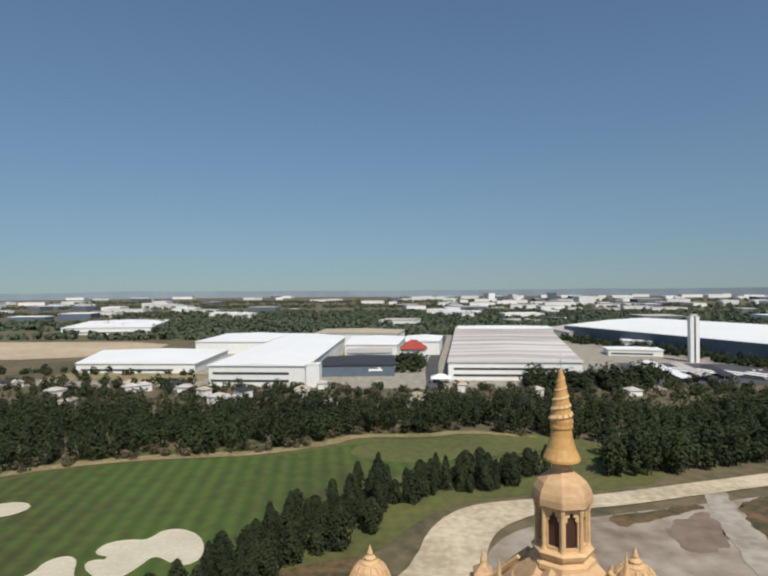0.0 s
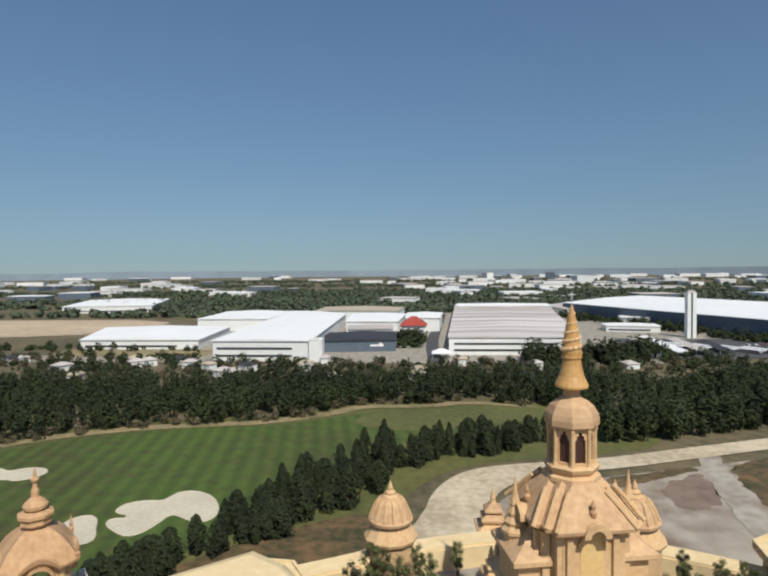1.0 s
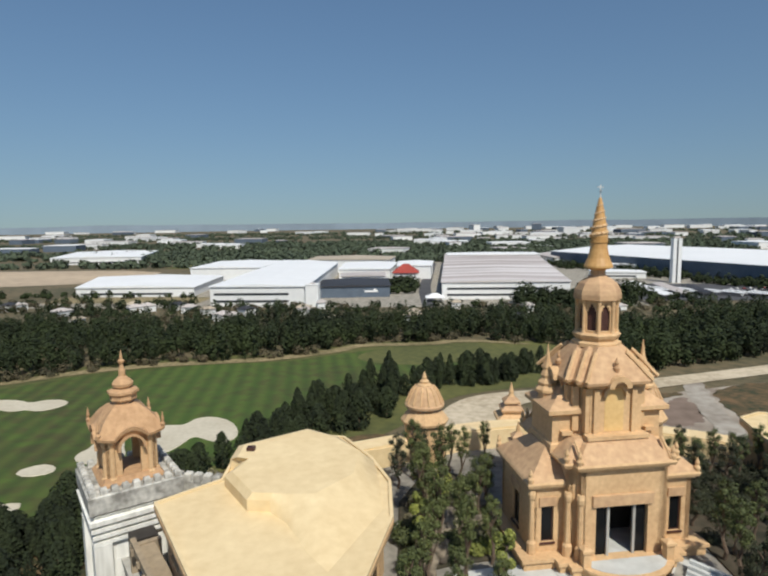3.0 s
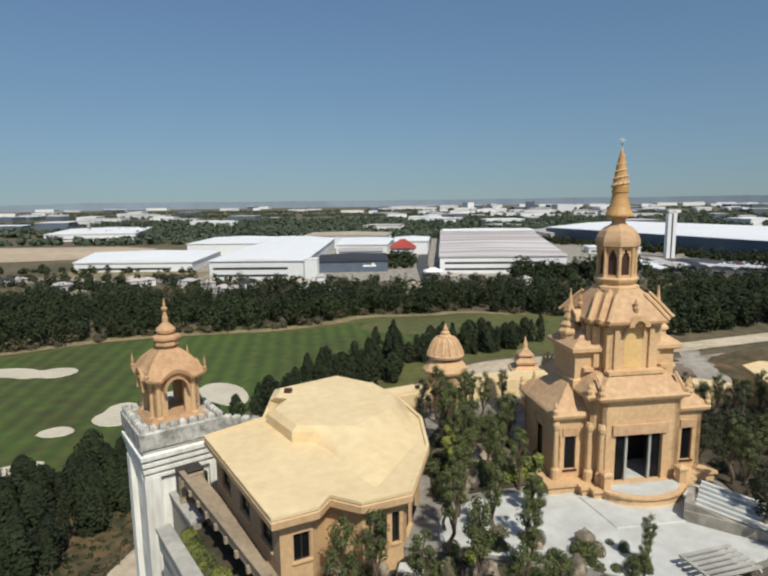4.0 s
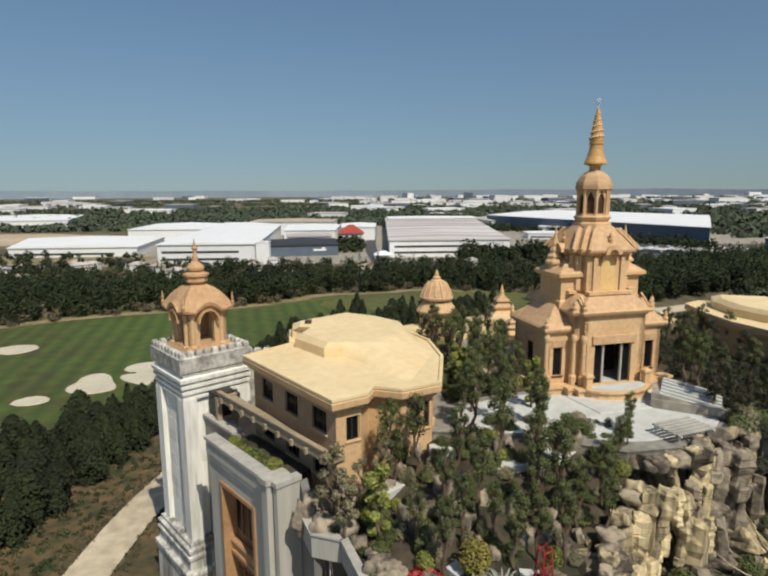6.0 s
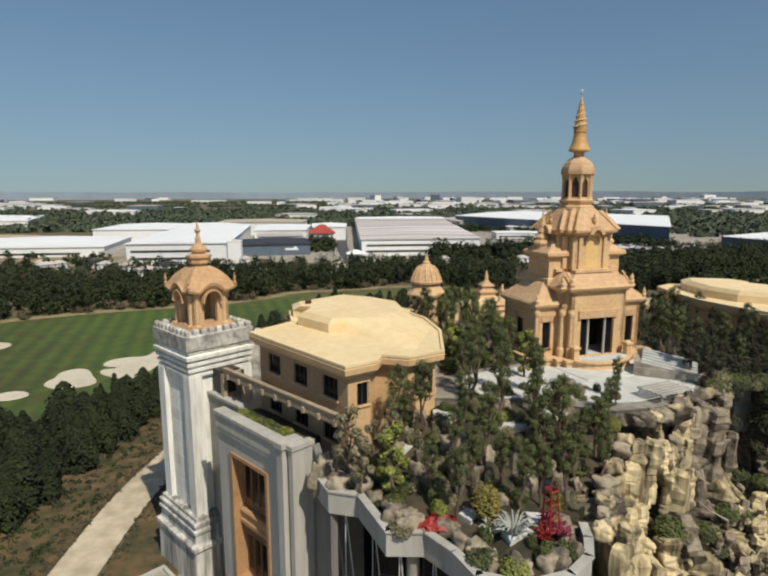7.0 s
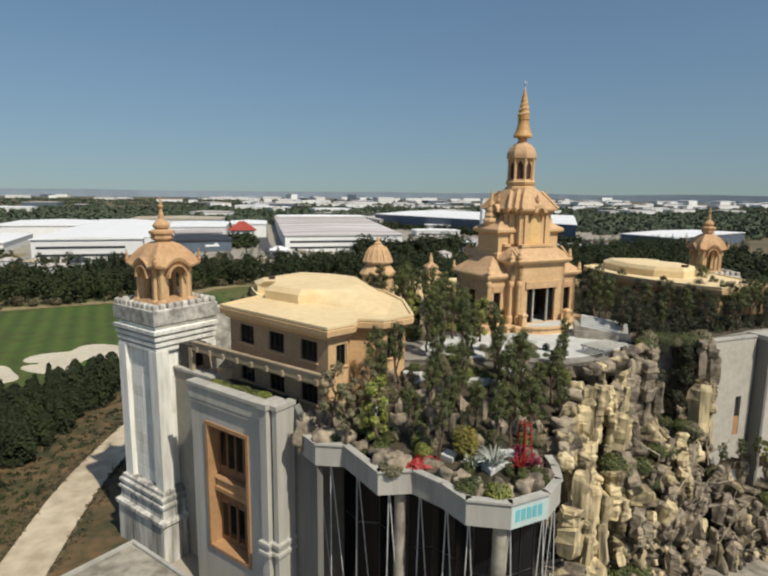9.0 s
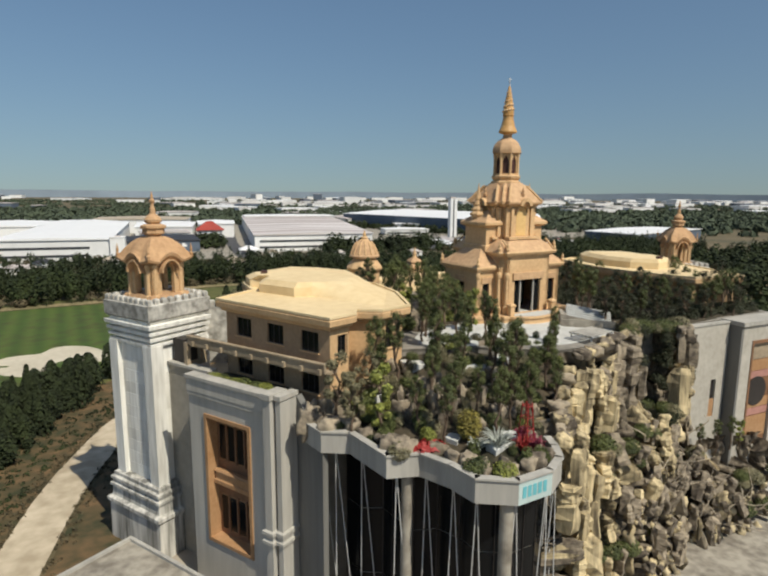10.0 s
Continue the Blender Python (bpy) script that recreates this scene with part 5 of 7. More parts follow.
part("core_wall", stacked([(-4.05, -3.3), (4.05, -3.3), (4.05, 3.3), (-4.05, 3.3)], [(30.5, -0.003), (32.2, -0.003)]), OCHRE, shrine)
part("entablature", stacked(CENTRE, [(32.2, 0.02), (32.25, 0.22), (32.45, 0.26), (32.5, 0.5), (32.75, 0.62), (32.9, 0.52)]), OCHRE, shrine)
part("lower_roof", stacked(CENTRE, [(32.9, 0.52), (33.05, 0.34), (33.45, -0.05), (33.95, -0.6), (34.15, -1.0)]), OCHRE_ROOF, shrine, "sloping ochre lower roof")
for sx in (-1, 1):
    wing_plan = [(sx * 4.06, -3.3), (sx * 6.6, -3.3), (sx * 6.6, 3.3), (sx * 4.06, 3.3)]
    part("wing_entablature", stacked(wing_plan, [(30.4, 0.02), (30.45, 0.2), (30.65, 0.24), (30.7, 0.42), (30.95, 0.5), (31.1, 0.42)]), OCHRE, shrine)
    hip = [(sx * 2.6, -3.3), (sx * 6.6, -3.3), (sx * 6.6, 3.3), (sx * 2.6, 3.3)]
    part("wing_roof", stacked(hip, [(31.1, 0.42), (31.25, 0.28), (31.9, -0.5), (32.6, -1.25), (33.0, -1.75)]), OCHRE_ROOF, shrine, "hipped ochre roof over the wing")
    for y in (-3.6, 3.6):
        part("antefix", turned([(0.2, 31.1), (0.26, 31.4), (0.14, 31.6), (0.18, 31.8), (0.03, 32.2)], 8, x=sx * 6.85, y=y), OCHRE, shrine)
for k in (1, -1):
    for x in (-3.5, 3.5):
        bm = bmesh.new()
        pts = [(x, k * -5.15, 33.0), (x, k * -4.75, 33.4), (x, k * -4.15, 33.95), (x, k * -3.8, 34.2)]
        for p, q in zip(pts, pts[1:]):
            tube(bm, p, q, 0.13, 0.12, 6)
        part("roof_rib", bm, OCHRE, shrine)
for sx in (-1, 1):
    for sy in (-1, 1):
        for x, y in ((3.35, 4.7), (4.05, 4.05)):
            part("antefix", turned([(0.2, 32.9), (0.26, 33.2), (0.14, 33.4), (0.18, 33.6), (0.03, 34.0)], 8, x=sx * (x + 0.35), y=sy * (y + 0.35)), OCHRE, shrine)

TWO = [(4.5, -2.0), (4.5, 2.0), (-4.5, 2.0), (-4.5, -2.0)]
part("second_storey", stacked(TWO, [(32.3, 0), (32.6, 0.2), (33.4, 0.2), (33.5, 0.02), (35.6, 0), (35.7, 0.2), (35.9, 0.5), (36.2, 0.5)]), OCHRE, shrine)
part("second_roof", stacked(TWO, [(36.2, 0.5), (36.35, 0.3), (36.9, -0.5), (37.6, -1.2)]), OCHRE_ROOF, shrine)
THREE = cross(2.9, 1.6, 1.95, 3.05, 2.4)
part("third_storey", stacked(THREE, [(33.5, 0.0), (38.0, 0)]), OCHRE, shrine)
for k in range(4):
    side = pose(0, 0, 0, 0, 0, 90 * k)
    part("ledge", one_box(-2.5, 2.5, -3.9, -3.05, 34.2, 34.5, m=side), OCHRE, shrine)
    for x0, x1, y0 in ((-1.75, -1.35, -3.3), (1.35, 1.75, -3.3), (-2.3, -1.9, -3.0), (1.9, 2.3, -3.0)):
        part("pilaster", one_box(x0, x1, y0, y0 + 0.5, 34.5, 38.0, m=side), OCHRE, shrine)
    arch = [(0.78 * math.cos(math.pi * i / 10), 37.35 + 0.78 * math.sin(math.pi * i / 10)) for i in range(11)]
    bm = bmesh.new()
    face = [bm.verts.new(side @ Vector((x, -3.07, z))) for x, z in [(-0.78, 34.6), (0.78, 34.6)] + arch]
    back_face = [bm.verts.new(side @ Vector((x, -3.003, z))) for x, z in [(-0.78, 34.6), (0.78, 34.6)] + arch]
    bm.faces.new(face)
    for i in range(len(face)):
        j = (i + 1) % len(face)
        bm.faces.new((face[j], face[i], back_face[i], back_face[j]))
    part("niche_panel", bm, NICHE, shrine, "pale yellow arched niche panel")
    bm = bmesh.new()
    nn = 12
    for r_in, r_out, y_front, z_mid in ((0.8, 1.0, -3.32, 37.35), (0.5, 0.92, -3.98, 38.2)):
        for i in range(nn):
            a0, a1 = math.pi * i / nn, math.pi * (i + 1) / nn
            ring = [bm.verts.new(side @ Vector((q * math.cos(a), y, z_mid + q * math.sin(a)))) for a in (a0, a1) for q, y in ((r_in, -2.95), (r_out, -2.6), (r_out, y_front), (r_in, y_front))]
            for j in range(4):
                bm.faces.new((ring[j], ring[(j + 1) % 4], ring[4 + (j + 1) % 4], ring[4 + j]))
    bmesh.ops.remove_doubles(bm, verts=bm.verts, dist=0.001)
    part("niche_hood", bm, OCHRE, shrine)
    part("ornament", turned([(0.2, 39.3), (0.26, 39.6), (0.12, 39.8), (0.17, 40.0), (0.03, 40.4)], 8, x=(side @ Vector((0, -3.2, 0))).x, y=(side @ Vector((0, -3.2, 0))).y), CLAY, shrine)
part("third_cornice", stacked(THREE, [(38.0, 0.05), (38.1, 0.3), (38.3, 0.4), (38.45, 0.3)]), OCHRE, shrine)
part("dome_roof", stacked(THREE, [(38.3, 0.42), (38.4, 0.7), (38.62, 0.74), (38.9, 0.5), (39.4, 0.16), (40.0, -0.28), (40.55, -0.72), (40.95, -1.1)]), OCHRE_ROOF, shrine, "curved four-sided ochre dome roof")
for k in range(4):
    for x, y in ((-2.0, -3.1), (2.0, -3.1), (-2.4, -2.4)):
        bm = bmesh.new()
        side = pose(0, 0, 0, 0, 0, 90 * k)
        sx = 1 if x > 0 else -1
        pts = [(x + sx * d, y - d, z) for d, z in ((0.7, 38.66), (0.48, 38.93), (0.14, 39.43), (-0.3, 40.03), (-0.74, 40.6))]
        for p, q in zip(pts, pts[1:]):
            tube(bm, side @ Vector(p), side @ Vector(q), 0.16, 0.15, 6)
        part("roof_rib", bm, OCHRE, shrine)
part("lantern_base", turned([(2.1, 40.8), (2.1, 41.1), (1.75, 41.25), (1.95, 41.5), (2.05, 41.75), (1.85, 41.9)], 8, turn=math.pi / 8), OCHRE, shrine)
r = 1.62
for k in range(8):
    a = math.pi / 8 + k * math.pi / 4
    side = pose(0, 0, 0, 0, 0, 45 * k)
    half, apo = r * math.sin(math.pi / 8), r * math.cos(math.pi / 8)
    ends = [tuple((side @ Vector((x, -apo, 0)))[:2]) for x in (-half, half)]
    bm = wall_run(bmesh.new(), *ends, 41.9, 44.5, 0.18, [(half - 0.4, half + 0.4, 42.1, 43.7), (half - 0.28, half + 0.28, 43.7, 43.98), (half - 0.13, half + 0.13, 43.98, 44.22)])
    part("lantern_wall", bm, OCHRE, shrine)
    part("lantern_pane", one_box(-0.4, 0.4, -apo + 0.2, -apo + 0.24, 42.05, 44.3, m=side), MAROON, shrine, "dark maroon lantern window")
    part("lantern_column", turned([(0.2, 41.9), (0.14, 42.1), (0.13, 44.0), (0.2, 44.3), (0.2, 44.5)], 8, x=r * 1.03 * math.cos(a), y=r * 1.03 * math.sin(a)), OCHRE, shrine)
part("lantern_dome", turned([(1.65, 44.45), (2.0, 44.55), (2.0, 44.95), (1.9, 45.3), (1.6, 45.8), (1.15, 46.15), (0.8, 46.3), (0.62, 46.5), (0.6, 46.9)], 8, turn=math.pi / 8), OCHRE_ROOF, shrine, "eight-sided ochre dome")
part("bell", turned([(0.55, 46.85), (0.75, 46.95), (1.12, 47.05), (1.12, 47.2), (0.85, 47.8), (0.68, 48.5), (0.62, 49.0), (0.7, 49.05), (0.7, 49.2)], 20), GOLD, shrine, "yellow ochre bell")
bm = bmesh.new()
lathe(bm, [(0.62, 49.2), (0.66, 49.5), (0.5, 50.6), (0.32, 51.6), (0.12, 52.5), (0.06, 52.6)], 16)
part("spire", bm, GOLD, shrine)
bm = bmesh.new()
last = None
for i in range(64):
    t = i / 63
    a, rr, z = t * 5.0 * 2 * math.pi, 0.64 - 0.46 * t, 49.35 + 2.8 * t
    p = (rr * math.cos(a), rr * math.sin(a), z)
    if last:
        tube(bm, last, p, 0.2 - 0.13 * t, sides=6)
    last = p
part("spiral_band", bm, OCHRE, shrine)
part("rod", turned([(0.05, 52.5), (0.035, 53.6)], 6), STEEL, shrine)
bm = tube(bmesh.new(), (-0.3, 0, 53.4), (0.3, 0, 53.4), 0.03)
part("vane", tube(bm, (0, -0.25, 53.1), (0, 0.25, 53.1), 0.03), STEEL, shrine)
for ob in shrine.children:
    if ob.name.startswith("lantern"):
        ob.matrix_basis = Matrix.Diagonal((0.92, 0.92, 1, 1))
for sx in (-1, 1):
    part("pinnacle", turned([(0.8, 36.2), (0.8, 36.9), (1.0, 37.0), (1.0, 37.2), (0.72, 37.5), (0.8, 37.75), (0.52, 38.1), (0.58, 38.35), (0.36, 38.8), (0.4, 38.95), (0.2, 39.6), (0.03, 40.9)], 8, x=4.4 if sx > 0 else -3.9, y=0.4), OCHRE, shrine)
    for sy in (-1, 1):
        part("porch_post", stacked([(sx * 3.3 - 0.3, sy * 5.6 - 0.3), (sx * 3.3 + 0.3, sy * 5.6 - 0.3), (sx * 3.3 + 0.3, sy * 5.6 + 0.3), (sx * 3.3 - 0.3, sy * 5.6 + 0.3)], [(25.35, 0), (26.4, 0), (26.5, 0.12), (26.7, 0.12), (26.9, -0.15)]), OCHRE, shrine)
# rounded porch
bm = bmesh.new()
arc = [(-3.6, -4.9)] + [(3.6 * math.sin(radians(a)), -5.1 - 2.4 * math.cos(radians(a))) for a in range(-80, 81, 16)] + [(3.6, -4.9)]
part("porch", stacked(arc, [(23.8, 0.15), (24.4, 0.15), (24.6, 0.0), (25.1, 0.0), (25.2, 0.2), (25.372, 0.2)]), OCHRE, shrine)
part("porch_floor", stacked(arc, [(25.376, -0.3), (25.42, -0.3)]), PAVING, shrine)
part("apron", stacked([(-4.6, -9.6), (4.4, -9.6), (5.2, -5), (-5.2, -5)], [(24.0, 0.3), (24.55, 0)]), PAVING, shrine)


# ---- small domed kiosks ----
def kiosk(m, label, ribs=True):
    k = thing("kiosk", m, label, "kiosk", "kiosks round the shrine")
    part("base", turned([(2.7, -6.4), (2.7, -2.0), (3.1, -1.9), (3.2, -1.6), (2.7, -1.0), (2.2, -0.5), (2.0, -0.2)], 12), OCHRE, k)
    part("eave", turned([(1.9, -0.25), (2.6, -0.1), (2.65, 0.15), (2.3, 0.4)], 20), OCHRE_ROOF, k)
    part("dome", turned([(2.42, 0.3), (2.2, 0.75), (1.98, 1.2), (1.68, 1.7), (1.25, 2.1), (0.8, 2.3)], 20), OCHRE_ROOF, k)
    if ribs:
        for i in range(14):
            a = 2 * math.pi * i / 14
            bm = bmesh.new()
            prof = [(2.46, 0.35), (2.24, 0.75), (2.02, 1.2), (1.72, 1.7), (1.25, 2.14)]
            for (r0, z0), (r1, z1) in zip(prof, prof[1:]):
                tube(bm, (r0 * math.cos(a), r0 * math.sin(a), z0), (r1 * math.cos(a), r1 * math.sin(a), z1), 0.13, sides=5)
            part("rib", bm, OCHRE, k)
    part("finial", turned([(0.95, 2.1), (1.0, 2.3), (0.6, 2.5), (0.65, 2.7), (0.3, 2.95), (0.34, 3.1), (0.04, 3.8)], 12), OCHRE, k)
    return k


kiosk(pose(-8.7, 51.0, 30.5) @ Matrix.Diagonal((0.84, 0.84, 1.0, 1)), "ochre ribbed dome kiosk on the back wall")
kiosk(pose(14.3, 49.5, 31.6) @ Matrix.Diagonal((0.88, 0.88, 1.0, 1)), "ochre ribbed dome kiosk behind the shrine")


def little_spire(m, label):
    k = thing("little_spire", m, label, "spire", "little spires behind the shrine")
    part("base", stacked(square(1.1), [(-27.5, 0.6), (-1.3, 0.6), (-1.2, 0.9), (-0.9, 0.9), (-0.4, 0.1), (0.0, 0.0)]), OCHRE, k)
    part("tier", stacked(square(0.9), [(0, 0.5), (0.25, 0.55), (0.9, -0.25), (1.0, 0.15), (1.2, 0.15), (1.8, -0.5)]), OCHRE_ROOF, k)
    part("tip", turned([(0.45, 1.75), (0.3, 2.2), (0.34, 2.4), (0.05, 3.6)], 8), OCHRE, k)
    return k


little_spire(pose(2.2, 58.4, 27.5) @ Matrix.Scale(0.95, 4), "small tiered ochre spire on the back wall")
little_spire(pose(1.6, 50.2, 26.4) @ Matrix.Scale(0.7, 4), "smaller tiered ochre spire on the back wall")


# ---- balcony and glass front ----
glassfront = thing("glass_front", Matrix.Translation((-16, 8, 0)), "dark glass curtain wall under a zigzag concrete balcony", "facade", "", "structure")
edge = [(p[0] + 16, p[1] - 8) for p in BALCONY]
inner = [(a[0] * 0.80 + 2.2, a[1] * 0.80 + 2.0) for a in edge]
for (a, b), (c, d) in zip(zip(edge, edge[1:]), zip(inner, inner[1:])):
    k = edge.index(a)
    bm = bmesh.new()
    m, length = along(a, b)
    box(bm, 0, length, 0, 0.35, 18.35, 20.1, m)
    part("fascia", bm, CYAN if k == 7 else PALE_RENDER, glassfront, "pale cyan sign panel" if k == 7 else "")
    part("coping", one_box(-0.05, length + 0.05, -0.12, 0.5, 20.104, 20.25, m=m), PALE_RENDER, glassfront)
    if k == 7:
        for i in range(5):
            x = 0.35 + i * 0.48
            part("sign_bar", one_box(x, x + 0.34, -0.03, -0.004, 18.8, 19.65, m=m), CYAN_DARK, glassfront, "plain teal sign bar")
    # glass bay, set back under the slab
    gm, glen = along(c, d)
    n = max(1, round(glen / 1.5))
    for i in range(n):
        for z0, z1 in ((0.1, 6.2), (6.3, 12.4), (12.5, 18.6)):
            part("pane", one_box(i * glen / n + 0.04, (i + 1) * glen / n - 0.04, 0, 0.05, z0, z1, m=gm), GLASS, glassfront)
    for i in range(n + 1):
        part("mullion", one_box(i * glen / n - 0.03, i * glen / n + 0.03, -0.06, 0.1, 0, 18.68, m=gm), DARK, glassfront)
soffit = edge + [(12, 6), (4, 12), (-6, 10)]
part("slab", stacked(soffit, [(18.72, -0.36), (19.2, -0.36)]), CONCRETE, glassfront)
for k, p in enumerate(edge[:-1]):
    # leaning tie rods from the balcony corners
    q = inner[k]
    for dx in (-0.9, 0.9):
        a = Vector((p[0], p[1], 18.7)).lerp(Vector((q[0], q[1], 18.7)), 0.35)
        b = Vector((q[0] + dx, q[1] - 0.4, 0.1)).lerp(Vector((p[0] + dx, p[1], 0.1)), 0.4)
        part("tie_rod", tube(bmesh.new(), a, b, 0.04), STEEL, glassfront)
for x, y, r in ((-1.7, 2.0, 0.45), (3.5, -4.1, 0.5)):
    part("column", turned([(r, 0), (r, 18.7)], 18, x=x, y=y), CONCRETE, glassfront)
for z in (6.0, 12.2):
    bm = bmesh.new()
    for c, d in zip(inner, inner[1:]):
        gm, glen = along(c, d)
        box(bm, 0, glen, 0.1, 0.5, z, z + 0.45, gm)
    part("floor_band", bm, GREY_RENDER, glassfront)


# ---- roof garden ----
def edge_distance(x, y):
    p, best = Vector((x, y)), 99.0
    for a, b in zip(BALCONY, BALCONY[1:]):
        a, b = Vector(a), Vector(b)
        t = max(0, min(1, (p - a).dot(b - a) / (b - a).length_squared))
        best = min(best, (p - a.lerp(b, t)).length)
    return best


GARDEN = BALCONY + [(0.5, 15), (4, 20), (3, 24), (-2, 25), (-10, 25), (-12, 23.5), (-17, 22.5), (-21, 19.5), (-23.5, 17.5)]


def garden_height(x, y):
    s = min(1.0, edge_distance(x, y) / 15)
    return 19.75 + 4.5 * s * s * (3 - 2 * s) + 0.35 * noise.noise(Vector((x * 0.35, y * 0.35, 0)))


bm = bmesh.new()
step, grid = 0.75, {}
for i in range(48):
    for j in range(36):
        x, y = -26 + i * step, 0 + j * step
        if inside(grown(GARDEN, -0.45), x, y):
            grid[i, j] = bm.verts.new((x, y, garden_height(x, y)))
for (i, j), v in list(grid.items()):
    c = [grid.get(k) for k in ((i, j), (i + 1, j), (i + 1, j + 1), (i, j + 1))]
    if all(c):
        bm.faces.new(c)
low = [e for e in bm.edges if e.is_boundary]
got = bmesh.ops.extrude_edge_only(bm, edges=low)
for v in got["geom"]:
    if isinstance(v, bmesh.types.BMVert):
        v.co.z = 19.25
solid("garden_ground", bm, SOIL, "dark planted soil of the sloping roof garden", "garden", "structure")


def rock_mesh(name, seed, tall=1.0, detail=3, jag=0.45, smooth=True, power=0.5):
    """A broken stone about 2 m across."""
    bm = bmesh.new()
    bmesh.ops.create_icosphere(bm, subdivisions=detail, radius=1.0)
    off = Vector((seed * 7.3, seed * 3.1, seed * 1.7))
    for v in bm.verts:
        c = v.co.copy()
        c = Vector([math.copysign(abs(q) ** power, q) for q in c])
        c *= 1 + jag * noise.noise(c * 1.1 + off) + jag * 0.5 * noise.noise(c * 2.7 + off)
        v.co = (c.x, c.y, c.z * tall)
    for f in bm.faces:
        f.smooth = smooth
    me = bpy.data.meshes.new(name)
    bm.normal_update()
    bm.to_mesh(me)
    bm.free()
    return me


BOULDERS = [rock_mesh("boulder", k) for k in range(7)]


def fluted_rock(name, seed):
    """A tall split rock: two to four rough blocks stacked with broken ledges between them."""
    r = random.Random(seed)
    bm = bmesh.new()
    cuts = [-2.4] + sorted(r.uniform(-1.6, 1.7) for _ in range(r.choice((0, 1, 1, 2)))) + [2.2]
    lean = Vector((0, 0))
    for b, (z0, z1) in enumerate(zip(cuts, cuts[1:])):
        n = r.choice((5, 6, 6, 7))
        ang = sorted((i + r.uniform(-0.3, 0.3)) * 2 * math.pi / n for i in range(n))
        rad = [r.uniform(0.72, 1.12) * (1 - 0.07 * b) for _ in ang]
        slant = (r.uniform(-0.3, 0.3), r.uniform(-0.3, 0.3))
        lean += Vector((r.uniform(-0.16, 0.16), r.uniform(-0.16, 0.16)))
        loops = []
        for u in (-0.06, 0.1, 0.28, 0.5, 0.7, 0.88, 1.0):
            z, ring = z0 + (z1 - z0) * u, []
            k = {1.0: 0.8, -0.06: 0.88}.get(u, 1.0)
            for a, q in zip(ang, rad):
                q2 = q * k * (1 + 0.5 * noise.noise(Vector((math.cos(a) * 1.7, math.sin(a) * 1.7 + seed, z * 1.1 + b))))
                x, y = q2 * math.cos(a), q2 * math.sin(a) * 0.85
                ring.append(bm.verts.new((x + lean.x, y + lean.y, z + (slant[0] * x + slant[1] * y) * u * 0.9 + r.uniform(-0.1, 0.1))))
            loops.append(ring)
        for lo, hi in zip(loops, loops[1:]):
            for i in range(n):
                bm.faces.new((lo[i], lo[(i + 1) % n], hi[(i + 1) % n], hi[i]))
        bm.faces.new(loops[-1])
        bm.faces.new(loops[0][::-1])
    bmesh.ops.triangulate(bm, faces=bm.faces)
    me = bpy.data.meshes.new(name)
    bm.normal_update()
    bm.to_mesh(me)
    bm.free()
    return me


COLUMNS = [fluted_rock("rock_column", 20 + k) for k in range(12)]


def lay(x, y):
    return garden_height(x, y)


# boulders along the balcony edge
for (a, b) in zip(BALCONY, BALCONY[1:]):
    a, b = Vector(a), Vector(b)
    length = (b - a).length
    inward = Vector((-(b - a).y, (b - a).x)).normalized()
    k = 0
    while k * 1.6 < length:
        p = a.lerp(b, min(1, (k * 1.6 + 0.6) / length)) + inward * rng.uniform(1.0, 1.8)
        s = rng.uniform(0.4, 0.8)
        me = BOULDERS[int(rng.integers(0, 7))]
        if not me.materials:
            me.materials.append(GREY_ROCK)
        ob = new("boulder", me)
        ob.matrix_basis = Matrix.Translation((p.x, p.y, 19.95 + s * 0.4)) @ Euler((rng.uniform(-0.3, 0.3), rng.uniform(-0.3, 0.3), rng.uniform(0, 6))).to_matrix().to_4x4() @ Matrix.Diagonal((s * rng.uniform(0.9, 1.4), s, s * rng.uniform(0.8, 1.3), 1))
        tagged(ob, "grey brown boulder at the roof garden's edge", "boulder", "boulders on the roof garden")
        k += 1
for k in range(44):
    while True:
        x, y = rng.uniform(-24, 2), rng.uniform(9.5, 24)
        if inside(grown(GARDEN, -1.2), x, y):
            break
    s = rng.uniform(0.25, 0.6)
    ob = new("boulder", BOULDERS[int(rng.integers(0, 7))])
    ob.matrix_basis = Matrix.Translation((x, y, lay(x, y) + s * 0.35)) @ Euler((rng.uniform(-0.3, 0.3), rng.uniform(-0.3, 0.3), rng.uniform(0, 6))).to_matrix().to_4x4() @ Matrix.Diagonal((s, s * rng.uniform(0.7, 1.3), s * rng.uniform(0.9, 1.9), 1))
    tagged(ob, "grey brown boulder among garden plants", "boulder", "boulders on the roof garden")


for k in range(9):
    x, y = rng.uniform(-17, -6), rng.uniform(11.5, 18)
    s = rng.uniform(0.3, 0.5)
    ob = new("boulder", BOULDERS[int(rng.integers(0, 7))])
    ob.matrix_basis = Matrix.Translation((x, y, lay(x, y) + s)) @ Euler((rng.uniform(-0.15, 0.15), rng.uniform(-0.15, 0.15), rng.uniform(0, 6))).to_matrix().to_4x4() @ Matrix.Diagonal((s * 0.8, s * 0.8, s * rng.uniform(2.0, 3.2), 1))
    tagged(ob, "tall narrow standing rock among garden plants", "boulder", "boulders on the roof garden")


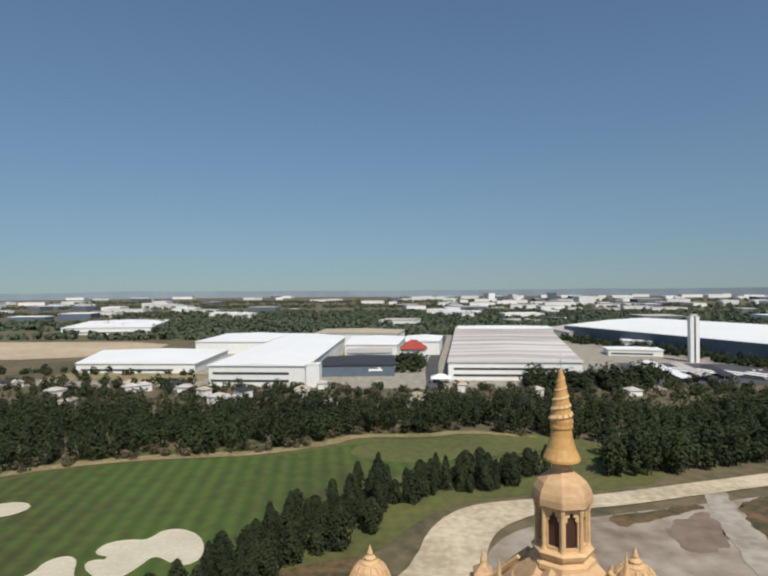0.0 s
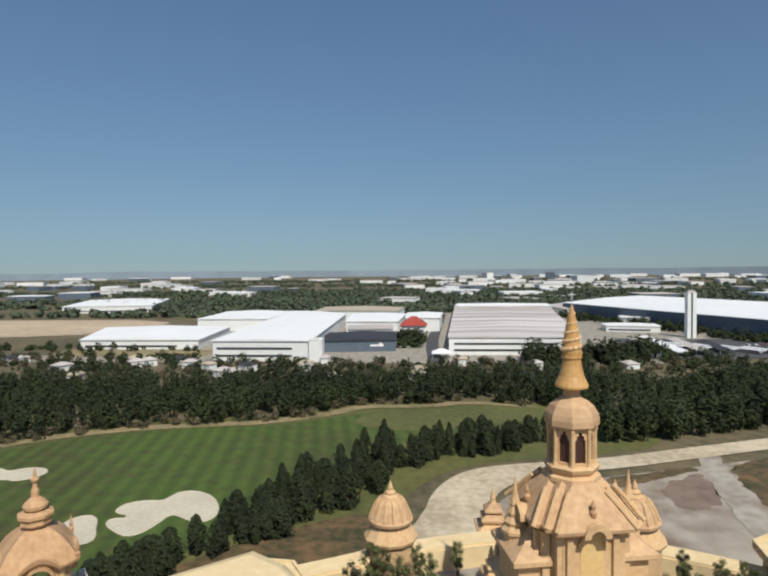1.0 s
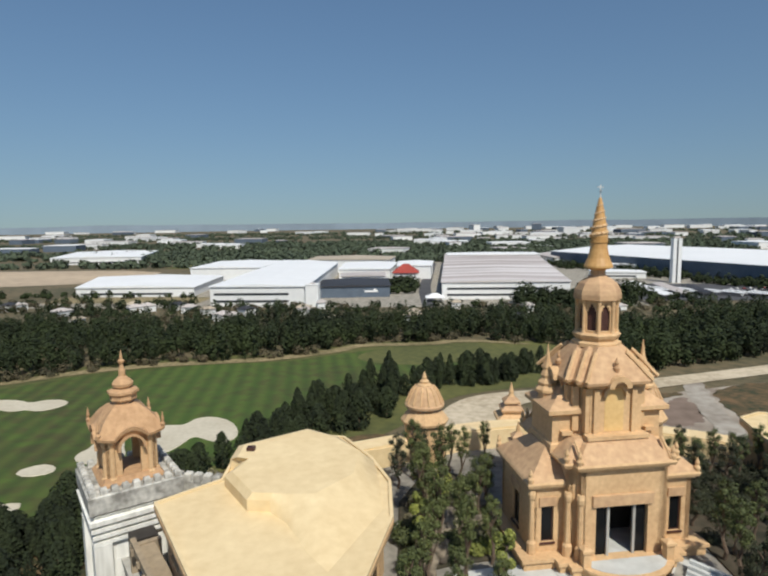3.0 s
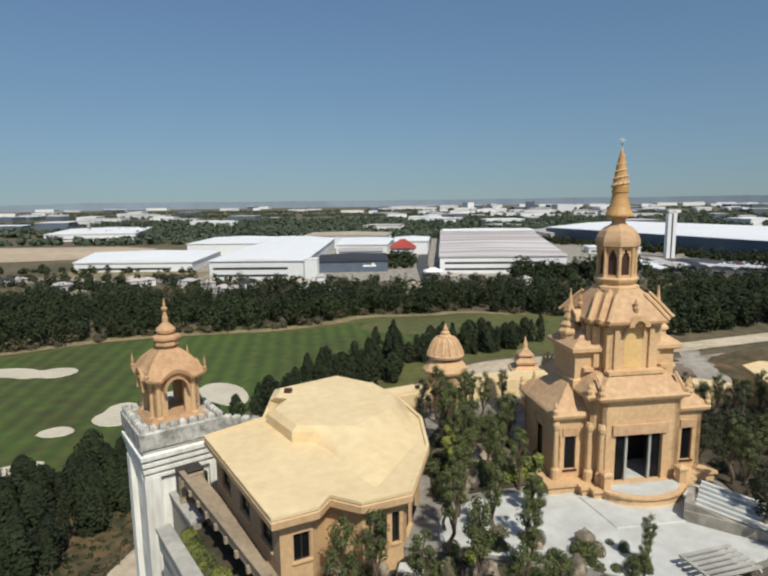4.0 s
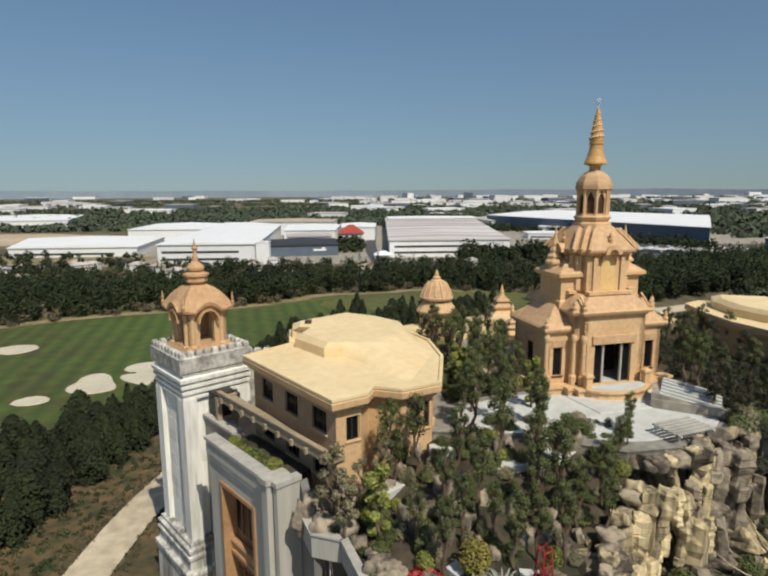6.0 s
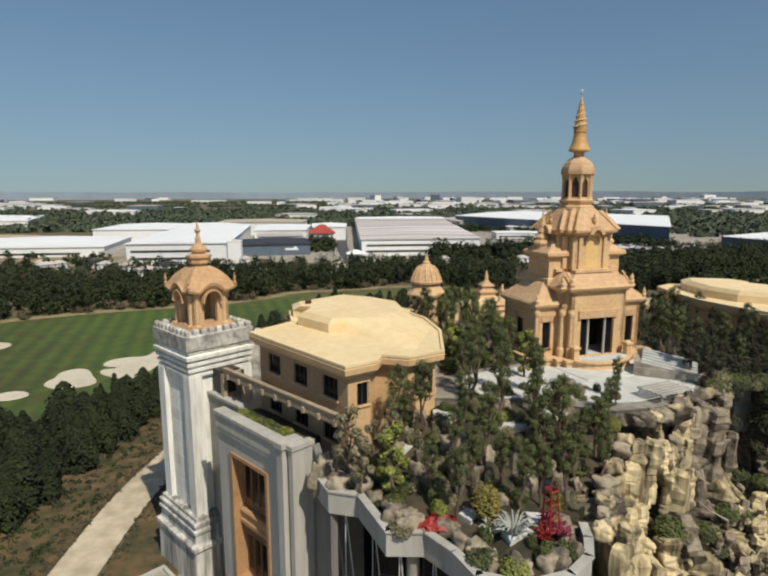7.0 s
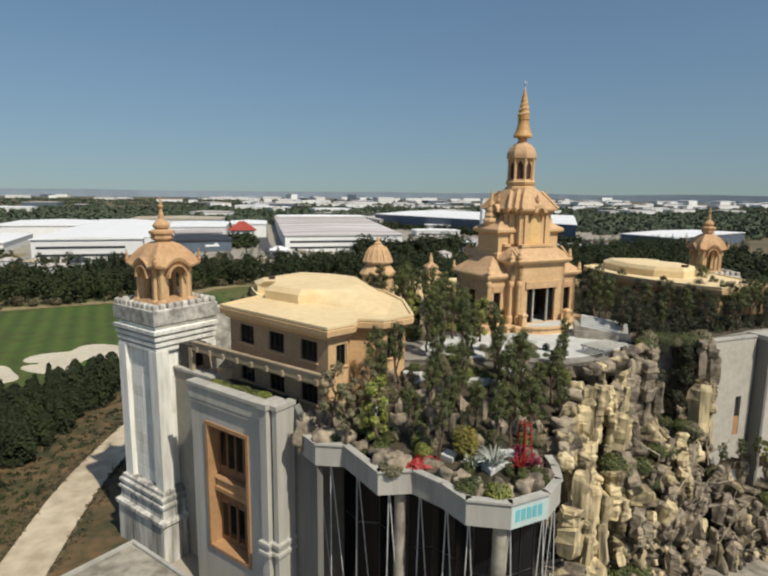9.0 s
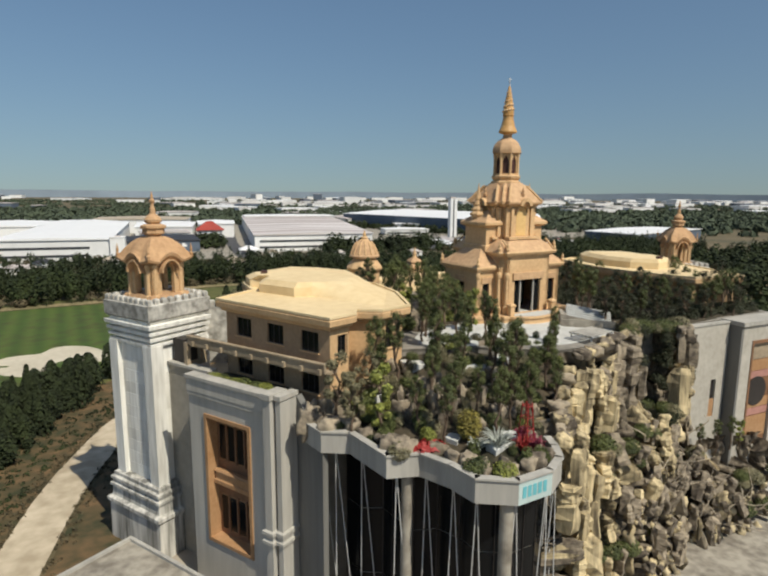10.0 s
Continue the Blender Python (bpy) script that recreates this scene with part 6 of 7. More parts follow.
# tall rocks and shrubs banked against the hall's foot
for k in range(8):
    x, y = -24.2 + 0.52 * k, 17.5 + 0.10 * k + rng.uniform(-0.5, 0.5)
    s = rng.uniform(0.5, 0.85)
    ob = new("boulder", BOULDERS[int(rng.integers(0, 7))])
    ob.matrix_basis = Matrix.Translation((x, y, lay(x, y) + s * 0.7)) @ Euler((rng.uniform(-0.2, 0.2), rng.uniform(-0.2, 0.2), rng.uniform(0, 6))).to_matrix().to_4x4() @ Matrix.Diagonal((s * 0.9, s * 0.8, s * rng.uniform(1.2, 2.1), 1))
    tagged(ob, "tall grey brown rock against the hall's foot", "boulder", "boulders on the roof garden")


# ---- rock cliff ----
W0, W1 = (21.4, 21.5), (29.5, 22.35)
CLIFF = [(-5.6, 7.2), (-3.2, 11.6), (0.0, 14.4), (5.0, 16.4), (8.0, 18.8), (11.5, 20.2), (15.5, 21.4), (19.0, 21.0), (22.0, 20.2), (26.5, 19.8), (31.0, 20.6), (35.0, 19.6)]
cliff = thing("rock_cliff", Matrix.Identity(4), "artificial sandstone cliff with tall broken rock columns", "cliff", "", "structure")
bm = bmesh.new()
cols, rows = 300, 130
lengths = [0.0]
for a, b in zip(CLIFF, CLIFF[1:]):
    lengths.append(lengths[-1] + (Vector(b) - Vector(a)).length)


def on_cliff(t):
    s = t * lengths[-1]
    for i in range(len(CLIFF) - 1):
        if s <= lengths[i + 1] or i == len(CLIFF) - 2:
            f = (s - lengths[i]) / (lengths[i + 1] - lengths[i])
            a, b = Vector(CLIFF[i]), Vector(CLIFF[i + 1])
            d = (b - a).normalized()
            return a.lerp(b, f), Vector((d.y, -d.x))


def cliff_top(t):
    p, _ = on_cliff(t)
    rise = 20.2 + 4.5 * min(1, max(0, (p.x + 4.5) / 6))
    return rise if p.x < 20.6 else rise - 14.5 * min(1, (p.x - 20.6) / 1.6)


def cliff_point(t, h):
    """h from 0 at the foot to 1 at the brow: a steep upper face, a planted shelf, then a pile that spreads towards the foot."""
    p, n = on_cliff(t)
    z = h * cliff_top(t)
    reach = 1.6 + 5.2 * min(1, max(0, (p.x + 1.0) / 9)) * (1 if p.x < 14 else max(0.25, 1 - (p.x - 14) / 7))
    shelf = min(1, max(0, (0.74 - h) / 0.14))
    spread = 0.4 + reach * (0.45 * shelf * shelf * (3 - 2 * shelf) + 0.55 * max(0, 0.66 - h) / 0.66)
    if 13.6 < p.x < 17.2:
        spread -= 3.6 * min(1, max(0, (h - 0.45) / 0.12)) * min(1, (p.x - 13.6) / 0.5, (17.2 - p.x) / 0.5)
    return p + n * spread, z, n


vs, grey = [], []
for i in range(cols + 1):
    for j in range(rows + 1):
        p, z, n = cliff_point(i / cols, j / rows)
        s0 = i / cols * lengths[-1]
        warp = 0.5 * noise.noise(Vector((s0 * 0.5, z * 0.4, 5.0)))
        d = 0.7 * noise.noise(Vector((p.x * 0.3, p.y * 0.3, z * 0.12))) + 0.22 * noise.noise(Vector((p.x * 1.7, p.y * 1.7, z * 0.9)))
        tier = min(1, max(0, (j / rows - 0.55) / 0.1))
        for wide, high, deep in ((1.7, 2.2 + 4.2 * tier, 2.1), (0.65, 1.0 + 1.8 * tier, 0.35)):
            gaps, homes = noise.voronoi(Vector((s0 / wide + warp, z / high + 0.35 * warp, wide * 3)))
            if wide > 1:
                grey.append(noise.cell(homes[0] * 3.9) < (0.12 if p.x < 3 else 0.62))
            d += deep * (noise.cell(homes[0] * 7.3) - 0.35) - 0.85 * deep * max(0, 1 - (gaps[1] - gaps[0]) / 0.2)
        vs.append(bm.verts.new((p.x + n.x * d, p.y + n.y * d, z + 0.2 * d)))
for i in range(cols):
    for j in range(rows):
        a = i * (rows + 1) + j
        bm.faces.new((vs[a], vs[a + rows + 1], vs[a + rows + 2], vs[a + 1])).material_index = int(grey[a])
part("rock_face", bm, ROCK, cliff).data.materials.append(GREY_ROCK)
for k in range(260):
    upper = k < 72
    if upper:
        # the steep upper face: slabs in two uneven rows, with gaps between them
        t, h = (k // 2 + rng.uniform(-0.4, 0.4)) / 36, (0.90, 0.74)[k % 2] + rng.uniform(-0.06, 0.06)
    else:
        # below the planted shelf: three uneven tiers of shorter blocks with hollows between
        t, h = 0.02 + 0.8 * rng.random(), (0.56, 0.36, 0.14)[k % 3] + rng.uniform(-0.07, 0.07)
    t = min(0.999, max(0.001, t))
    p, z, n = cliff_point(t, h)
    if upper and (13.2 < on_cliff(t)[0].x < 18.4 or on_cliff(t)[0].x > 20.4):
        continue
    if upper or p.x < 3:
        me, s = COLUMNS[int(rng.integers(0, 12))], rng.uniform(0.45, 1.05)
        tilt, slim, tall = 0.07, 1.15, 1.05
        z = min(z, cliff_top(t) - 2.2 * s * tall + rng.uniform(-0.6, 0.5))
    else:
        me, s = (BOULDERS[int(rng.integers(0, 7))], rng.uniform(0.25, 0.6)) if rng.random() < 0.15 else (COLUMNS[int(rng.integers(0, 12))], rng.uniform(0.28, 0.95))
        tilt, slim, tall = 0.24, 0.9, 0.75
    out = rng.uniform(0.0, 1.7) if upper else rng.uniform(0.2, 1.5)
    m = Matrix.Translation((p.x + n.x * out, p.y + n.y * out, z)) @ Euler((rng.normal() * tilt, rng.normal() * tilt, rng.uniform(0, 6))).to_matrix().to_4x4() @ Matrix.Diagonal((s * slim * rng.uniform(0.7, 1.25), s * slim * rng.uniform(0.7, 1.25), s * tall * rng.uniform(0.75, 1.3), 1))
    if not me.materials:
        me.materials.append(ROCK)
    ob = new("rock", me)
    ob.parent, ob.matrix_basis = cliff, m
    ob.material_slots[0].link = "OBJECT"
    ob.material_slots[0].material = ROCK if rng.random() < (0.92 if p.x < 4 else 0.5 if upper else 0.26) else GREY_ROCK

for k in range(34):
    t = (k + rng.uniform(0.1, 0.9)) / 34 * 0.72
    p, z, n = cliff_point(t, 1.0)
    s = rng.uniform(0.35, 0.75)
    ob = new("rock", BOULDERS[int(rng.integers(0, 7))])
    ob.parent = cliff
    ob.matrix_basis = Matrix.Translation((p.x - n.x * 0.2, p.y - n.y * 0.2, cliff_top(t) - 0.1)) @ Euler((rng.normal() * 0.3, rng.normal() * 0.3, rng.uniform(0, 6))).to_matrix().to_4x4() @ Matrix.Diagonal((s * 1.2, s, s * 0.8, 1))
    ob.material_slots[0].link = "OBJECT"
    ob.material_slots[0].material = GREY_ROCK if k % 3 else ROCK

# buttress rocks piled against the end of the side wall
for k in range(15):
    p = Vector(W0).lerp(Vector(W1), 0.01 + 0.035 * (k % 3) + rng.uniform(0, 0.02))
    q = (Vector(W1) - Vector(W0)).normalized()
    s = rng.uniform(0.75, 1.05)
    ob = new("rock", COLUMNS[k % 12])
    ob.parent = cliff
    ob.matrix_basis = Matrix.Translation((p.x + q.y * 0.3, p.y - q.x * 0.3, 6.8 + 3.3 * (k // 3) + rng.uniform(-0.8, 0.8))) @ Euler((rng.normal() * 0.04, rng.normal() * 0.04, rng.uniform(0, 6))).to_matrix().to_4x4() @ Matrix.Diagonal((s * 0.9, s * 0.9, s * 0.95, 1))
    ob.material_slots[0].link = "OBJECT"
    ob.material_slots[0].material = ROCK if k % 3 else GREY_ROCK

# the smaller rubble, joined
vs, fs, at = [], [], 0
shapes = []
for k in range(6):
    me = rock_mesh("rubble_shape", 40 + k, 1.0 if k < 3 else 2.0, 2, 0.4, False, 0.4)
    v = np.empty(len(me.vertices) * 3, np.float32)
    me.vertices.foreach_get("co", v)
    f = np.array([p.vertices[:] for p in me.polygons])
    shapes.append((v.reshape(-1, 3), f))
    bpy.data.meshes.remove(me)
for k in range(110):
    p, z, n = cliff_point(rng.random(), rng.random() ** 1.6 * 0.5)
    v, f = shapes[int(rng.integers(0, 6))]
    s = rng.uniform(0.15, 0.42)
    turn = np.array(Euler((rng.normal() * 0.4, rng.normal() * 0.4, rng.uniform(0, 6))).to_matrix())
    vs.append((v * s) @ turn.T + np.array((p.x + n.x * rng.uniform(0.1, 0.9), p.y + n.y * rng.uniform(0.1, 0.9), z)))
    fs.append(f + at)
    at += len(v)
me = mesh_of("rubble", np.concatenate(vs), np.concatenate(fs))
me.materials.append(surface("broken_rock", (0.56, 0.46, 0.28), 0.95, 0.5, 1.6, 0.45, 0.6, other=(0.08, 0.065, 0.045), island=0.5, span=(0.74, 1.15)))
ob = new("rubble", me)
ob.parent = cliff
tagged(ob, "broken rock fragments between the columns", "", "", "stuff")

bm = bmesh.new()
for k in range(34):
    q, z, n = cliff_point(rng.uniform(0.35, 0.85), rng.uniform(0.1, 0.6))
    p = Vector((q.x + n.x * 0.8, q.y + n.y * 0.8, z + 0.4))
    d = Vector((rng.normal(), rng.normal() * 0.5 - 0.4, 0.5 + rng.random())).normalized()
    for j in range(4):
        q = p + d * rng.uniform(0.7, 1.5)
        tube(bm, p, q, 0.10 - 0.02 * j, 0.08 - 0.02 * j, 5)
        p, d = q, (d + Vector((rng.normal() * 0.4, rng.normal() * 0.4, rng.normal() * 0.3))).normalized()
solid("dead_branches", bm, surface("bleached_wood", (0.45, 0.38, 0.28), 0.9, 0.3), "bleached dead branches lying on the scree", "branches", "stuff")

# right-hand wall with its slit window, and the projecting window block
wall = thing("wall_right", Matrix.Identity(4), "pale rendered wall with a narrow slit window", "wall", "", "structure")
slit = (5.65, 6.6, 12.4, 17.2)
part("wall_face", wall_run(bmesh.new(), W0, W1, 0, 24.2, 0.6, [slit]), BUFF_RENDER, wall)
m, _ = along(W0, W1)
part("shutter", one_box(5.67, 6.58, 0.06, 0.14, 12.4, 14.7, m=m), ORANGE_WOOD, wall, "orange shutter in the slit")
part("slit_pane", one_box(5.65, 6.6, 0.3, 0.34, 14.7, 17.2, m=m), DARK, wall)
part("coping", one_box(-0.1, 8.1, -0.12, 0.7, 24.204, 24.4, m=m), PALE_RENDER, wall)
block = thing("window_block", m, "grey rendered block with a tall colourful window", "building")
block.matrix_basis = m @ Matrix.Translation((-0.6, 0.7, 0))
part("front_wall", wall_run(bmesh.new(), (9.3, -2.2), (19, -2.2), 0, 24.0, 0.6, [(1.8, 7.0, 8, 22.0)]), BUFF_RENDER, block)
# Side wall takes the same darkened render in place of shade.
part("side_wall", one_box(8.9, 9.28, -2.2, 0.6, 0, 24.0), SHADED_RENDER, block)
part("coping", one_box(8.8, 19.1, -2.5, 0.6, 24.004, 24.5), PALE_RENDER, block)
part("window_surround", one_box(11.1, 11.4, -2.3, -1.9, 8, 22.0), BROWN_PANEL, block)
part("window_surround", one_box(11.4, 16.3, -2.3, -1.9, 21.6, 22.0), BROWN_PANEL, block)
part("window_panel", one_box(11.4, 16.3, -1.75, -1.65, 8, 21.6), BROWN_PANEL, block)
for z0, z1, mat in ((19.4, 21.5, GALLERY_BUFF), (17.9, 19.3, ORANGE_WOOD), (16.9, 17.8, PINK_PANEL), (13.0, 14.2, ORANGE_WOOD), (12.0, 12.9, PINK_PANEL), (9.0, 11.8, ORANGE_WOOD)):
    part("window_panel", one_box(11.5, 16.2, -1.84, -1.76, z0, z1), mat, block)
# No hole here: a dark disc paints the arch's inner shade.
part("arched_opening", turned([(1.9, -1.9), (1.9, -1.77)], 20), DARK, block, "dark disc painted as the shade of an arched opening").matrix_basis = Matrix.Translation((13.4, -0.06, 15.2)) @ Matrix.Rotation(radians(90), 4, "X") @ Matrix.Translation((0, 0, 3.67))

# skylight and white stair beside the shrine
stair = thing("stair", pose(11.0, 26.0, 24.4, 0, 0, -32), "grey stone stair with white treads on the terrace", "stair")
bm = bmesh.new()
v = [bm.verts.new(p) for p in ((-3.0, -1.6, 0), (3.0, -1.6, 0), (3.0, 1.6, 0), (-3.0, 1.6, 0), (-3.0, -1.6, 1.5), (-3.0, 1.6, 1.5), (3.0, -1.6, 0.25), (3.0, 1.6, 0.25))]
for f in ((3, 2, 1, 0), (0, 1, 6, 4), (2, 3, 5, 7), (4, 6, 7, 5), (0, 4, 5, 3), (1, 2, 7, 6)):
    bm.faces.new([v[i] for i in f])
part("ramp", bm, CONCRETE, stair)
for k in range(6):
    y = -1.35 + k * 0.48
    part("tread", one_box(-2.5, 2.6, y, y + 0.3, 0.95, 1.02 + 0.16 * k, m=Matrix.Rotation(radians(9), 4, "Y")), PAVING, stair)
part("side_wall", one_box(-3.0, 3.0, -1.85, -1.604, 0, 0.9), CONCRETE, stair)
bench = thing("pergola", pose(6.9, 19.9, 24.75, 0, 0, 18) @ Matrix.Scale(0.85, 4), "low grey slatted stone pergola at the cliff's brow", "pergola")
for k in range(6):
    part("slat", one_box(-2.4, 2.4, -1.5 + k * 0.55, -1.22 + k * 0.55, 0.55, 0.7), PALE_RENDER, bench)
for x in (-2.1, 2.1):
    part("beam", one_box(x - 0.08, x + 0.08, -1.7, 1.7, 0.42, 0.546), STEEL, bench)
    for y in (-1.4, 1.4):
        part("post", one_box(x - 0.07, x + 0.07, y - 0.07, y + 0.07, -0.05, 0.42), STEEL, bench)


# ---- trees and plants ----
def tree(name, height, spread, leaves, size, material, label, category="tree", group="", seed=0, clumps=9, bare=0.35):
    """A tree with a tapered trunk, limbs and a crown of leaf clumps, standing at the origin."""
    r = random.Random(seed)
    t = thing(name, Matrix.Identity(4), label, category, group)
    bm = bmesh.new()
    top = height * 0.72
    path = [Vector((0, 0, -0.4))]
    for k in range(1, 6):
        path.append(Vector((r.gauss(0, 0.05) * height * 0.5, r.gauss(0, 0.05) * height * 0.5, top * k / 5)))
    for k, (a, b) in enumerate(zip(path, path[1:])):
        tube(bm, a, b, height * 0.026 * (1 - k * 0.15), height * 0.026 * (1 - (k + 1) * 0.15), 8)
    centres = []
    for k in range(clumps):
        a = k * 2.399 + r.random()
        z = height * (bare + (0.95 - bare) * (k + 0.6) / clumps)
        w = spread * (0.35 + 0.65 * math.sin(math.pi * min(1, (k + 1.2) / (clumps + 0.8)))) * r.uniform(0.55, 1.0)
        c = Vector((w * math.cos(a), w * math.sin(a), z))
        base = path[min(5, 2 + k * 4 // clumps)]
        tube(bm, base, c, height * 0.012, height * 0.004, 5)
        centres.append((c, spread * r.uniform(0.32, 0.55)))
    part("trunk", bm, BARK, t)
    pts = []
    for c, w in centres:
        p = in_ball(leaves // clumps, w, 0.85) * np.array((1, 1, 1.05)) + np.array(c)
        pts.append(p)
    p = np.concatenate(pts)
    hub = np.concatenate([np.tile(0.75 * np.array(c) + 0.25 * np.array((0, 0, c.z)), (len(q), 1)) for (c, w), q in zip(centres, pts)])
    v, f = quads(p, size * rng.uniform(0.6, 1.3, len(p)), outward(p, hub, 0.35, 0.45))
    me = mesh_of("crown", v, f)
    me.materials.append(material)
    crown = new("crown", me)
    crown.parent = t
    return t


def shade_tree(k):
    return tree("garden_tree", 6.8, 0.88, 2600, 0.07, LEAF, "dark green leafy tree in the roof garden", "tree", "roof garden trees", k, 13, 0.50)


KINDS = [shade_tree(k) for k in range(4)]
KINDS.append(tree("garden_tree", 4.6, 0.8, 3200, 0.10, LEAF_LIGHT, "bright yellow-green young tree in the roof garden", "tree", "roof garden trees", 11, 10, 0.12))
KINDS.append(tree("garden_tree", 5.0, 0.95, 1900, 0.085, LEAF_OLIVE, "thin olive-grey tree in the roof garden", "tree", "roof garden trees", 12, 9, 0.3))


# These terrace trees wear the leaf colour darkened for shade.
KINDS.append(tree("garden_tree", 6.8, 1.1, 2400, 0.09, LEAF_SHADED, "bushy tree on the roof terrace, shade put into its leaf colour", "tree", "roof terrace trees", 21, 15, 0.28))
KINDS.append(tree("garden_tree", 6.2, 1.2, 2400, 0.09, LEAF_SHADED, "spreading tree on the roof terrace, leaves coloured dark for shade", "tree", "roof terrace trees", 22, 14, 0.25))


def plant(kind, x, y, scale, z=None, turn=None, used=set()):
    m = Matrix.Translation((x, y, lay(x, y) if z is None else z)) @ Matrix.Rotation(rng.uniform(0, 6.28) if turn is None else turn, 4, "Z")
    t = KINDS[kind]
    if kind not in used:
        used.add(kind)
    else:
        t = copy_thing(KINDS[kind], m)
    t.matrix_basis = m
    t.scale = (scale, scale, scale)
    return t


GARDEN_TREES = (
    (5, -21.8, 15.8, 1.32), (5, -20.9, 14.3, 1.0), (0, -17.4, 18.7, 1.1), (4, -18.7, 13.8, 1.3), (1, -12.4, 17.0, 0.95), (2, -16.2, 12.0, 0.75), (3, -14.6, 9.8, 0.85),
    (0, -8.8, 18.2, 1.08), (1, -7.8, 12.6, 1.05), (2, -6.6, 10.6, 0.9), (3, -2.4, 14.2, 0.8), (0, -3.0, 11.9, 0.75), (1, -11.6, 13.4, 0.95), (2, -10.2, 9.2, 0.8), (3, -5.6, 14.6, 1.1),
    (0, -13.8, 14.4, 0.8), (1, -10.2, 21.4, 1.05), (2, -5.4, 19.4, 0.95), (3, -4.2, 16.8, 0.82), (0, 0.2, 17.4, 0.62),
    (1, -9.4, 26.2, 0.9), (2, -8.0, 31.0, 1.2), (3, -9.2, 36.2, 1.15), (0, -6.0, 28.8, 1.0), (4, -3.6, 27.0, 1.1), (1, -7.4, 41.0, 1.1), (2, -5.0, 44.4, 0.9), (3, -10.0, 45.0, 1.0),
    (0, 15.6, 26.2, 0.9), (1, 17.4, 24.2, 0.9), (2, 19.4, 26.6, 1.0), (3, 21.4, 24.6, 0.95), (0, 23.4, 27.2, 1.05), (1, 25.4, 24.8, 0.9), (2, 27.2, 28.2, 1.05), (3, 29.0, 26.0, 0.95),
    (0, 16.6, 29.6, 1.05), (1, 20.4, 30.4, 1.1), (2, 24.4, 31.0, 1.1), (3, 28.2, 31.6, 1.05), (0, 31.4, 29.6, 1.1), (1, 18.0, 34.4, 1.1), (2, 33.8, 33.6, 1.1), (3, 14.8, 39.4, 1.0),
    (3, 15.4, 23.8, 0.9), (0, 18.4, 22.9, 0.85), (2, 22.6, 22.9, 0.9), (1, 24.4, 29.0, 1.1), (3, 26.8, 23.9, 0.9), (2, 30.6, 32.6, 1.15), (0, 22.2, 34.0, 1.15), (1, 27.0, 35.0, 1.1), (3, 15.2, 32.0, 1.0),
    (2, -13.2, 11.6, 0.8), (3, -8.4, 10.4, 0.75), (0, -6.6, 16.6, 0.95), (3, -1.2, 15.6, 0.62), (2, -4.6, 13.0, 0.8), (0, -11.2, 11.2, 0.7), (2, 1.6, 18.8, 0.5),
    (0, 12.6, 24.6, 0.9), (1, 13.6, 28.6, 1.0), (3, 12.4, 21.8, 0.7), (2, 14.0, 31.6, 1.0),
    (1, -15.3, 19.4, 1.0), (5, -18.0, 18.4, 0.95), (5, -19.8, 17.2, 0.9), (0, -17.0, 19.0, 0.7),
    (1, -6.2, 32.6, 0.95), (0, -4.4, 36.0, 1.0), (2, -8.6, 28.4, 0.95), (3, -4.0, 30.6, 0.85), (4, -9.4, 32.2, 1.1), (1, -3.4, 38.2, 0.9), (0, -9.2, 39.0, 1.0),
    (2, -4.4, 22.4, 0.85), (3, -7.2, 23.2, 0.9), (1, 2.4, 20.2, 0.6), (2, -10.4, 24.4, 0.75),
    (6, 17.6, 47.0, 0.95), (7, 20.4, 46.0, 1.1), (6, 22.8, 45.2, 1.05), (7, 25.2, 46.4, 1.15), (6, 16.6, 42.2, 1.1), (7, 19.2, 41.0, 1.2), (6, 22.6, 40.6, 1.1), (7, 26.2, 42.4, 1.1), (6, 15.2, 45.2, 0.8), (7, 18.8, 49.6, 0.9), (6, 28.2, 45.0, 1.05), (7, 23.6, 48.4, 0.85), (6, 13.9, 36.4, 0.9), (7, 14.0, 42.0, 0.9),
    (1, -6.0, 47.4, 0.8), (0, -2.2, 49.0, 0.75), (6, -11.6, 43.2, 0.85), (7, -9.2, 47.2, 0.8),
    (6, 30.2, 25.4, 1.1), (7, 32.6, 26.4, 1.2), (6, 34.8, 27.2, 1.2), (7, 37.0, 27.6, 1.1), (6, 31.6, 28.4, 1.2), (7, 28.6, 24.4, 1.0), (6, 35.8, 30.0, 1.3),
    (5, -27.4, 44.8, 1.2), (5, -29.6, 41.6, 1.1), (0, 17.6, 43.6, 1.1), (1, 36.2, 38.0, 1.3), (2, 32.6, 24.6, 0.9),
)
for kind, x, y, s in GARDEN_TREES:
    ground = inside(GARDEN, x, y)
    kind = (6, 1, 7, 3)[(kind + int(y)) % 4] if x > 11 else kind
    plant(kind, x, y, s * (0.74 if x > 14 else 1.0), None if ground else 24.3 if not (x < -27) else 21.5)


for kind, t, s in ((0, 0.74, 0.55), (2, 0.79, 0.6), (3, 0.84, 0.6), (1, 0.70, 0.5), (4, 0.88, 0.7)):
    p, z, n = cliff_point(t, 0.93)
    plant(kind, p.x + n.x * 0.3, p.y + n.y * 0.3, s, z)


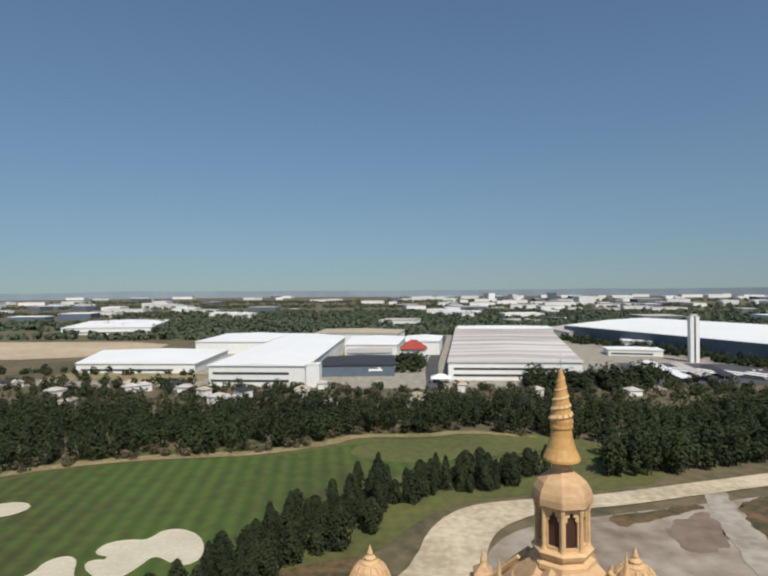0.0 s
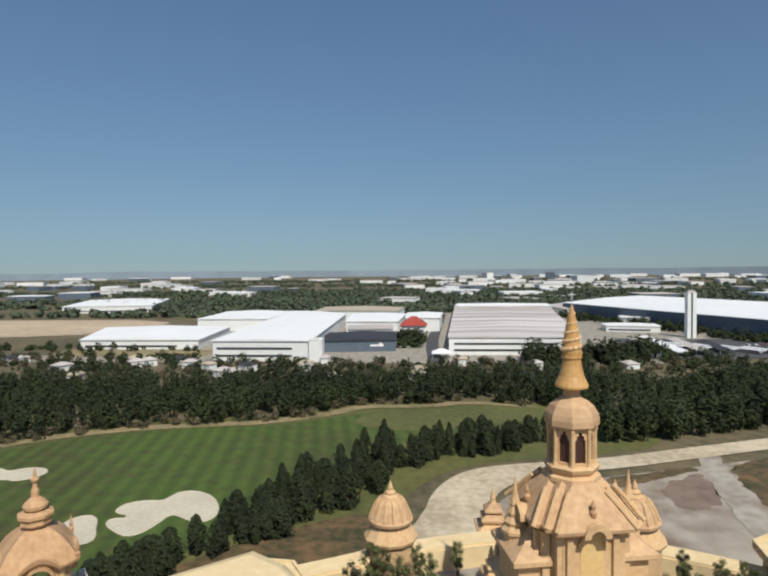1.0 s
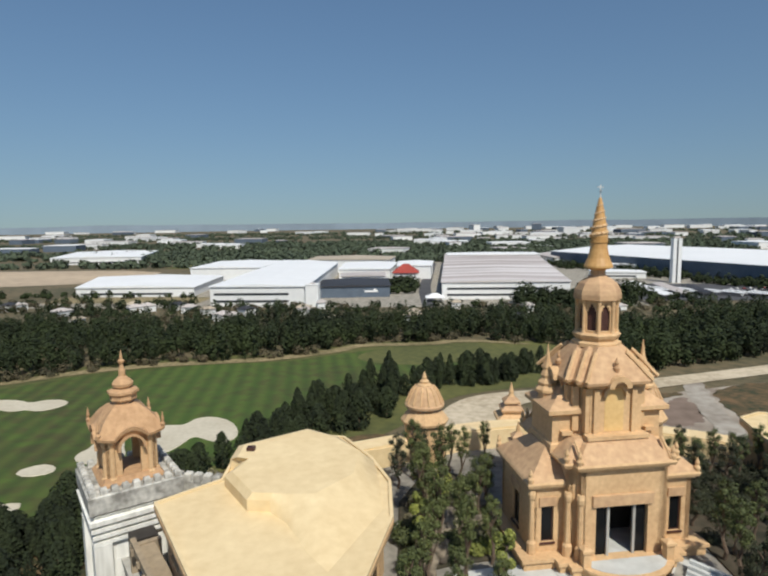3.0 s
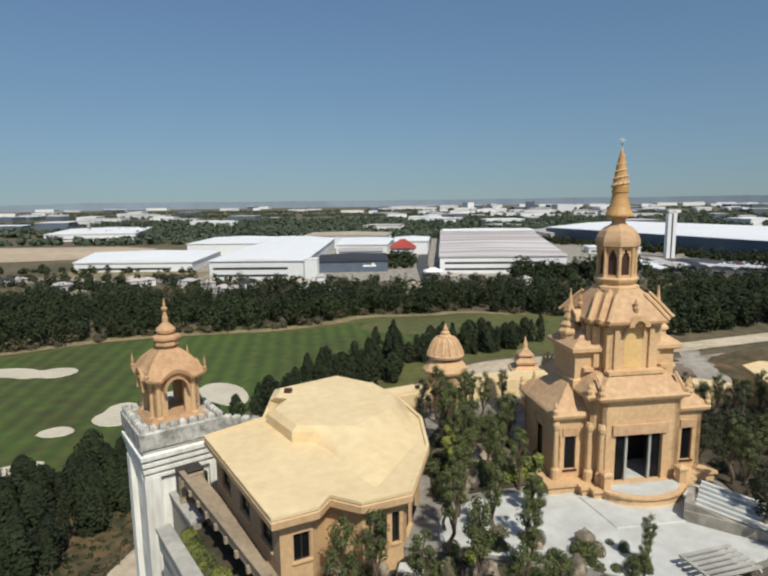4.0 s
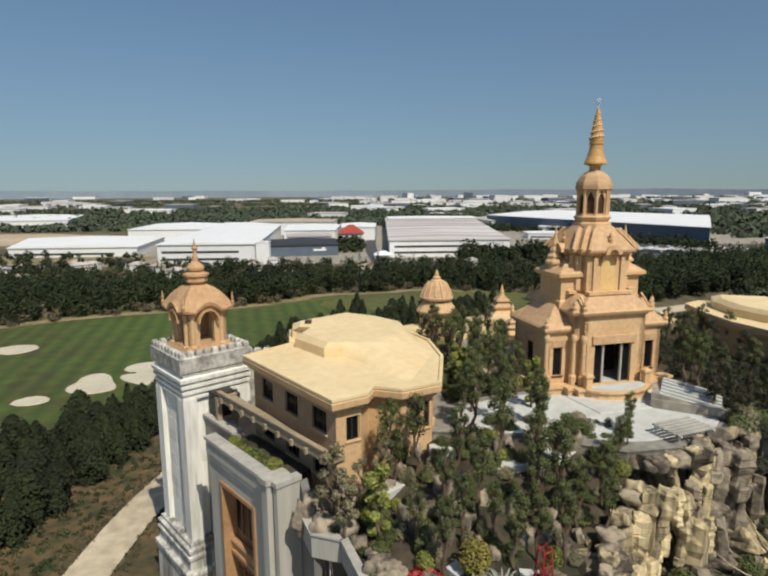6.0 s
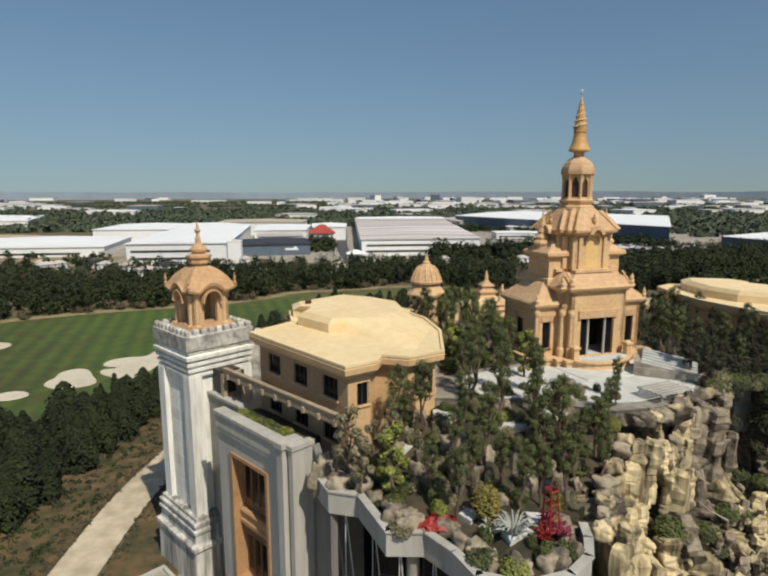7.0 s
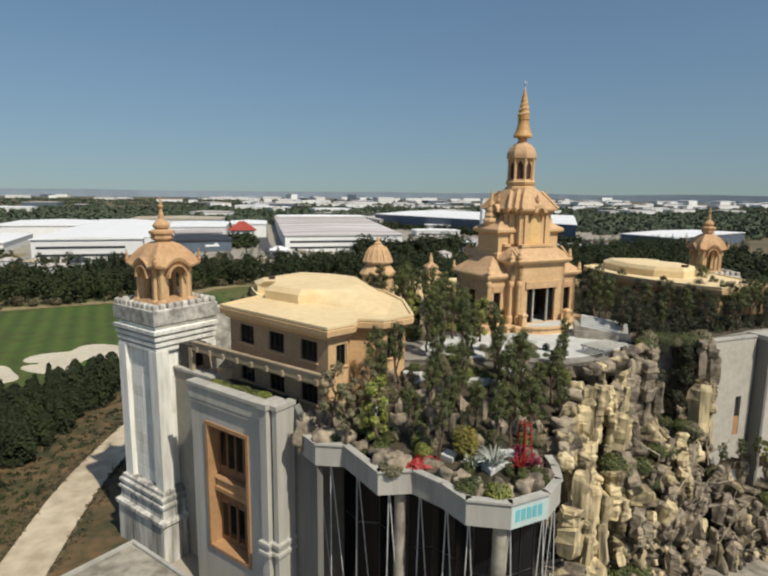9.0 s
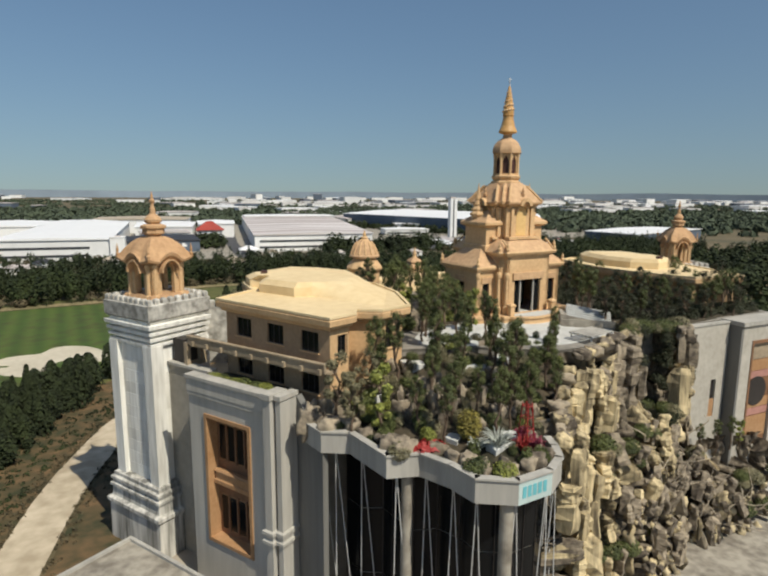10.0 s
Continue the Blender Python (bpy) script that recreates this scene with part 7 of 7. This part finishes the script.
def bush(name, n, r, size, material, label, m, group="", flat=0.7):
    p = in_ball(n, r, 0.7) * np.array((1, 1, flat)) + np.array((0, 0, r * flat * 0.7))
    v, f = quads(p, size * rng.uniform(0.6, 1.3, n), outward(p, (0, 0, 0), 0.35, 0.45))
    me = mesh_of(name, v, f)
    me.materials.append(material)
    ob = new(name, me)
    ob.matrix_basis = m
    return tagged(ob, label, "bush", group)


def undergrowth(spots, material, label):
    """Low growth that nobody could count: many leaf heaps in one mesh; spots are x, y, z, radius, height."""
    vs, fs, at = [], [], 0
    for x, y, z, r, h in spots:
        p = in_ball(500, 1.0, 0.7) * np.array((r, r, h * 0.5)) + np.array((x, y, z + h * 0.4))
        v, f = quads(p, 0.1 * rng.uniform(0.6, 1.3, len(p)), outward(p, (x, y, z), 0.35, 0.45))
        vs.append(v)
        fs.append(f + at)
        at += len(v)
    me = mesh_of("undergrowth", np.concatenate(vs), np.concatenate(fs))
    me.materials.append(material)
    return tagged(new("undergrowth", me), label, "undergrowth", "", "stuff")


def scattered(region, count, z, lo, hi):
    return [(x, y, z, rng.uniform(lo, hi), rng.uniform(lo, hi) * 1.4) for x, y in tree_points(region, count)]


SHRUBS = [bush("shrub", 1300, 0.9, 0.085, mat, lab, Matrix.Translation((x, y, lay(x, y))), "garden shrubs") for mat, lab, x, y in
          ((LEAF, "dark green shrub in the roof garden", -14.4, 5.4), (LEAF_LIGHT, "yellow-green shrub in the roof garden", -12.6, 4.2), (LEAF_OLIVE, "olive shrub in the roof garden", -18.6, 9.4))]
for k in range(150):
    while True:
        x, y = rng.uniform(-24, 3), rng.uniform(2, 25)
        if inside(grown(GARDEN, -1.0), x, y):
            break
    copy_thing(SHRUBS[1 if k % 13 == 4 else (0, 0, 2)[k % 3]], Matrix.Translation((x, y, lay(x, y))) @ Matrix.Rotation(rng.uniform(0, 6), 4, "Z") @ Matrix.Scale(1.0, 4)).scale = [rng.uniform(0.35, 0.9), rng.uniform(0.35, 0.9), rng.uniform(0.4, 1.4)]
for k in range(34):
    t, h = rng.uniform(0.1, 1.0), rng.choice([0.62, 0.6, 0.58, 0.5, 0.2])
    p, z, n = cliff_point(t, float(h))
    copy_thing(SHRUBS[(0, 2, 0)[k % 3]], Matrix.Translation((p.x + n.x * 0.4, p.y + n.y * 0.4, z + 0.2))).scale = [rng.uniform(0.7, 1.5)] * 3
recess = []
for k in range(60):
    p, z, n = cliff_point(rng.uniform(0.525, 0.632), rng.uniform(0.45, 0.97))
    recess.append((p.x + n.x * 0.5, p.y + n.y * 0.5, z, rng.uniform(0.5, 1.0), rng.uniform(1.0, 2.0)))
# Dark leaf colour here paints the deep shade of the recess.
undergrowth(recess, LEAF_SHADED, "hanging growth in the cliff recess, coloured dark for its shade")
for k in range(12):
    x = 10.9 + k * 0.8
    q = WING @ Vector((x, -2.4 + rng.uniform(-0.3, 0.5), 21.3))
    copy_thing(SHRUBS[1 if k % 2 else 0], Matrix.Translation(q)).scale = [rng.uniform(0.6, 0.95)] * 3

bed = bush("flower_bed", 300, 0.9, 0.16, RED, "flat bed of red flowers by the balcony edge", Matrix.Translation((-16.3, 9.6, lay(-16.3, 9.6) + 0.05)), "", 0.35)
bed.scale = (1.7, 1.1, 1.1)
bush("shrub", 1500, 1.0, 0.10, LEAF_YELLOW, "tall olive-yellow bush in the roof garden", Matrix.Translation((-12.8, 9.4, lay(-12.8, 9.4) + 0.4)), "", 1.25)
bush("flower_bush", 200, 0.7, 0.13, MAGENTA, "magenta flowering bush in the roof garden", Matrix.Translation((-8.2, 7.4, lay(-8.2, 7.4))), "", 0.9)
stand = thing("red_stand", pose(-9.3, 6.8, lay(-9.3, 6.8), 0, 0, 20), "tall red painted metal stand among the plants", "stand")
for x in (-0.5, 0.5):
    for y in (-0.5, 0.5):
        part("post", tube(bmesh.new(), (x, y, -0.3), (x * 0.5, y * 0.5, 3.7), 0.055), RED, stand)
for z in (0.8, 1.7, 2.6, 3.5):
    w = 0.5 - 0.06 * z
    for a, b in (((-w, -w), (w, -w)), ((w, -w), (w, w)), ((w, w), (-w, w)), ((-w, w), (-w, -w))):
        part("rail", tube(bmesh.new(), (*a, z), (*b, z), 0.04), RED, stand)


def spiky_plant(name, n, reach, material, label, x, y, up=0.9, seed=0, group=""):
    """A rosette of long arching leaves, each a tapering keeled blade."""
    r = random.Random(seed)
    bm = bmesh.new()
    for i in range(n):
        a, u = i * 2.399 + r.uniform(-0.2, 0.2), r.uniform(0.55, 1.0)
        tip, rise = reach * u, up * reach * r.uniform(0.5, 1.1)
        pts = [Vector((tip * f * math.cos(a), tip * f * math.sin(a), rise * math.sin(math.pi * 0.62 * f))) for f in (0.03, 0.35, 0.7, 1.0)]
        for k, (p, q) in enumerate(zip(pts, pts[1:])):
            tube(bm, p, q, 0.085 - 0.022 * k, 0.085 - 0.022 * (k + 1) - (0.01 if k == 2 else 0), 4)
    ob = solid(name, bm, material, label, "plant", "", group, Matrix.Translation((x, y, lay(x, y) + 0.1)))
    return ob


spiky_plant("silver_plant", 46, 1.6, SILVER, "silvery white spiky plant with long arching leaves", -11.7, 6.9, 0.8, 3)
spiky_plant("silver_plant", 30, 1.1, SILVER, "smaller silvery spiky plant among boulders", -12.9, 7.8, 0.9, 4)
for k, (x, y) in enumerate(((-9.9, 6.2), (-9.0, 7.9), (-8.6, 6.4))):
    spiky_plant("red_plant", 26, 0.9, MAGENTA if k else RED, "dark red long-leaved plant beside the stand", x, y, 1.5, 7 + k, "red leaved plants")
for x, y, sx, sy, a in ((-11.4, 7.2, 1.0, 0.6, 20), (-9.6, 8.8, 1.0, 0.7, -15), (-13.6, 10.2, 0.9, 0.6, 40), (-8.4, 18.6, 1.6, 1.2, 10), (-17.0, 18.9, 1.5, 0.8, 35), (-12.4, 21.0, 1.8, 1.2, 0), (-3.6, 19.4, 1.4, 1.0, 30)):
    solid("paving_slab", stacked([(-sx, -sy), (sx, -sy * 0.8), (sx * 0.9, sy), (-sx * 0.8, sy * 0.9)], [(-0.6, 0), (0.02, 0), (0.06, -0.06)]), PAVING, "white stone slab laid in the garden", "slab", "", "garden slabs", pose(x, y, lay(x, y) + 0.1, 0, 0, a))

for x, y, k in ((-6.2, 36.6, 0), (-7.4, 33.6, 1), (-5.2, 38.4, 2), (-7.9, 31.4, 3), (-4.6, 34.2, 4), (-6.6, 34.9, 5), (-3.8, 40.0, 6), (-9.0, 29.6, 2)):
    ob = new("boulder", BOULDERS[k])
    ob.matrix_basis = pose(x, y, 24.95, 10 * k, 7 * k, 50 * k) @ Matrix.Diagonal((0.9, 0.75, 0.7 + 0.08 * k, 1))
    tagged(ob, "pale grey boulder in the bed beside the shrine", "boulder", "boulders beside the shrine")
for outline in ([(-11.2, 28.5), (-7.2, 30.2), (-2.6, 31.4), (-2.6, 45), (-8.5, 47.5), (-11.4, 40)],):
    solid("planting_bed", stacked(outline, [(24.3, 0), (24.55, 0), (24.62, -0.2)]), SOIL, "dark soil bed between hall and shrine", "bed", "structure")
    for k in range(34):
        while True:
            x, y = rng.uniform(-12, -1), rng.uniform(24, 48)
            if inside(grown(outline, -0.5), x, y):
                break
        copy_thing(SHRUBS[(0, 0, 2, 1)[k % 4]], Matrix.Translation((x, y, 24.6)) @ Matrix.Rotation(rng.uniform(0, 6), 4, "Z")).scale = [rng.uniform(0.7, 1.5)] * 3
bed = [(13.8, 27.0), (14.6, 25.6), (15.8, 25.4), (16.2, 22.6), (21, 22.1), (29.4, 24.1), (35, 43), (26, 48), (17, 51), (13.2, 46), (13.0, 40), (13.6, 33)]
solid("planting_bed", stacked(bed, [(24.3, 0), (24.55, 0), (24.62, -0.2)]), SOIL, "dark soil bed under the terrace trees", "bed", "structure")
for k in range(8):
    x = 12.5 + k * 1.05
    copy_thing(SHRUBS[(0, 2, 0)[k % 3]], Matrix.Translation((x, 20.6 + 1.2 * math.sin(x) * 0.4 + (0.9 if 13 < x < 18 else 0), 24.3))).scale = [rng.uniform(0.8, 1.5)] * 3
verge_bed = [(22.2, 23.4), (29.6, 24.4), (38.4, 25.6), (38.6, 29.4), (30, 28.6)]
solid("planting_bed", stacked(verge_bed, [(24.3, 0), (24.58, 0), (24.66, -0.2)]), SOIL, "dark soil bed behind the side wall", "bed", "structure")
# Both heaps of undergrowth hold tree shade in their leaf colour.
undergrowth(scattered(grown(verge_bed, -0.4), 60, 24.5, 0.5, 1.0), LEAF_SHADED, "undergrowth along the side wall, shade painted in its dark leaves")
undergrowth(scattered(grown(bed, -0.6), 110, 24.5, 0.6, 1.3), LEAF_SHADED, "undergrowth below the terrace trees, their shade painted in its leaves")

# conifers and hedge trees on the ground
CONIFERS = []
for k in range(3):
    t = thing("conifer", pose(-70 + k * 3, 66 + k * 4, 0), ("dark pointed conifer beside the golf course", "dark columnar tree beside the golf course", "dark round-headed tree beside the golf course")[k], "tree", "conifers round the castle")
    h = 9.0
    part("trunk", turned([(0.22, -0.2), (0.05, h * 0.9)], 7), BARK, t)
    n = 1000
    z = rng.random(n) ** (0.75, 0.9, 0.9)[k]
    full = ((1 - z) ** 0.7 * 2.0, np.sin(np.pi * np.clip(0.12 + 0.88 * z, 0, 1)) ** 0.6 * 1.7, np.sin(np.pi * np.clip(0.2 + 0.8 * z, 0, 1)) ** 0.7 * 2.5)[k]
    a = rng.random(n) * 6.28
    lobes = 1 + 0.22 * np.sin(a * 3 + z * 7 + k) + 0.15 * np.sin(a * 5 - z * 11)
    rad = full * (0.6 + 0.4 * rng.random(n)) * lobes + 0.1
    p = np.stack([rad * np.cos(a), rad * np.sin(a), 0.5 + z * (h - 0.6)], 1)
    v, f = quads(p, 0.34 * rng.uniform(0.7, 1.3, n), outward(p, np.stack([0 * z, 0 * z, p[:, 2] - 0.6], 1), 0.2, 0.4))
    me = mesh_of("crown", v, f)
    me.materials.append(NEEDLE)
    crown = new("crown", me)
    crown.parent = t
    CONIFERS.append(t)


def conifers(region, count, lo, hi):
    for x, y in tree_points(region, count):
        s = rng.uniform(lo, hi) * rng.uniform(0.8, 1.1)
        copy_thing(CONIFERS[(0, 1, 2, 2, 2)[int(rng.integers(0, 5))]], Matrix.Translation((x, y, 0)) @ Matrix.Rotation(rng.uniform(0, 6), 4, "Z")).scale = (s * 0.75, s * 0.75, s * rng.uniform(1.1, 1.4)) if rng.random() < 0.3 else (s * rng.uniform(0.9, 1.3), s * rng.uniform(0.9, 1.3), s)


conifers([(-96, 42), (-84, 44), (-68, 38), (-62.5, 34), (-62, 48), (-60, 60), (-57.2, 72), (-52.6, 85), (-48, 98), (-49, 102), (-52, 103), (-58, 95), (-71, 78), (-87, 61), (-100, 50)], 175, 0.62, 1.0)
conifers([(-50, 100), (-38, 104), (-26, 120), (-16, 134), (-9, 152), (13, 164), (30, 170), (36, 184), (6, 176), (-14, 166), (-26, 152), (-36, 132), (-46, 116)], 125, 0.5, 1.15)
